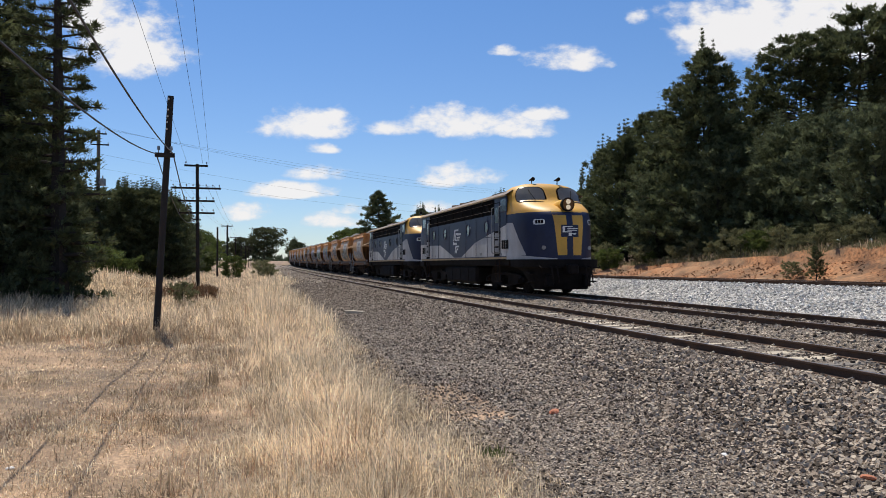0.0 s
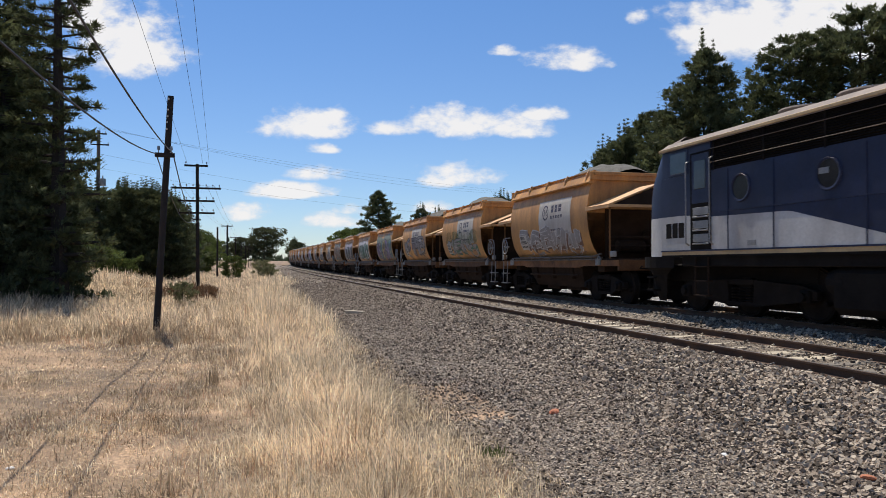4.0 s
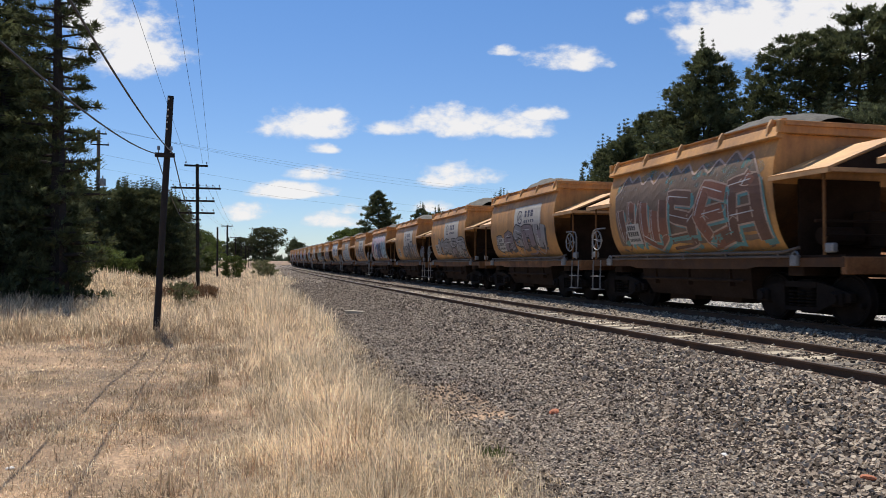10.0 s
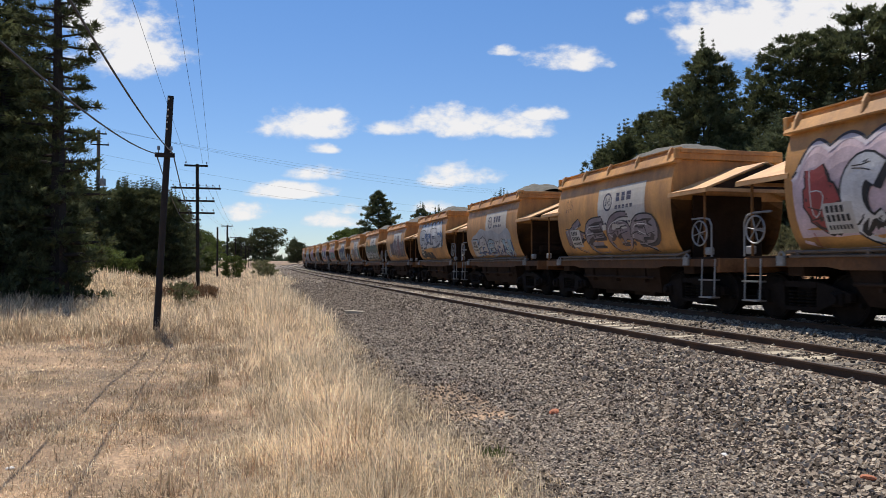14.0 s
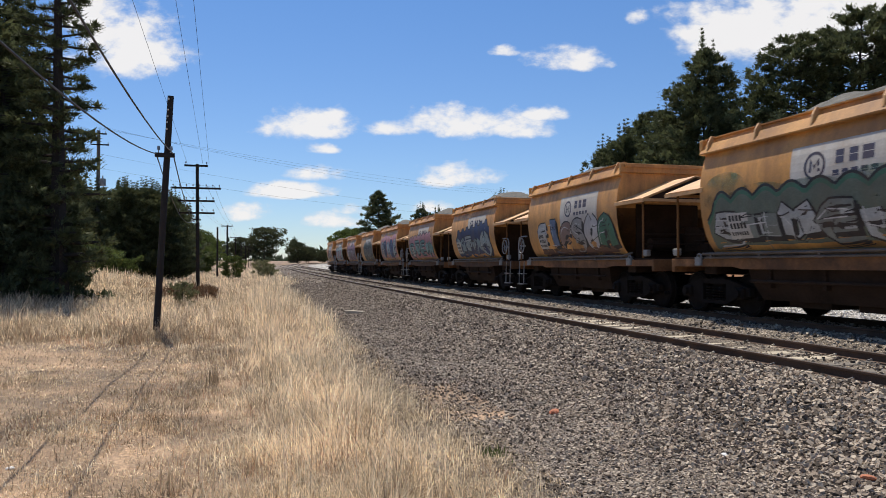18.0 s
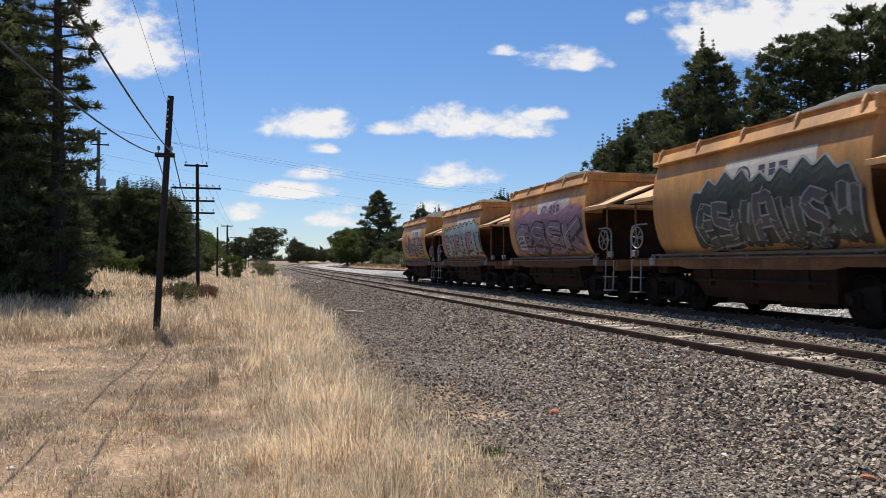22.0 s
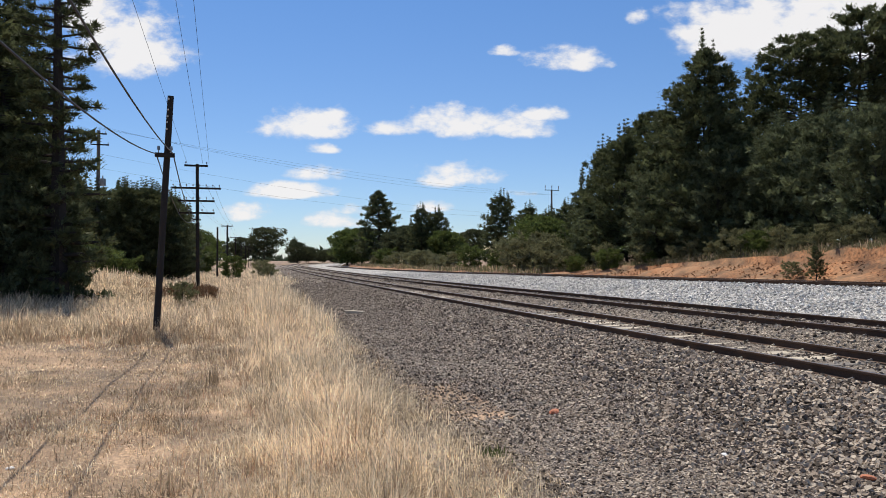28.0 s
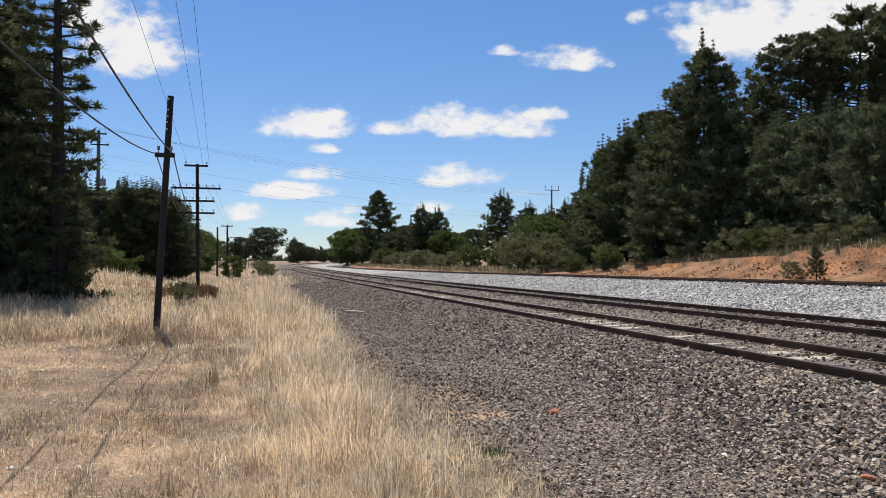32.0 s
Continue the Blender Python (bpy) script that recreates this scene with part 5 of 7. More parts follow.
    for z, f, wd, back_x in ((0.18, 8.50, 0.98, 7.9), (0.45, 8.62, 1.08, 7.7), (0.80, 8.66, 1.20, 7.5), (0.92, 8.70, 1.30, 7.2), (0.96, 8.84, 1.42, 6.9), (1.22, 8.85, 1.44, 6.82)):
        rows.append([(back_x + (f - back_x) * abs(math.cos(radians(a))) ** 0.55, math.copysign(wd * abs(math.sin(radians(a))) ** 0.55, math.sin(radians(a))), z) for a in range(-90, 91, 10)])
    loft(bm, rows, close=False)
    box(bm, 8.5, 9.0, -0.17, 0.17, 0.72, 1.06, 0.04)
    for y in (-1.1, 1.1):   # corner steps and cut levers
        box(bm, 8.0, 8.3, y - 0.16, y + 0.16, 0.42, 0.46)
        box(bm, 8.0, 8.3, y - 0.16, y + 0.16, 0.72, 0.76)
        pipe(bm, [(8.80, y, 1.0), (8.90, y, 0.94), (8.90, y * 0.3, 0.92)], 0.018)
        box(bm, 8.45, 8.80, y * 0.62 - 0.12, y * 0.62 + 0.12, 0.28, 0.70, 0.03)
    out["pilot"] = mesh_of("pilot", bm, M["black"])
    bm = bmesh.new()
    box(bm, 8.7, 9.06, -0.11, 0.11, 0.78, 0.98, 0.03)
    box(bm, 9.02, 9.26, -0.17, 0.15, 0.72, 1.04, 0.05)
    out["coupler"] = mesh_of("coupler", bm, M["bogie"])
    bm = bmesh.new()
    for y in (0.0,):
        pipe(bm, [(8.7, y, 1.0), (9.02, y, 0.95), (9.12, y, 0.65), (9.06, y + 0.05, 0.42)], 0.025)
    out["hoses"] = mesh_of("brake_hose", bm, M["bogie"])
    # nose furniture
    for side, sg in (("l", -1), ("r", 1)):
        bm = bmesh.new()
        nose_patch(bm, sg * 2.0, sg * 57, 3.27, 3.88, 0.012, 0, 14, 14, sg * 1.2, sg * 7)
        bmesh.ops.solidify(bm, geom=bm.faces[:], thickness=0.02)
        out["screen_frame_" + side] = mesh_of("windscreen_frame", bm, M["black"], True)
        bm = bmesh.new()
        nose_patch(bm, sg * 3.2, sg * 55, 3.305, 3.85, 0.024, 0, 14, 14, sg * 1.2, sg * 7)
        out["screen_" + side] = mesh_of("windscreen", bm, M["screen"], True)
        bm = bmesh.new()
        pipe(bm, [nose_point(sg * 16, 3.33, 0.03), nose_point(sg * 20, 3.52, 0.06), nose_point(sg * 26, 3.74, 0.06)], 0.01)
        out["wiper_" + side] = mesh_of("wiper", bm, M["black"])
        bm = bmesh.new()
        nose_patch(bm, sg * 28, sg * 43.5, 2.42, 2.61, 0.012, 0, 8, 10, 0.0, sg * 2.6)
        out["board_" + side] = mesh_of("number_board", bm, M["white"])
        bm = bmesh.new()
        for i in range(3):
            nose_patch(bm, sg * (30.3 + 3.7 * i), sg * (33.4 + 3.7 * i), 2.455, 2.575, 0.018, 0, 3, 2)
        out["digits_" + side] = mesh_of("board_lettering", bm, M["black"])
        bm = bmesh.new()
        tube(bm, nose_point(sg * 30, 1.62), nose_point(sg * 30, 1.62, 0.05), 0.07, n=12)
        out["marker_" + side] = mesh_of("marker_light", bm, M["steelgrey"])
    bm = bmesh.new()
    nose_patch(bm, -2.3, 2.3, 1.36, 2.86, 0.015, 0, 4, 8)
    out["stripe"] = mesh_of("nose_stripe", bm, M["blue"])
    bm = bmesh.new()
    nose_patch(bm, -8.6, 8.6, 1.98, 2.40, 0.020, 0, 8, 4)
    out["plate"] = mesh_of("nose_badge", bm, M["blue"])
    bm = bmesh.new()
    tube(bm, (7.8, 0, 3.08), (8.60, 0, 3.10), 0.20, 0.225, n=24)
    out["lamp_can"] = mesh_of("headlight_housing", bm, M["yellow"], False)
    bm = bmesh.new()
    tube(bm, (8.56, 0, 3.11), (8.70, 0, 3.11), 0.232, n=24)
    ring(bm, (8.70, 0, 3.11), (1, 0, 0), 0.215, 0.025, 24, 6)
    out["lamp_rim"] = mesh_of("headlight_rim", bm, M["black"])
    bm = bmesh.new()
    tube(bm, (8.69, 0, 3.11), (8.715, 0, 3.11), 0.20, n=24)
    out["lamp_back"] = mesh_of("headlight_plate", bm, M["rusty"])
    bm = bmesh.new()
    tube(bm, (8.70, 0, 0), (8.735, 0, 0), 0.09, 0.08, n=20)
    out["lens"] = mesh_of("headlight_lens", bm, M["lamp"])
    out["lens_dark"] = out["lens"].copy()
    out["lens_dark"].materials[0] = M["glass"]
    bm = bmesh.new()
    for a0, a1, z0, z1 in ((-7, 2, 2.32, 2.35), (-7, -4.5, 2.16, 2.33), (-7, 1, 2.14, 2.17), (-2, 7.5, 2.26, 2.29), (-2, 6.5, 2.20, 2.225), (-1, 5.5, 2.09, 2.12), (-1, 1, 2.02, 2.10), (2.5, 5, 2.05, 2.075)):
        nose_patch(bm, a0, a1, z0, z1, 0.026, 0, 3, 1)
    out["nose_logo"] = mesh_of("emblem", bm, M["white"])
    # emblem of slanted bars; x grows forward, so bars are mirrored on the camera side
    bm = bmesh.new()
    for x0, x1, z0, z1 in ((-0.55, 0.12, 2.56, 2.64), (-0.55, -0.40, 2.0, 2.60), (-0.55, 0.08, 1.94, 2.04), (-0.28, 0.12, 2.40, 2.48), (-0.28, -0.17, 2.12, 2.46), (-0.28, 0.45, 2.10, 2.18),
                           (-0.02, 0.60, 2.36, 2.45), (-0.02, 0.50, 2.22, 2.30), (-0.10, 0.45, 1.82, 1.90), (-0.10, 0.02, 1.55, 1.88), (0.12, 0.40, 1.70, 1.77), (0.12, 0.22, 1.55, 1.75)):
        sh = 0.35
        plate(bm, [(x0 + (z0 - 2.1) * sh, -1.464, z0), (x1 + (z0 - 2.1) * sh, -1.464, z0), (x1 + (z1 - 2.1) * sh, -1.464, z1), (x0 + (z1 - 2.1) * sh, -1.464, z1)], -0.006)
    out["logo"] = mesh_of("emblem", bm, M["white"])
    bm = bmesh.new()
    box(bm, 0.0, 0.205, -1.468, -1.45, 1.62, 1.95, 0.004)
    out["number"] = mesh_of("side_lettering", bm, M["black"])
    bm = bmesh.new()
    for x in (-4.9, -3.6, -1.55, 1.25, 2.75, 4.25):
        box(bm, x - 0.012, x + 0.012, -1.472, -1.46, 1.34, 2.93)
    box(bm, -5.2, 4.9, -1.475, -1.46, 2.10, 2.125)
    box(bm, -7.3, 6.5, -1.48, -1.46, 1.32, 1.35)
    out["seam"] = mesh_of("panel_strip", bm, M["blue"])
    bm = bmesh.new()
    box(bm, -0.11, 0.11, -1.472, -1.46, -0.05, 0.05)
    out["plates"] = mesh_of("data_plate", bm, M["steelgrey"])
    return out


M["lamp"] = mat("lit_lamp", (0.5, 0.42, 0.32), 0.2)
lamp_bsdf = M["lamp"].node_tree.nodes["Principled BSDF"]
lamp_bsdf.inputs["Emission Color"].default_value = (1.0, 0.78, 0.52, 1)
lamp_bsdf.inputs["Emission Strength"].default_value = 0.4
LM = loco_meshes()
BIG_FRAME = side_frame_mesh(3.6)


def build_loco(lit):
    root = empty("diesel_locomotive")
    P = lambda n, key, at=None, par=root, label="": part(n, LM[key], None, par, label, at=at)
    back = pose(0, 0, 0, 0, 0, 180)
    flip = Matrix.Diagonal((1, -1, 1, 1))
    for at in (Matrix(), flip):
        P("body_side", "side" if at == Matrix() else "side", at)
        P("louvre_band", "louvre", at)
        P("side_rail", "grab", at)
        P("cab_side", "cab_upper", at)
        P("cab_side", "cab_upper_rear", at)
        P("gutter", "gutter", at)
        P("panel_strip", "seam", at)
        for x, z in ((-2.4, 2.58), (1.9, 2.60), (-4.2, 1.45), (3.4, 1.46), (5.9, 1.42)):
            P("data_plate", "plates", at @ pose(x, 0, z))
        P("emblem", "logo", at @ pose(-0.25, 0, 0), label="white slanted-bar emblem")
        for x in (-4.5, -2.3, 1.6, 4.15):
            g = P("porthole_rim", "port_rim", at @ pose(x, 0, 2.52))
            P("porthole_glass", "port_glass", None, g)
    P("roof", "roof")
    P("main_frame", "frame")
    P("fuel_tank", "tank")
    P("air_reservoir", "air_tank")
    for x in (-1.3, 0, 1.3):
        P("tank_band", "tank_band", pose(x, 0, 0))
    for x, key, nm in ((-4.4, "fan", "roof_fan"), (-2.9, "fan", "roof_fan"), (-1.3, "hatch", "roof_hatch"), (0.6, "stack", "exhaust_stack"), (1.6, "stack", "exhaust_stack"),
                       (3.0, "hatch", "roof_hatch"), (4.6, "fan", "roof_fan")):
        P(nm, key, pose(x, 0, 0))
    for x, y in ((6.47, -0.45), (6.62, 0.5)):
        P("horn", "horn", pose(x, y, 0.16))
    for end, at in (("front", Matrix()), ("rear", back)):
        if end == "front":
            nose = P("cab_nose", "nose_front", None, label="yellow and navy bulldog nose")
            for q in "lr":
                P("windscreen_frame", "screen_frame_" + q, None, nose)
                P("windscreen", "screen_" + q)
                P("wiper", "wiper_" + q, None, nose)
                bd = P("number_board", "board_" + q)
                P("board_lettering", "digits_" + q, None, bd)
                P("marker_light", "marker_" + q, None, nose)
            P("headlight_housing", "lamp_can", None, nose)
            P("headlight_plate", "lamp_back", None, nose)
            P("headlight_rim", "lamp_rim", None, nose)
            P("nose_panel", "centre", None, nose)
            P("grey_flash", "flash", None, nose)
            P("foot_strip", "strip_l", None, nose)
            P("foot_strip", "strip_r", None, nose)
            P("nose_stripe", "stripe", None, nose)
            badge = P("nose_badge", "plate")
            P("emblem", "nose_logo", None, badge)
            for z in (3.205, 3.015):
                P("headlight_lens", "lens" if lit else "lens_dark", pose(0, 0, z), nose, "lit twin headlight" if lit else "unlit twin headlight")
        else:
            P("rear_cab", "nose_rear", at, label="blunt grey and navy rear cab")
        P("pilot", "pilot", at)
        P("draft_gear", "gear", at)
        P("coupler", "coupler", at)
        for y in (-0.75, -0.55, 0.5, 0.7):
            P("brake_hose", "hoses", at @ pose(0, y, 0))
        add_bogie(root, 5.1 if end == "front" else -5.1, 3.6, WHEEL_BIG, BIG_FRAME, (-1.8, 0, 1.8))
    for x in (5.47, -5.8):
        for at in (Matrix(), flip):
            d = P("door_recess", "door_shade", at @ pose(x, 0, 0))
            P("entrance_step", "door_leaf", None, d)
            P("door_upper", "door_top", None, d)
            P("door_window", "door_glass", None, d)
            P("door_handrail", "door_rail", None, d)
            P("cab_ladder", "ladder", at @ pose(x, 0, 0))
            w = P("side_window_frame", "cab_side_frame", at @ pose(x + (0.74 if x > 0 else -0.80), 0, 0))
            P("side_window", "cab_side_glass", None, w)
    for k in range(3):
        P("side_lettering", "number", pose(5.98 + 0.245 * k, 0, 0))
        P("side_lettering", "number", pose(-7.1 + 0.245 * k, 0, 0))
    tagged(root, "navy, grey and yellow streamlined diesel locomotive, %s" % ("headlights lit" if lit else "coupled as second engine"),
           "locomotive", "locomotives of the train")
    return root


RUN = (0.0, 10.7, 21.35, 32.05, 42.8, 53.65, 64.62, 75.57, 86.63, 97.85, 109.1, 120.37, 131.75, 143.25, 154.8, 166.4, 178.1, 189.65, 201.3, 213.0, 224.7, 236.55, 248.45, 260.5, 272.3,
       283.8, 295.5, 307.2, 318.9, 330.6, 342.3, 354.0, 365.7)   # metres run by each full second


LEAD, PITCH, FIRST = 31.85, 9.8, 64.55
TRAIN = [(build_loco(True), LEAD), (build_loco(False), LEAD + 18.49)]
TRAIN += [(build_wagon(k, SPECS[k]), FIRST + PITCH * k) for k in range(24)]



# ---- plants ----
def leaf_mat(name, rgb, var=0.35):
    return mat(name, rgb, 0.75, 0, 0.2, 0.5, 6, 0.0, island=var, trans=0.36, spec=0.12)


M["pine"] = leaf_mat("pine_needles", (0.096, 0.110, 0.052))
M["pine_blue"] = leaf_mat("grey_green_needles", (0.118, 0.136, 0.072))
M["gum"] = leaf_mat("gum_leaves", (0.075, 0.085, 0.042))
M["green"] = leaf_mat("green_leaves", (0.105, 0.135, 0.040))
M["olive"] = leaf_mat("olive_shrub_leaves", (0.20, 0.20, 0.105))
M["far_leaf"] = leaf_mat("far_leaves", (0.055, 0.070, 0.042))
M["straw"] = mat("dry_grass", (0.80, 0.66, 0.465), 0.85, 0, 0.28, 0.6, 8, 0.0, island=0.6, trans=0.5, spec=0.2)
M["straw_grey"] = mat("old_dry_grass", (0.42, 0.325, 0.215), 0.85, 0, 0.3, 0.6, 8, 0.0, island=0.6, trans=0.45, spec=0.2)
M["straw_red"] = mat("russet_grass", (0.40, 0.24, 0.15), 0.85, 0, 0.25, 0.6, 8, 0.0, island=0.4, trans=0.4, spec=0.2)
M["straw_white"] = mat("bleached_grass", (0.88, 0.76, 0.57), 0.85, 0, 0.2, 0.6, 8, 0.0, island=0.35, trans=0.5, spec=0.2)
M["straw_dark"] = mat("dark_dead_grass", (0.22, 0.155, 0.098), 0.9, 0, 0.3, 0.6, 8, 0.0, island=0.5, trans=0.3, spec=0.15)
M["fern"] = mat("dead_bracken", (0.19, 0.115, 0.065), 0.9, 0, 0.25, 0.6, 8, 0.0, island=0.4, trans=0.2, spec=0.2)


def fast_mesh(name, verts, tris, material, index=None):
    me = bpy.data.meshes.new(name)
    verts = np.asarray(verts, dtype=np.float32)
    tris = np.asarray(tris, dtype=np.int32)
    me.vertices.add(len(verts))
    me.vertices.foreach_set("co", verts.ravel())
    me.loops.add(len(tris) * 3)
    me.loops.foreach_set("vertex_index", tris.ravel())
    me.polygons.add(len(tris))
    me.polygons.foreach_set("loop_start", np.arange(len(tris), dtype=np.int32) * 3)
    for q in (material if isinstance(material, (list, tuple)) else [material]):
        me.materials.append(q)
    if index is not None:
        me.polygons.foreach_set("material_index", np.asarray(index, dtype=np.int32))
    me.polygons.foreach_set("use_smooth", np.zeros(len(tris), dtype=bool))
    me.update(calc_edges=True)
    me.validate()
    return me


def tufts(rng, centres, per, length, width, up=0.35, flat=1.0, broad=False):
    """Needle or leaf tufts round the given points: (verts, tris)."""
    c = np.repeat(np.asarray(centres), per, axis=0)
    n = len(c)
    d = rng.normal(size=(n, 3))
    d[:, 2] = d[:, 2] * flat + up
    d /= np.linalg.norm(d, axis=1)[:, None]
    q = np.cross(d, rng.normal(size=(n, 3)))
    q /= np.linalg.norm(q, axis=1)[:, None] + 1e-9
    ln = length * rng.uniform(0.6, 1.3, (n, 1))
    wd = width * rng.uniform(0.6, 1.3, (n, 1))
    v = np.stack([c - q * wd * 0.5, c + q * wd * 0.5, c + d * ln], axis=1).reshape(-1, 3)
    if broad:
        v = np.stack([c - q * wd * 0.3, c + d * ln * 0.5 + q * wd * 0.7, c + d * ln], axis=1).reshape(-1, 3)
    return v, np.arange(n * 3).reshape(-1, 3)


def limb_verts(paths, sides=5):
    """Tapered tubes along paths of (point, radius)."""
    vs, ts, base = [], [], 0
    for path in paths:
        for i, (p, r) in enumerate(path):
            nxt = path[min(i + 1, len(path) - 1)][0] - path[max(i - 1, 0)][0]
            a = Vector(nxt).orthogonal().normalized()
            b = Vector(nxt).normalized().cross(a)
            for k in range(sides):
                g = 2 * math.pi * k / sides
                vs.append(Vector(p) + (a * math.cos(g) + b * math.sin(g)) * r)
        for i in range(len(path) - 1):
            for k in range(sides):
                q0, q1 = base + i * sides + k, base + i * sides + (k + 1) % sides
                ts += [(q0, q1, q1 + sides), (q0, q1 + sides, q0 + sides)]
        base += len(path) * sides
    return np.array([tuple(v) for v in vs]), ts


PROFILE = {"cone": ((0, .8), (.15, 1), (.45, .88), (.7, .66), (.87, .42), (.96, .2), (1, .04)), "spire": ((0, .8), (.2, 1), (.5, .7), (.8, .35), (1, .03)),
           "umbrella": ((0, .3), (.25, .75), (.55, 1), (.8, .85), (.95, .5), (1, .2)), "round": ((0, .55), (.2, .9), (.5, 1), (.75, .85), (.92, .5), (1, .15)),
           "dome": ((0, .45), (.3, .92), (.55, 1), (.76, .86), (.9, .6), (1, .15)), "tier": ((0, .85), (.12, 1), (.4, .9), (.65, .74), (.82, .52), (.93, .30), (1, .06)),
           "skirt": ((0, 1), (.3, .95), (.6, .8), (.85, .55), (1, .2))}


def tree_meshes(seed, height, radius, clear, shape, leaf, limbs=60, clumps=16, per=9, length=0.42, width=0.10, rise_limb=0.25, trunk_r=0.22, lump=0.5, lean=0.0, broad=False, inner=0.25, spikes=0):
    rng = np.random.default_rng(seed)
    prof = PROFILE[shape]
    hs, rs = [a for a, _ in prof], [b for _, b in prof]
    span = height - clear
    bend = rng.normal(size=2) * 0.02 * height
    trunk = []
    for i in range(9):
        f = i / 8
        trunk.append((Vector((bend[0] * f * f + lean * f * height, bend[1] * math.sin(f * 3), f * height * 0.97)), trunk_r * (1 - 0.86 * f) * (1.25 if i == 0 else 1)))
    paths, centres = [trunk], []
    for i in range(limbs):
        f = (i + rng.uniform(0.1, 0.9)) / limbs
        z = clear + span * f * 0.97
        az = i * 2.399 + rng.uniform(-0.5, 0.5)
        reach = radius * np.interp(f, hs, rs) * rng.uniform(0.62, 1.12)
        k = z / height
        o = Vector((bend[0] * k * k + lean * k * height, bend[1] * math.sin(k * 3), z))
        out = Vector((math.cos(az), math.sin(az), 0))
        lift = rise_limb * reach * rng.uniform(0.4, 1.4)
        tip = o + out * reach + UP * lift
        mid = o + out * reach * 0.5 + UP * lift * 0.25
        r0 = max(0.012, trunk_r * 0.30 * (1 - 0.7 * f))
        paths.append([(o, r0), (mid, r0 * 0.7), (tip, r0 * 0.25)])
        # foliage: compact brushes along the outer limb
        for _ in range(clumps):
            g = rng.uniform(inner, 1.0) ** 0.7
            p = (o + (mid - o) * (2 * g)) if g < 0.5 else (mid + (tip - mid) * (2 * g - 1))
            side = Vector((-out.y, out.x, 0)) * rng.uniform(-1, 1) * 0.30 * reach * g
            s = lump * rng.uniform(0.55, 1.1) * max(0.6, (reach / radius) ** 0.5)
            centres.append((*(p + side + UP * rng.uniform(-0.15, 0.25) * s), s, out.x, out.y))
    for i in range(spikes):   # upright leading shoots
        az, q = rng.uniform(0, 6.283), rng.uniform(0, 0.75) ** 0.5
        f = rng.uniform(0.45, 1.0)
        r0 = radius * np.interp(f, hs, rs) * 0.85
        for k in range(5):
            centres.append((r0 * math.cos(az), r0 * math.sin(az), clear + span * f + 0.28 * k, 0.26 - 0.045 * k, 0, 0))
    cen = np.array(centres)
    cen[:, 2] = np.maximum(cen[:, 2], 0.12)
    # needles or leaves on the skin of every brush, and a few broad fillers in its heart
    c = np.repeat(cen, per, axis=0)
    n = len(c)
    d = rng.normal(size=(n, 3))
    d /= np.linalg.norm(d, axis=1)[:, None]
    at = c[:, :3] + d * (rng.uniform(0, 1, (n, 1)) ** 0.45) * c[:, 3:4] * np.array([1.0, 1.0, 0.62])
    aim = d * 0.7 + np.stack([c[:, 4] * 0.5, c[:, 5] * 0.5, np.full(n, 0.42)], axis=1) + rng.normal(size=(n, 3)) * 0.28
    aim /= np.linalg.norm(aim, axis=1)[:, None]
    q = np.cross(aim, rng.normal(size=(n, 3)))
    q /= np.linalg.norm(q, axis=1)[:, None] + 1e-9
    ln, wd = length * rng.uniform(0.6, 1.3, (n, 1)), width * rng.uniform(0.6, 1.3, (n, 1))
    # heart triangles are no foliage: added to block light through the brush
    heart = (np.arange(n) % per < 4)[:, None]
    at = np.where(heart, c[:, :3] + d * c[:, 3:4] * 0.25, at)
    ln, wd = np.where(heart, c[:, 3:4] * 0.7, ln), np.where(heart, c[:, 3:4] * 0.65, wd)
    if broad:
        lv = np.stack([at - q * wd * 0.3, at + aim * ln * 0.5 + q * wd * 0.7, at + aim * ln], axis=1).reshape(-1, 3)
    else:
        lv = np.stack([at - q * wd * 0.5 - aim * ln * 0.3, at + q * wd * 0.5 - aim * ln * 0.3, at + aim * ln * 0.7], axis=1).reshape(-1, 3)
    lt = np.arange(n * 3).reshape(-1, 3)
    tv, tt = limb_verts(paths)
    return fast_mesh("trunk", tv, tt, M["bark"]), fast_mesh("crown", lv, lt, leaf)


TREES = {}


def tree_kind(key, name, label, category, *args, **kw):
    TREES[key] = (name, label, category, tree_meshes(*args, **kw))


def plant(key, x, y, z, turn=0.0, size=1.0, group=""):
    name, label, category, (trunk, crown) = TREES[key]
    root = empty(name, pose(x, y, z, 0, 0, turn))
    root.scale = (size, size, size)
    part("trunk", trunk, None, root)
    part("crown", crown, None, root)
    tagged(root, label, category, group)
    return root


NEEDLE = dict(per=36, length=0.20, width=0.038)
tree_kind("pine_tall", "pine_tree", "tall dark green pine with tiered boughs above the cutting", "tree", 11, 14.9, 4.1, 0.6, "tier", M["pine"], limbs=190, clumps=13, rise_limb=0.30, trunk_r=0.2, lump=0.72, inner=0.1, spikes=10, **NEEDLE)
tree_kind("pine_mid", "pine_tree", "dense dark pine with upswept needle tips", "tree", 12, 10.0, 3.4, 0.3, "cone", M["pine"], limbs=110, clumps=11, rise_limb=0.5, trunk_r=0.15, lump=0.60, inner=0.1, spikes=34, **NEEDLE)
tree_kind("pine_young", "pine_tree", "bushy young grey-green pine at the wood's edge", "tree", 13, 8.0, 3.2, 0.1, "skirt", M["pine_blue"], limbs=100, clumps=10, rise_limb=0.5, trunk_r=0.12, lump=0.62, inner=0.15, spikes=24, **NEEDLE)
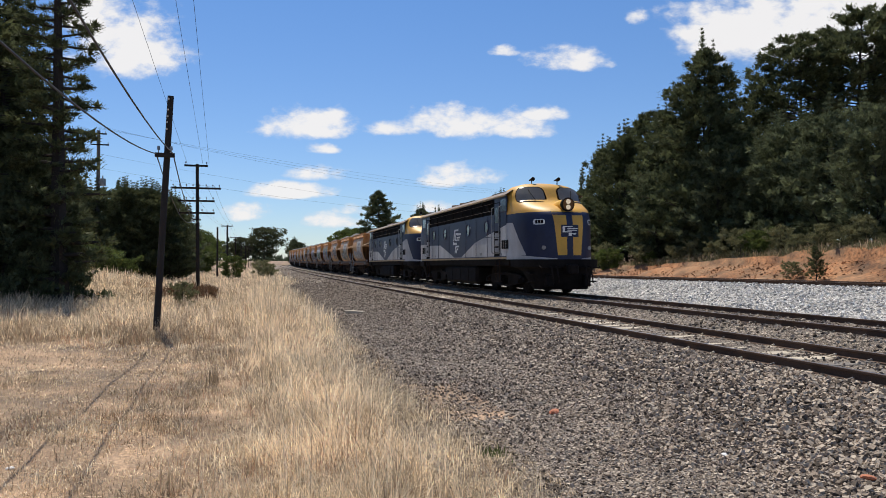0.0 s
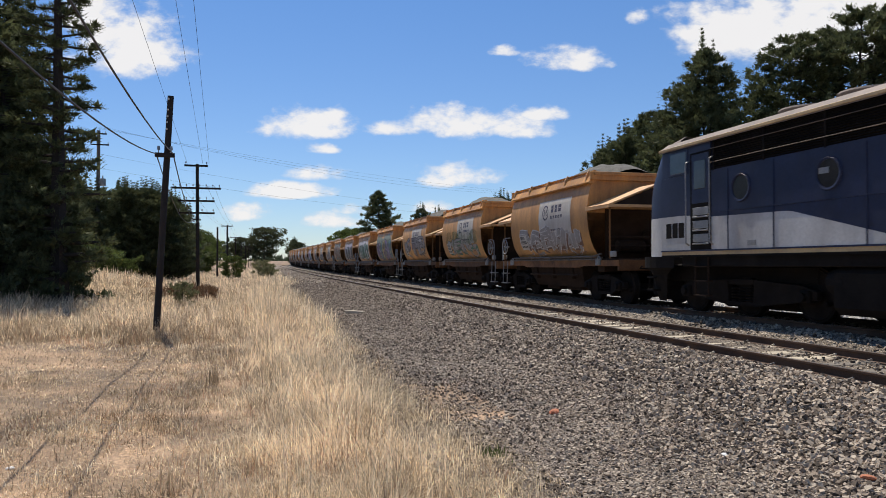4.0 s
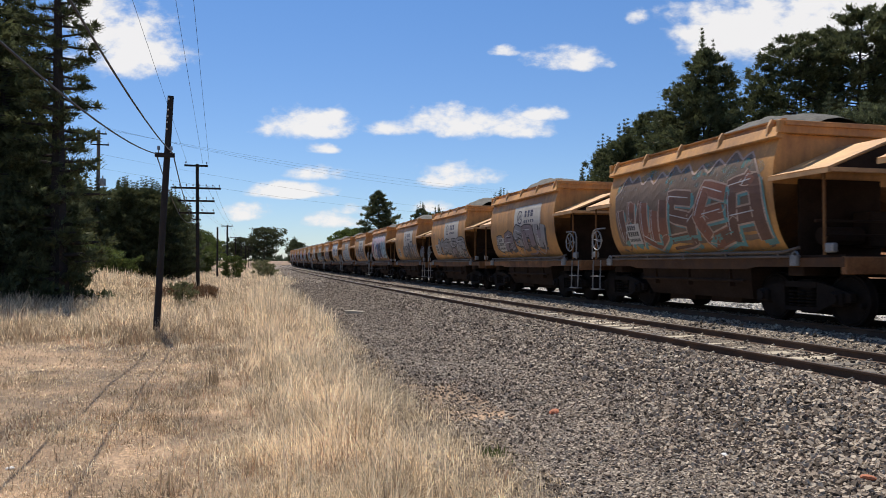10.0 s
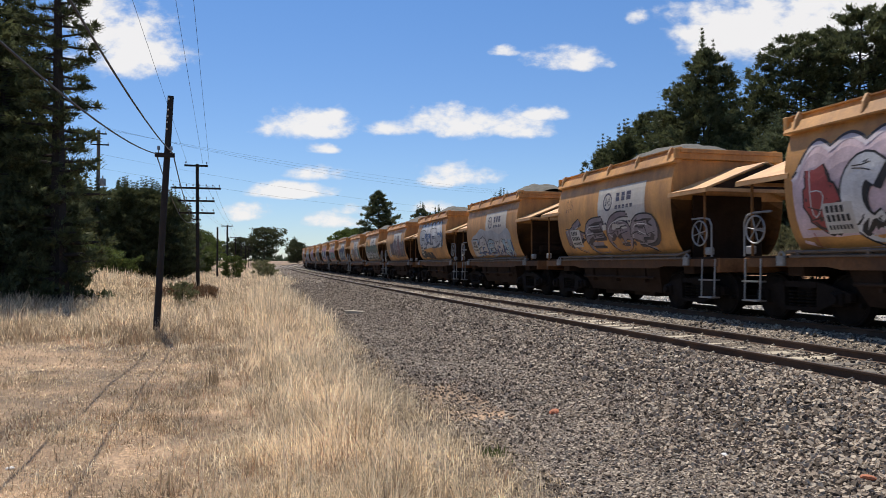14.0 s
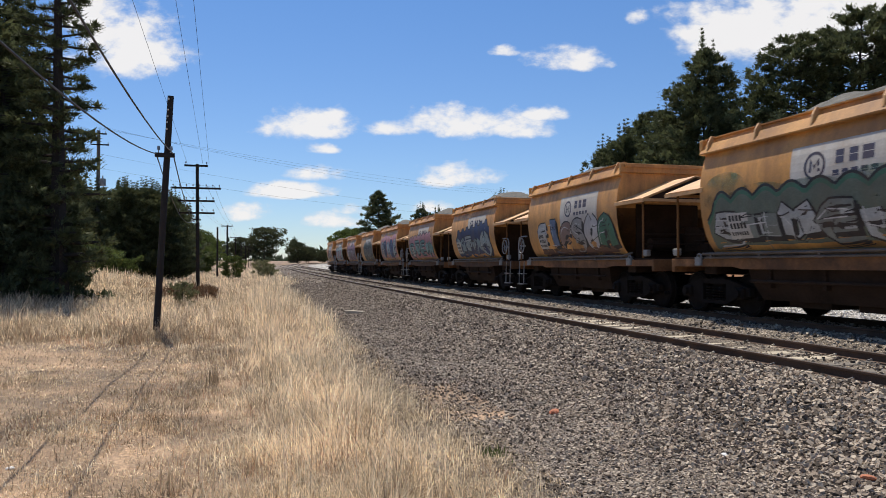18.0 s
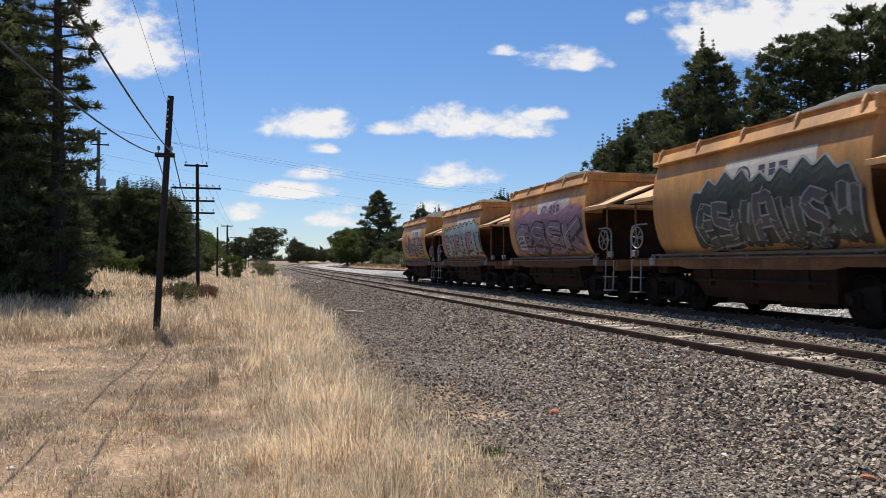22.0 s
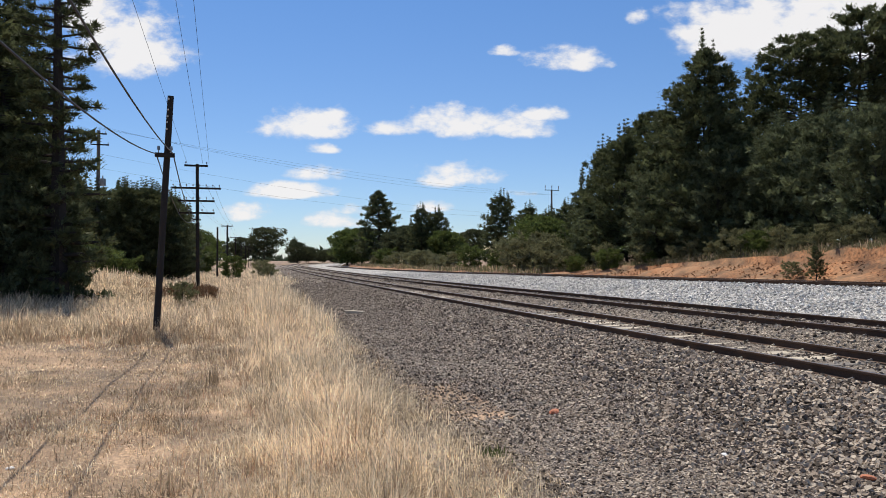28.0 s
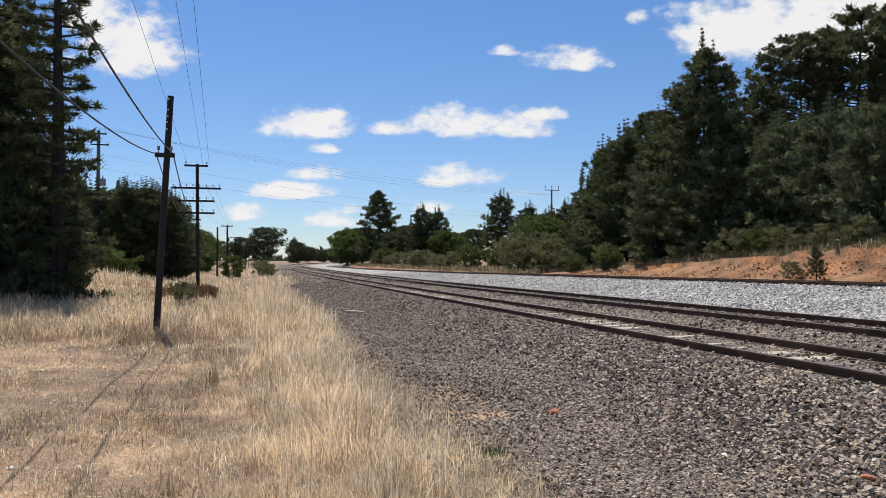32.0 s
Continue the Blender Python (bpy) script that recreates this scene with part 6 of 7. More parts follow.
tree_kind("umbrella", "old_pine_tree", "old broad-crowned pine with an open umbrella top", "tree", 14, 16.6, 4.0, 7.6, "dome", M["pine"], limbs=105, clumps=14, rise_limb=0.30, trunk_r=0.24, lump=0.66, inner=0.38, **NEEDLE)
tree_kind("umbrella_slim", "old_pine_tree", "narrow old pine with a rounded open top", "tree", 24, 15.0, 3.4, 7.5, "dome", M["pine"], limbs=80, clumps=13, rise_limb=0.25, trunk_r=0.22, lump=0.62, inner=0.3, **NEEDLE)
tree_kind("big_left", "big_pine_tree", "huge black-green pine with drooping boughs and bare trunk", "tree", 15, 17.0, 4.4, 0.2, "skirt", M["pine"], limbs=230, clumps=9, rise_limb=-0.05, trunk_r=0.36, lump=0.62, per=36, length=0.17, width=0.045)
tree_kind("open_left", "big_pine_tree", "tall pine with a bare trunk and ragged side boughs", "tree", 16, 16.5, 1.9, 0.4, "skirt", M["pine"], limbs=105, clumps=7, rise_limb=0.05, trunk_r=0.33, lump=0.44, per=54, length=0.15, width=0.03)
tree_kind("gum", "gum_tree", "spreading gum tree with a domed open crown", "tree", 17, 12.5, 7.0, 3.0, "round", M["gum"], limbs=60, clumps=7, per=20, length=0.6, width=0.34, rise_limb=0.35, trunk_r=0.35, lump=1.2, broad=True)
tree_kind("leafy", "leafy_tree", "rounded bright green broadleaf tree", "tree", 18, 8.0, 5.0, 0.4, "round", M["green"], limbs=70, clumps=7, per=20, length=0.45, width=0.26, rise_limb=0.3, trunk_r=0.2, lump=0.95, broad=True)
tree_kind("dark_far", "pine_tree", "broad dark conifer standing beyond the far track", "tree", 19, 18.0, 6.2, 1.0, "cone", M["pine"], limbs=95, clumps=8, per=22, length=0.6, width=0.24, rise_limb=0.15, trunk_r=0.4, lump=1.0)
tree_kind("shrub", "shrub", "scrubby olive-green bush beside the railway", "bush", 20, 2.6, 2.0, 0.1, "skirt", M["olive"], limbs=28, clumps=6, per=30, length=0.26, width=0.05, rise_limb=0.6, trunk_r=0.05, lump=0.42)
tree_kind("green_shrub", "shrub", "fresh green wattle bush beside the pines", "bush", 21, 3.2, 2.2, 0.1, "round", M["green"], limbs=30, clumps=7, per=30, length=0.24, width=0.09, rise_limb=0.5, trunk_r=0.06, lump=0.5, broad=True)
tree_kind("sapling", "pine_sapling", "small dark green pine sapling on the clay bank", "sapling", 22, 1.55, 0.55, 0.08, "spire", M["pine"], limbs=40, clumps=4, per=22, length=0.15, width=0.022, rise_limb=0.6, trunk_r=0.03, lump=0.12)

UPPER = "trees above the cutting"
for key, s, l, turn, size in (("pine_tall", 43.6, 30.0, 0, 1.0), ("pine_tall", 50.0, 31.0, 130, 0.82), ("pine_mid", 54.5, 30.0, 40, 1.12), ("pine_mid", 59.6, 30.6, 200, 1.10), ("pine_mid", 64.0, 31.0, 80, 0.80),
                              ("umbrella_slim", 60.0, 35.5, 30, 0.98), ("umbrella", 47.3, 41.3, 190, 1.05), ("umbrella", 46.0, 45.2, 300, 1.14), ("umbrella", 44.8, 48.6, 100, 1.02), ("pine_mid", 50.5, 37.2, 60, 1.02), ("umbrella_slim", 51.0, 39.0, 100, 0.92),
                              ("pine_mid", 38.0, 33.0, 210, 0.86), ("pine_young", 37.5, 31.0, 20, 0.98), ("pine_young", 33.5, 31.0, 160, 0.96), ("pine_young", 29.5, 30.3, 280, 0.88), ("pine_young", 26.0, 30.8, 75, 0.95),
                              ("pine_mid", 33.0, 35.0, 100, 0.80), ("pine_young", 41.5, 29.4, 330, 0.9), ("pine_young", 47.5, 28.9, 240, 0.85), ("pine_young", 57.5, 28.6, 190, 0.7), ("pine_mid", 24.0, 36.0, 50, 0.85), ("pine_mid", 41.5, 34.5, 20, 0.9),
                              ("pine_mid", 46.5, 35.5, 310, 1.0), ("pine_mid", 57.0, 34.5, 15, 1.0), ("pine_mid", 73.0, 33.0, 15, 0.72), ("leafy", 74.0, 30.0, 15, 0.72)):
    p = ground_point(s, l, -0.1)
    plant(key, p.x, p.y, p.z, turn, size, UPPER)

FARSIDE = "trees beyond the far track"
for key, s, l, turn, size in (("dark_far", 172, 29.2, 0, 1.0), ("leafy", 186, 23.5, 60, 1.05), ("leafy", 196, 26.0, 160, 1.15), ("gum", 152, 33.0, 30, 0.66), ("pine_mid", 146.2, 33.6, 200, 1.2), ("pine_mid", 145.3, 37.1, 70, 1.14), ("leafy", 141, 37.6, 100, 0.85),
                              ("pine_mid", 91, 31.8, 150, 0.98), ("pine_mid", 86, 33.8, 80, 0.80), ("pine_mid", 80, 34.0, 300, 0.70), ("leafy", 70, 29.5, 220, 0.62), ("gum", 176, 37.0, 90, 0.75), ("gum", 160, 31.5, 250, 0.6),
                              ("leafy", 205, 30, 20, 1.2), ("gum", 215, 66, 20, 0.7), ("gum", 212, 60, 220, 0.6)):
    p = ground_point(min(s, 184), l, -0.1) if s <= 184 else line(184, l, ground_z(184, l) - 0.1) + (line(184, l) - line(183, l)) * (s - 184)
    plant(key, p.x, p.y, p.z, turn, size, FARSIDE)

LEFT = "trees on the grassy side"
for key, x, y, turn, size in (("open_left", -14.2, 27.0, 40, 1.0), ("big_left", -19.3, 27.2, 0, 1.0), ("big_left", -20.0, 31.5, 120, 0.95), ("big_left", -24.5, 34.0, 220, 1.0), ("big_left", -17.2, 28.5, 75, 0.62), ("pine_young", -14.4, 27.6, 70, 0.36), ("pine_young", -15.9, 26.0, 120, 0.55), ("big_left", -20.6, 29.6, 20, 0.85), ("pine_young", -17.3, 24.8, 10, 0.7), ("pine_young", -17.2, 28.5, 200, 0.85), ("pine_young", -18.6, 25.6, 300, 0.9), ("pine_young", -15.8, 27.6, 30, 0.7), ("big_left", -22.0, 28.0, 310, 0.9), ("big_left", -21.8, 31.5, 150, 0.95),
                              ("pine_mid", -24.0, 60, 150, 0.76), ("pine_young", -22.7, 61, 260, 0.77), ("pine_mid", -25.2, 61.5, 20, 0.79), ("pine_mid", -27.0, 62, 10, 0.80), ("pine_young", -29.0, 60, 100, 0.95), ("pine_mid", -25.0, 63, 210, 0.78), ("pine_mid", -31.5, 63, 290, 0.81), ("pine_mid", -26.2, 60, 290, 0.77), ("pine_mid", -28.2, 64, 60, 0.81), ("pine_young", -34.0, 66, 190, 1.08), ("pine_young", -23.2, 64, 330, 0.81), ("pine_mid", -24.0, 65, 40, 0.75),
                              ("green_shrub", -20.9, 48, 0, 0.5), ("green_shrub", -22.2, 47, 140, 0.75), ("green_shrub", -19.0, 66, 250, 0.6), ("green_shrub", -26, 50, 80, 0.8), ("pine_mid", -22.6, 60.5, 110, 0.66), ("leafy", -33.4, 100, 60, 0.5), ("leafy", -33.5, 92, 20, 0.6),
                              ("leafy", -38.5, 112, 20, 0.8), ("leafy", -43, 130, 100, 0.7), ("gum", -60, 245, 0, 1.0), ("gum", -69, 250, 80, 0.75), ("gum", -52, 262, 200, 0.65), ("pine_mid", -61, 300, 100, 1.1), ("gum", -75, 200, 10, 0.7), ("gum", -62, 170, 60, 0.55),
                              ("gum", -84, 260, 260, 0.8), ("gum", -56, 300, 30, 0.6), ("gum", -50, 272, 120, 0.52), ("gum", -46, 278, 10, 0.46), ("gum", -43, 288, 70, 0.46), ("gum", -45, 300, 170, 0.55), ("gum", -39, 314, 250, 0.5)):
    plant(key, x, y, (-0.6 if y < 40 else -0.3 if y < 120 else 0.6), turn, size, LEFT)

SCRUB = "scrub along the lines"
rs = random.Random(5)
for key, s, l, size in (("shrub", 62, 26.4, 1.1), ("shrub", 66, 27.0, 1.35), ("shrub", 70, 26.2, 1.2), ("shrub", 75, 27.2, 1.3), ("shrub", 58, 26.2, 0.7), ("shrub", 52, 26.8, 0.7), ("green_shrub", 50, 26.0, 0.5), ("shrub", 46.5, 26.9, 0.55),
                        ("shrub", 41, 27.4, 0.5), ("shrub", 36.5, 27.3, 0.6), ("shrub", 33.5, 27.6, 0.55), ("shrub", 30.5, 27.8, 0.5), ("shrub", 28, 27.7, 0.55), ("shrub", 25.5, 27.8, 0.5), ("shrub", 23, 27.7, 0.55),
                        ("shrub", 29.0, 24.5, 0.3), ("shrub", 38.5, 27.0, 0.42), ("green_shrub", 55, 25.6, 0.4)):
    p = ground_point(s, l, -0.05)
    plant(key, p.x, p.y, p.z, rs.uniform(0, 360), size, SCRUB)
for _ in range(34):
    s, l = rs.uniform(16, 62), 26.9 + abs(rs.gauss(0, 0.5))
    p = ground_point(s, l, -0.05)
    plant(rs.choice(("shrub", "shrub", "green_shrub")), p.x, p.y, p.z, rs.uniform(0, 360), rs.uniform(0.18, 0.42), SCRUB)
s = 82.0
while s < 178:
    l = rs.uniform(25.0, 30.0)
    p = ground_point(s, l, -0.05)
    plant(rs.choice(("shrub", "shrub", "shrub", "green_shrub")), p.x, p.y, p.z, rs.uniform(0, 360), rs.uniform(0.65, 1.1), SCRUB)
    s += rs.uniform(2.5, 5.5)
for x, y, size in ((-20.3, 82, 0.75), (-19.2, 80, 0.6), (-18.2, 76, 0.5), (-9.8, 27.5, 0.32)):
    plant("shrub", x, y, -0.5, rs.uniform(0, 360), size, SCRUB)
p = ground_point(27.2, 24.25, -0.02)
plant("sapling", p.x, p.y, p.z, 0, 1.0)

# dry hill seen in the gap between the far trees
def build_hill():
    cx, cy, n = 13.0, 262.0, 28
    verts, faces = [], []
    for i in range(n + 1):
        for j in range(n + 1):
            u, v = 2 * i / n - 1, 2 * j / n - 1
            hgt = 9.2 * max(0.0, 1 - u * u) ** 1.5 * max(0.0, 1 - v * v) ** 1.5
            verts.append((cx + 46 * u, cy + 60 * v, -0.9 + hgt + 0.25 * noise.noise(Vector((u * 9, v * 9, 1)))))
    for i in range(n):
        for j in range(n):
            a = i * (n + 1) + j
            faces.append((a, a + n + 1, a + n + 2, a + 1))
    tagged(new("hill_ground", from_arrays("hill_ground", verts, faces, M["hill"], smooth=True)), "dry yellow paddock on a low hill", "ground", kind="structure")
    for key, x, y, size in (("gum", 8.0, 258, 0.36), ("gum", 13.5, 262, 0.40), ("gum", 19.0, 256, 0.34), ("shrub", 9.5, 226, 0.9), ("shrub", 11.0, 230, 1.1), ("shrub", 13.5, 224, 0.8), ("shrub", 7.6, 236, 1.0)):
        u, v = (x - cx) / 46, (y - cy) / 60
        plant(key, x, y, -1.0 + 9.2 * (1 - u * u) ** 1.5 * (1 - v * v) ** 1.5, x * 31, size, "trees on the hill")


M["hill"] = mat("dry_paddock", (0.42, 0.34, 0.19), 0.95, 0, 0.3, 0.08, 1.2, 0.5, (0.26, 0.25, 0.12), 0.6)
build_hill()

# far woods closing the horizon
rng_far = np.random.default_rng(3)
cen = []
for i in range(2600):
    a = rng_far.uniform(-1.15, 1.15)
    d = rng_far.uniform(420, 640)
    hgt = 5 + 5 * abs(math.sin(a * 17)) + 3 * math.sin(a * 41 + 1)
    cen.append((d * math.sin(a), d * math.cos(a), rng_far.uniform(0, 1) * hgt))
fv, ft = tufts(rng_far, np.array(cen), 14, 4.5, 2.2, broad=True)
tagged(new("far_woods", fast_mesh("far_woods", fv, ft, M["far_leaf"])), "distant dark belt of woodland along the horizon", "woods", kind="stuff")


# ---- grass ----
def grass_verts(rng, n, place, tall, lean, wide):
    """Bent blades. place: (n, 3) roots; tall: (n,) heights; wide: (n,) widths."""
    az = rng.uniform(0, 2 * math.pi, n)
    d = np.stack([np.cos(az), np.sin(az), np.zeros(n)], axis=1)
    q = np.stack([-np.sin(az), np.cos(az), np.zeros(n)], axis=1)
    turn = rng.uniform(0, math.pi, n)[:, None]
    q = q * np.cos(turn) + d * np.sin(turn)
    ln = (lean * rng.uniform(0.0, 1.0, n) ** 1.3)[:, None]
    lying = (tall < 0)[:, None]
    t, w = np.where(lying, rng.uniform(0.05, 0.2, (n, 1)), tall[:, None]), wide[:, None]
    up = np.array([[0, 0, 1.0]])
    a = place
    b = place + up * t * 0.55 + d * t * ln * 0.35
    c = place + up * t * (1 - 0.35 * ln) + d * t * ln
    b = np.where(lying, place + d * t * 0.5 + up * 0.015, b)
    c = np.where(lying, place + d * t + up * 0.008, c)
    v = np.stack([a - q * w * 0.5, a + q * w * 0.5, b + q * w * 0.4, b - q * w * 0.4, c], axis=1).reshape(-1, 3)
    i = np.arange(n)[:, None] * 5
    tr = np.concatenate([i + [0, 1, 2], i + [0, 2, 3], i + [3, 2, 4]], axis=1).reshape(-1, 3)
    return v, tr


def sheet_z(x, y):
    """Ground height under a world point near the line."""
    s, l = -x * math.sin(PSI) + y * math.cos(PSI), x * math.cos(PSI) + y * math.sin(PSI)
    rough = 0.09 if l < 1.5 else 0.02 if l < 23.5 else 0.30 if l < 29 else 0.15
    return ground_z(s, l) + rise(s) + rough * noise.noise(Vector((x * 0.45, y * 0.45, 0))) + 0.35 * rough * noise.noise(Vector((x * 1.9, y * 1.9, 3)))


def cover(s, l):
    """(share of tufts that grow, height of the grass) at a place on the grassy side."""
    n1 = noise.noise(Vector((s * 0.30, l * 0.7, 5)))
    n2 = noise.noise(Vector((s * 1.1, l * 1.6, 9)))
    verge = max(0, 1 - abs(l - 0.75) / 1.15)                 # tall pale band beside the ballast
    path = math.exp(-((l + 2.3) / 1.15) ** 2) * (1 if s < 14.5 else max(0.1, 1 - (s - 14.5) / 3))
    bare = math.exp(-((l + 4.6) / 1.3) ** 2) * math.exp(-((s - 12.5) / 4.5) ** 2)
    share = min(1, max(0.16, 0.58 + 0.6 * n1 + 0.5 * n2 + 0.4 * verge - 0.22 * path - 0.40 * bare))
    tall = max(0.05, 0.17 + 0.10 * n1 + 0.05 * n2 + 0.20 * verge - 0.12 * path - 0.13 * bare + 0.24 * min(1, max(0, (s - 15) / 2)) + (0.12 if l < -6.5 else 0))
    return share, tall


def build_grass():
    rng = np.random.default_rng(8)
    roots, tall, wide, kinds = [], [], [], []
    tries = 0
    while len(roots) < 330000 and tries < 185000:
        tries += 1
        s = 3.2 * math.exp(rng.uniform(0, 1) * math.log(150 / 3.2))
        l = rng.uniform(-11 - s * 0.10, 1.95) if s < 60 else rng.uniform(-16, 3.0)
        share, hgt = cover(s, l)
        if rng.uniform() > share:
            continue
        x, y = -s * math.sin(PSI) + l * math.cos(PSI), s * math.cos(PSI) + l * math.sin(PSI)
        if y < 2.2 or abs(x) > y * 0.75 + 2:
            continue
        z = sheet_z(x, y)
        k = int(rng.integers(7, 18))
        spread = (0.03 + 0.004 * s) * rng.uniform(0.6, 2.2)
        u = rng.uniform()
        n3 = noise.noise(Vector((x * 2.3, y * 1.5, 21))) + 0.6 * noise.noise(Vector((x * 6.0, y * 3.5, 33)))
        lush = max(0, min(1, l + 0.8), 0.8 * min(1, (s - 16) / 6))
        u = u * 0.5 + 0.25 - 0.55 * n3
        kind = 3 if u < 0.10 + 0.10 * lush else 0 if u < 0.36 + 0.34 * lush else 1 if u < 0.72 + 0.10 * lush else 2 if u < 0.80 + 0.08 * lush else 4
        hg = hgt * (0.35 + 1.35 * rng.uniform() ** 2.2) * (0.75 if kind == 4 else 1.0)
        for _ in range(k):
            roots.append((x + rng.normal() * spread, y + rng.normal() * spread, z - 0.01))
            tall.append(hg * rng.uniform(0.3, 1.15))
            wide.append(0.0024 + 0.00050 * s)
            kinds.append(kind)
    for _ in range(1500):
        s, l = rng.uniform(-9, 4.5), rng.uniform(-7, 1.6)
        x, y = -s * math.sin(PSI) + l * math.cos(PSI), s * math.cos(PSI) + l * math.sin(PSI)
        if math.hypot(x, y) < 0.9 or y > 2.3:
            continue
        kind, hg = int(rng.uniform() < 0.5), rng.uniform(0.06, 0.22)
        for _ in range(9):
            roots.append((x + rng.normal() * 0.06, y + rng.normal() * 0.06, sheet_z(x, y) - 0.01))
            tall.append(hg * rng.uniform(0.45, 1.15)), wide.append(0.006), kinds.append(kind)
    # fallen stalks lying on the soil
    for _ in range(95000):
        s = 3.2 * math.exp(rng.uniform(0, 1) * math.log(26 / 3.2))
        l = rng.uniform(-8, 2.3)
        x, y = -s * math.sin(PSI) + l * math.cos(PSI), s * math.cos(PSI) + l * math.sin(PSI)
        roots.append((x, y, sheet_z(x, y) + 0.004)), kinds.append(int(rng.uniform() < 0.55))
        if rng.uniform() < 0.55:   # short stubble
            tall.append(rng.uniform(0.015, 0.06)), wide.append(0.003 + 0.0005 * s)
        else:
            tall.append(-1.0), wide.append(0.0026 + 0.00045 * s)
    n = len(roots)
    v, t = grass_verts(rng, n, np.array(roots), np.array(tall), 1.7, np.array(wide))
    me = fast_mesh("dry_grass", v, t, [M["straw"], M["straw_grey"], M["straw_red"], M["straw_white"], M["straw_dark"]], np.repeat(np.array(kinds), 3))
    tagged(new("dry_grass", me), "dry straw-coloured grass growing in tufts", "grass", kind="stuff")
    # grass on top of the cutting
    roots, tall, wide = [], [], []
    for _ in range(22000):
        s, l = rng.uniform(10, 75), 26.45 + abs(rng.normal()) * 1.2
        p = ground_point(s, l)
        roots.append((p.x, p.y, p.z - 0.05)), tall.append(0.12 + 0.6 * rng.uniform() ** 2), wide.append(0.022)
    for _ in range(9000):
        s, l = rng.uniform(60, 180), rng.uniform(23.5, 34)
        p = ground_point(s, l)
        roots.append((p.x, p.y, p.z - 0.05)), tall.append(rng.uniform(0.3, 0.9)), wide.append(0.09)
    v, t = grass_verts(rng, len(roots), np.array(roots), np.array(tall), 1.5, np.array(wide))
    me = fast_mesh("bank_grass", v, t, [M["straw_grey"], M["olive"]], np.repeat((rng.uniform(size=len(roots)) < 0.62).astype(int), 3))
    tagged(new("bank_grass", me), "rough olive grass along the top of the cutting", "grass", kind="stuff")
    # dead bracken under the pines
    cen = []
    for _ in range(150):
        x, y = rng.uniform(-12.6, -10.2), rng.uniform(31, 34)
        cen.append((x + rng.normal() * 0.2, y, -0.45 + rng.uniform(0, 0.35)))
    v, t = tufts(rng, np.array(cen), 14, 0.40, 0.07)
    tagged(new("dead_bracken", fast_mesh("dead_bracken", v, t, M["fern"])), "brown dead bracken under the pines", "bracken", kind="stuff")


build_grass()


def tuft_thing(name, label, x, y, n, tall, spread, material, wide=0.006):
    rng = np.random.default_rng(int(abs(x) * 1000))
    z = sheet_z(x, y)
    r = np.stack([x + rng.normal(size=n) * spread, y + rng.normal(size=n) * spread, np.full(n, z - 0.01)], axis=1)
    v, t = grass_verts(rng, n, r, tall * rng.uniform(0.5, 1.1, n), 0.45, np.full(n, wide))
    v -= np.array([x, y, z])
    ob = new(name, fast_mesh(name, v, t, material))
    ob.location = (x, y, z)
    tagged(ob, label, "plant")


tuft_thing("grass_tuft", "stiff grey-green upright tuft in the worn grass", -3.15, 10.05, 90, 0.36, 0.055, M["straw_grey"])
tuft_thing("green_weed", "small fresh green weed growing in the gravel", 0.42, 6.35, 120, 0.10, 0.07, M["green"], 0.009)


# ---- ballast stones ----
def stone_field(name, label, n, sampler, material, seed):
    rng = np.random.default_rng(seed)
    base = np.array([(x, y, z) for x in (-1, 1) for y in (-1, 1) for z in (-1, 1)]) * 0.62
    tri = np.array([(0, 1, 3), (0, 3, 2), (4, 6, 7), (4, 7, 5), (0, 4, 5), (0, 5, 1), (2, 3, 7), (2, 7, 6), (0, 2, 6), (0, 6, 4), (1, 5, 7), (1, 7, 3)])
    pos, size = sampler(rng, n)
    n = len(pos)
    v = np.repeat(base[None], n, axis=0)
    v = v * rng.uniform(0.66, 1.18, (n, 8, 3))
    v = v * np.stack([rng.uniform(0.8, 1.5, n), rng.uniform(0.6, 1.1, n), rng.uniform(0.5, 0.95, n)], axis=1)[:, None, :]
    q = rng.normal(size=(n, 4)) * np.array([1.0, 0.35, 0.35, 1.0])
    q /= np.linalg.norm(q, axis=1)[:, None]
    w, x, y, z = q.T
    R = np.stack([np.stack([1 - 2 * (y * y + z * z), 2 * (x * y - z * w), 2 * (x * z + y * w)], 1), np.stack([2 * (x * y + z * w), 1 - 2 * (x * x + z * z), 2 * (y * z - x * w)], 1),
                  np.stack([2 * (x * z - y * w), 2 * (y * z + x * w), 1 - 2 * (x * x + y * y)], 1)], 1)
    v = np.einsum("nij,nkj->nki", R, v) * size[:, None, None] * 0.5 + pos[:, None, :]
    t = (tri[None] + (np.arange(n) * 8)[:, None, None]).reshape(-1, 3)
    tagged(new(name, fast_mesh(name, v.reshape(-1, 3), t, material)), label, "ballast", kind="stuff")


def place_stones(rng, n, s_lo, s_hi, l_lo, l_hi, sizes, keep=lambda s, l: 1.0):
    pos, size = [], []
    for _ in range(n):
        s = s_lo * math.exp(rng.uniform() * math.log(s_hi / s_lo)) - 1.2
        l = rng.uniform(l_lo, l_hi)
        if rng.uniform() > keep(s, l):
            continue
        lo, hi = sizes(s, l)
        d = lo + (hi - lo) * rng.uniform() ** 2
        p = line(s, l, ground_z(s, l))
        pos.append((p.x, p.y, p.z + d * rng.uniform(-0.05, 0.30)))
        size.append(d)
    return np.array(pos), np.array(size)


def near_sizes(s, l):
    k = min(1, max(0, (l - 3.0) / 2.0))
    return 0.016 + 0.018 * k + 0.0006 * s, 0.040 + 0.040 * k + 0.0008 * s


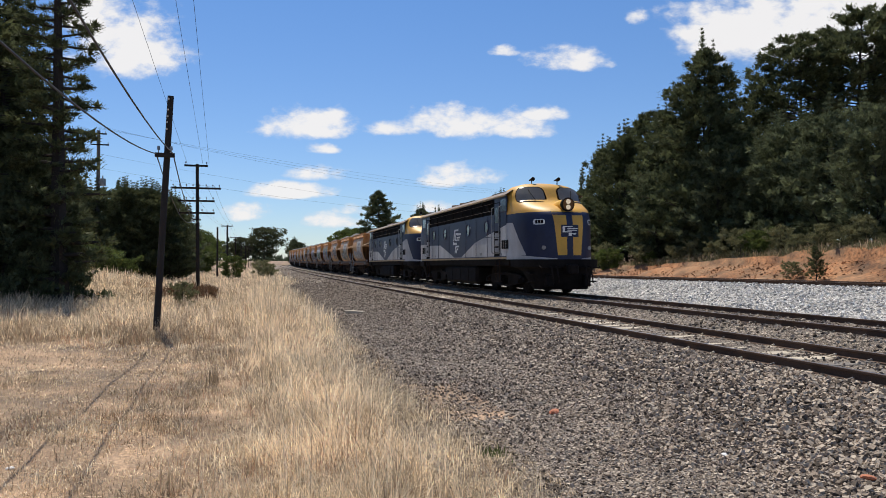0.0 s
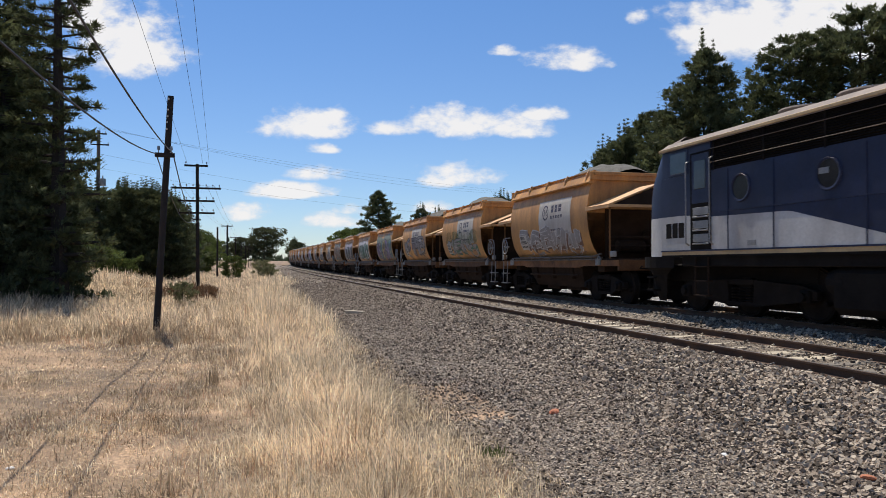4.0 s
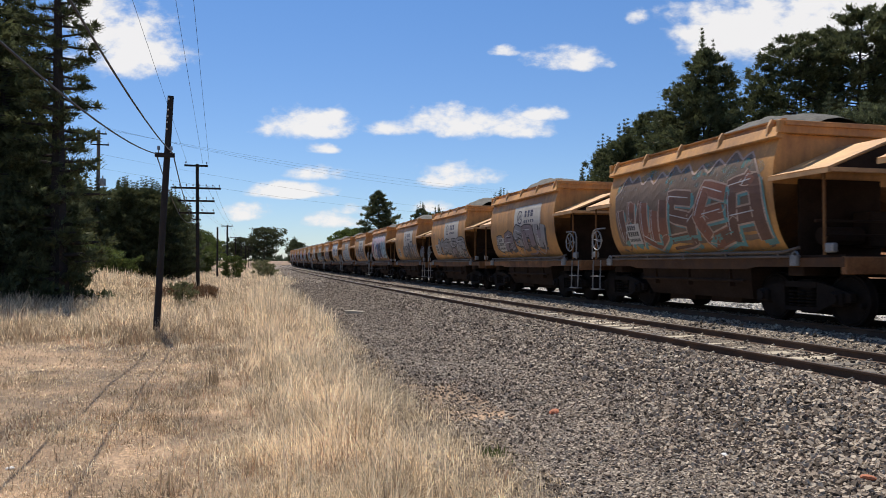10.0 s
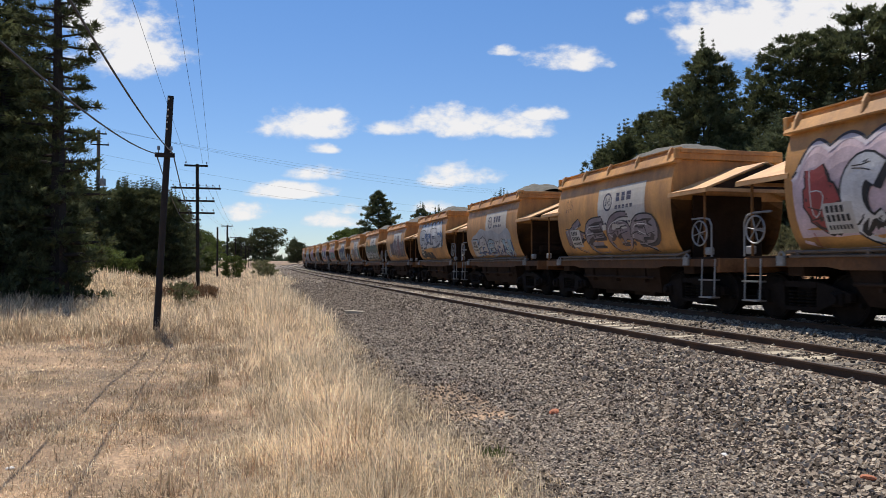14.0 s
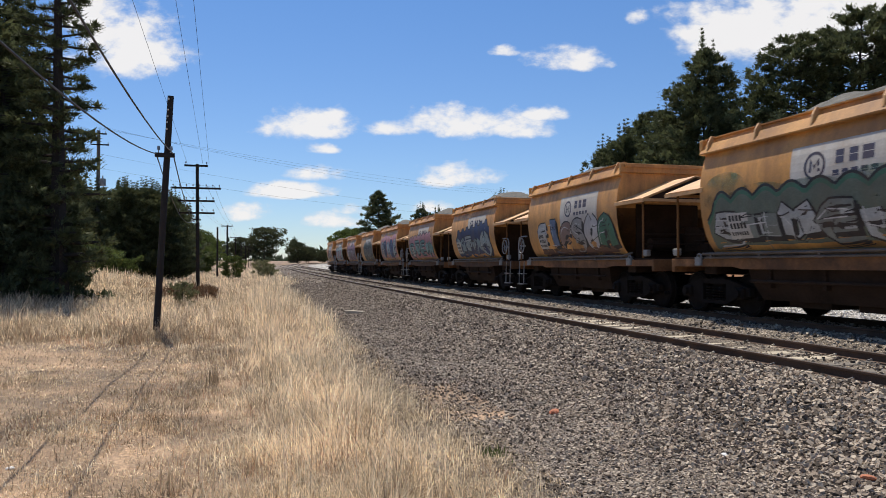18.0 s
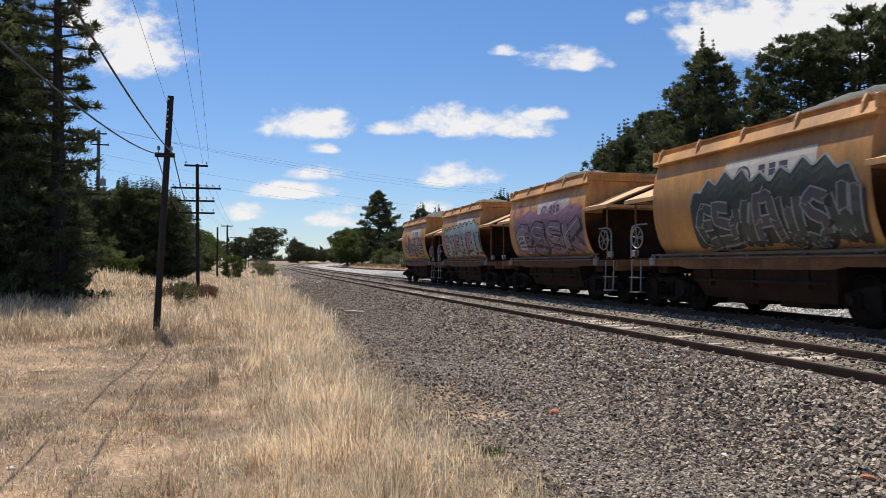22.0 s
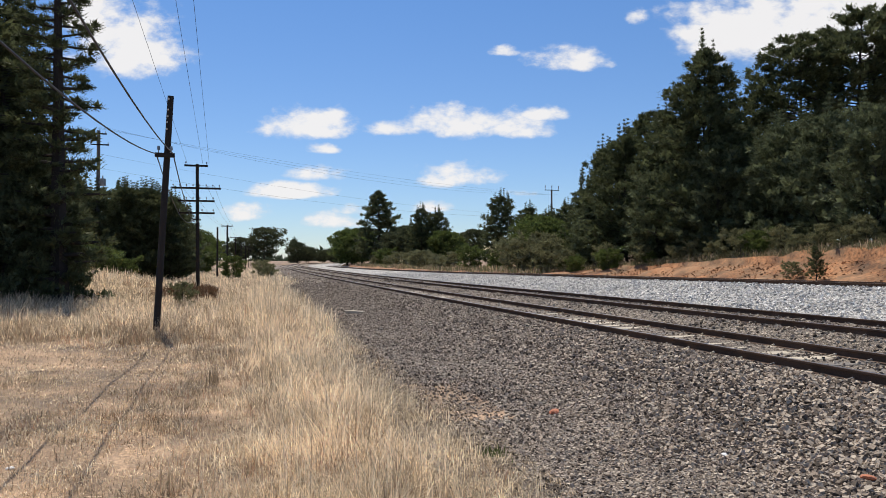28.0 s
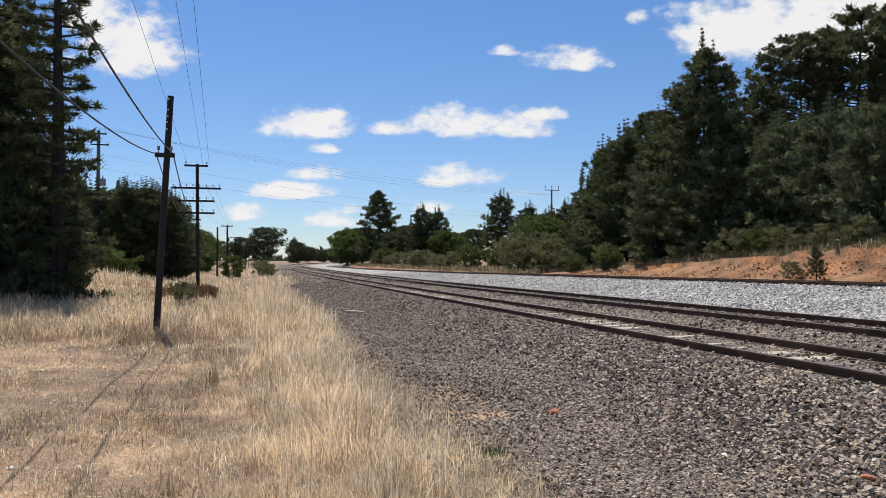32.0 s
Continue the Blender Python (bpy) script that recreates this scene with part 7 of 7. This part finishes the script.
def near_keep(s, l):
    if bare_patch(s, l):
        return 0.42
    n = noise.noise(Vector((s * 0.5, l * 0.9, 2)))
    if l < 3.2:
        return max(0.05, min(1, 0.62 + 0.9 * n + (l - 2.0) * 0.25))
    return 1.0


stone_field("ballast_stones", "loose angular grey-brown ballast stones on the shoulder", 96000, lambda r, n: place_stones(r, n, 4.0, 62, 1.35, 6.8, near_sizes, near_keep), M["stone"], 1)
stone_field("gravel_stones", "small grey gravel between the grass and the ballast", 30000, lambda r, n: place_stones(r, n, 4.0, 44, 1.5, 4.6, lambda s, l: (0.016 + 0.0010 * s, 0.040 + 0.0018 * s), lambda s, l: 0.5 if bare_patch(s, l) else 1.0), M["stone"], 5)
stone_field("track_stones", "grey ballast between and beside the rails", 30000, lambda r, n: place_stones(r, n, 5.5, 60, 6.8, 13.2, lambda s, l: (0.045, 0.09),
            lambda s, l: 0.0 if min(abs(l - 6.9), abs(l - 8.5), abs(l - 9.7), abs(l - 11.3)) < 0.09 else 0.22 if 6.9 < l < 8.5 else 1.0), M["stone"], 2)
stone_field("pale_stones", "fresh pale grey ballast below the raised track", 13000, lambda r, n: place_stones(r, n, 12, 90, 13.4, 19.0, lambda s, l: (0.06, 0.12)), M["stone_white"], 3)


stone_field("clay_clods", "clods of orange clay lying on the cutting", 3600, lambda r, n: place_stones(r, n, 14, 66, 23.7, 26.4, lambda s, l: (0.03, 0.15)), M["clay"], 6)
stone_field("far_stones", "grey ballast further along the line", 9000, lambda r, n: place_stones(r, n, 44, 170, 1.6, 13.4, lambda s, l: (0.09, 0.18)), M["stone"], 7)


# ---- poles and wires ----
def wire_thing(name, label, a, b, sag, r, n=18):
    a, b = Vector(a), Vector(b)
    pts = [a.lerp(b, i / n) - UP * sag * 4 * (i / n) * (1 - i / n) for i in range(n + 1)]
    vs, ts = limb_verts([[(p - a, r) for p in pts]], 5)
    ob = new(name, fast_mesh(name, vs, ts, M["wire"]))
    ob.location = a
    tagged(ob, label, "wire", "overhead wires")


def pole_thing(name, label, base, top, r0, r1, arms, pin=1.0, cat="utility pole", group="poles beside the line"):
    """arms: (height, half width to the left, half width to the right, pins)"""
    base, top = Vector(base), Vector(top)
    root = empty(name, Matrix.Translation(base))
    bm = bmesh.new()
    tube(bm, (0, 0, -0.3), top - base, r0, r1, n=12)
    part("shaft", bm, M["pole_grey" if name == "power_pole" else "pole"], root)
    dirx = Vector((math.cos(PSI), math.sin(PSI), 0))
    for z, wl, wr, pins in arms:
        f = z / (top - base).z
        c = (top - base) * f
        bm = bmesh.new()
        q = Matrix.Translation(c + Vector((0, -r0 - 0.05, 0))) @ Matrix.Rotation(PSI, 4, "Z")
        bmesh.ops.create_cube(bm, size=1, matrix=q @ Matrix.Translation(((wr - wl) / 2, 0, 0)) @ Matrix.Diagonal((wl + wr, 0.09, 0.10, 1)))
        arm = part("crossarm", bm, M["pole"], root)
        for i in range(pins):
            bm = bmesh.new()
            x = -wl + 0.08 + (wl + wr - 0.16) * i / max(1, pins - 1)
            tube(bm, q @ Vector((x, 0, 0.04)), q @ Vector((x, 0, 0.14 * pin)), 0.012 * pin, n=5)
            tube(bm, q @ Vector((x, 0, 0.12 * pin)), q @ Vector((x, 0, 0.21 * pin)), 0.04 * pin ** 0.5, 0.03 * pin ** 0.5, n=8)
            part("insulator", bm, M["steelgrey"], arm)
    tagged(root, label, cat, group)
    return root


P1 = (-6.82, 17.35)
near_pole = pole_thing("telegraph_pole", "leaning dark timber pole with one short crossarm", (P1[0], P1[1], -0.62), (-6.50, 17.35, 5.06), 0.08, 0.072, ((4.25, 0.22, 0.22, 2),))
for dz in (0.08, 0.34, 0.50, 0.64, 0.80):
    f = 1 - dz / 5.68
    tag_at = Vector((0.32 * f - 0.012, -0.085, 5.68 * f))
    part("pole_tag", tube(bmesh.new(), tag_at, tag_at + Vector((0, -0.012, 0)), 0.024, n=10), M["panel"], near_pole, "small pale metal tag")
pole_thing("telegraph_pole", "dark timber telegraph pole with four crossarms", (-13.42, 40, -0.5), (-13.50, 40, 6.55), 0.11, 0.085,
           ((6.95, 0.62, 0.62, 2), (5.72, 1.28, 1.28, 8), (5.02, 0.95, 0.95, 6), (4.36, 0.95, 0.95, 4), (4.0, 0.22, 0.22, 0)))
for x, y, zt, wd in ((-23.8, 77, 5.0, 0.0), (-23.65, 80, 5.35, 0.62), (-34.1, 120, 5.6, 0.9), (-41.5, 150, 5.4, 0.6), (-46.5, 172, 5.4, 0.9), (-50.0, 188, 5.6, 0.9), (-54.2, 206, 5.6, 0.9)):
    pole_thing("telegraph_pole", "distant timber pole in the line beside the track", (x, y, -0.3), (x, y, zt), 0.11, 0.09, ((zt + 0.2, wd, wd, 2),) if wd else ())
left_pole = pole_thing("power_pole", "grey power pole with a transformer behind the pines", (-28.4, 60, -0.4), (-28.4, 60, 12.1), 0.17, 0.13, ((12.2, 0.7, 0.7, 3), (11.3, 0.5, 0.9, 2)), group="power poles")
bm = bmesh.new()
tube(bm, (0.42, -0.1, 7.9), (0.42, -0.1, 8.5), 0.24, n=14)
tube(bm, (0.42, -0.1, 8.5), (0.42, -0.1, 8.75), 0.05, n=8)
box(bm, 0.1, 0.3, -0.16, -0.04, 8.1, 8.3)
part("transformer", bm, M["steelgrey"], left_pole)
pole_thing("power_pole", "power pole with a three-pin crossarm over the trees", (16.4, 110, 1.0), (16.4, 110, 12.3), 0.16, 0.12, ((11.25, 1.15, 1.15, 3), (6.9, 0.9, 0.3, 2)), pin=3.2, group="power poles")

# heavy cables beside the camera, over the pole and on to the next one
for l0, z0, sag, dx in ((-0.50, 5.80, 1.35, 0.20), (-1.30, 5.40, 1.65, -0.20)):
    a = line(-22, l0, z0)
    b = Vector((P1[0] + 0.24 + dx, P1[1] - 0.14, 3.66))
    wire_thing("cable", "thick black cable slung between the poles", a, b, sag, 0.0125, 26)
    wire_thing("cable", "thick black cable slung between the poles", b, (-13.46 + dx * 0.9, 39.85, 3.55), 0.75, 0.014)
for (xb, l20) in ((-14.05, -3.0), (-13.2, -1.94), (-12.85, -1.5)):
    b = Vector((xb, 40, 6.6))
    m20 = line(20, l20, 7.82)
    wire_thing("line_wire", "thin overhead wire running along the railway", b + (m20 - b) * 3.2, b, 0.0, 0.006)
for a, b, sag in (((-28.9, 59.8, 12.35), (15.5, 110, 11.65), 0.7), ((-28.4, 59.8, 12.35), (16.4, 110, 11.65), 1.15), ((-27.9, 59.8, 12.35), (17.4, 110, 11.65), 1.6), ((-28.6, 59.8, 10.2), (15.6, 110, 8.4), 1.0), ((-27.9, 59.8, 8.9), (16.2, 110, 8.3), 1.2)):
    wire_thing("power_line", "thin power line sagging across the railway", a, b, sag, 0.0065, 30)
prev = [(-13.46 + o, 40, 5.35) for o in (-0.9, -0.5, 0.5, 0.9)]
for x, y in ((-23.65, 80), (-34.1, 120), (-41.5, 150), (-54.2, 206)):
    cur = [(x + o * 0.7, y, 5.3) for o in (-0.9, -0.5, 0.5, 0.9)]
    for a, b in zip(prev, cur):
        wire_thing("line_wire", "thin overhead wire running along the railway", a, b, 0.35, 0.006, 8)
    prev = cur

# ---- small things lying about ----
bm = bmesh.new()
box(bm, -0.32, 0.32, -0.11, 0.11, 0, 0.09, 0.015)
for v in bm.verts:
    v.co += Vector((0.02 * noise.noise(v.co * 9), 0.02 * noise.noise(v.co * 7 + UP), 0.02 * noise.noise(v.co * 5)))
ob = new("timber_offcut", mesh_of("timber_offcut", bm, M["sleeper_pale"]))
ob.matrix_basis = pose(-3.02, 24.85, sheet_z(-3.02, 24.85) + 0.01, 0, 3, 8)
tagged(ob, "short weathered timber offcut lying on the gravel", "timber")
for x, y, d, key in ((1.24, 8.19, 0.10, "brick_red"), (3.25, 5.62, 0.08, "brick_red"), (2.45, 6.4, 0.05, "white"), (-3.48, 5.9, 0.045, "white")):
    if "brick_red" not in M:
        M["brick_red"] = mat("broken_brick", (0.46, 0.17, 0.09), 0.9, 0, 0.3, 8, 60, 0.5)
    bm = bmesh.new()
    bmesh.ops.create_icosphere(bm, subdivisions=2, radius=d / 2)
    for v in bm.verts:
        v.co = Vector((v.co.x * 1.5, v.co.y, v.co.z * 0.6)) * (1 + 0.5 * noise.noise(v.co * 20 + Vector((x, y, 0))))
    ob = new("brick_fragment" if key == "brick_red" else "pale_pebble", mesh_of("fragment", bm, M[key]))
    ob.matrix_basis = pose(x, y, sheet_z(x, y) + d * 0.25, 0, 0, x * 40)
    tagged(ob, "broken piece of orange brick among the stones" if key == "brick_red" else "single pale pebble lying on the ground", "stone")


def motions():
    """The train runs along its track towards and past the camera."""
    for thing, start in TRAIN:
        rows = []
        for t in range(33):
            s = start - RUN[t]
            p = line(s, TRAIN_L)
            rows.append((float(t), pose(p.x, p.y, p.z, 0, 0, heading(s))))
        walk(thing, rows)


motions()
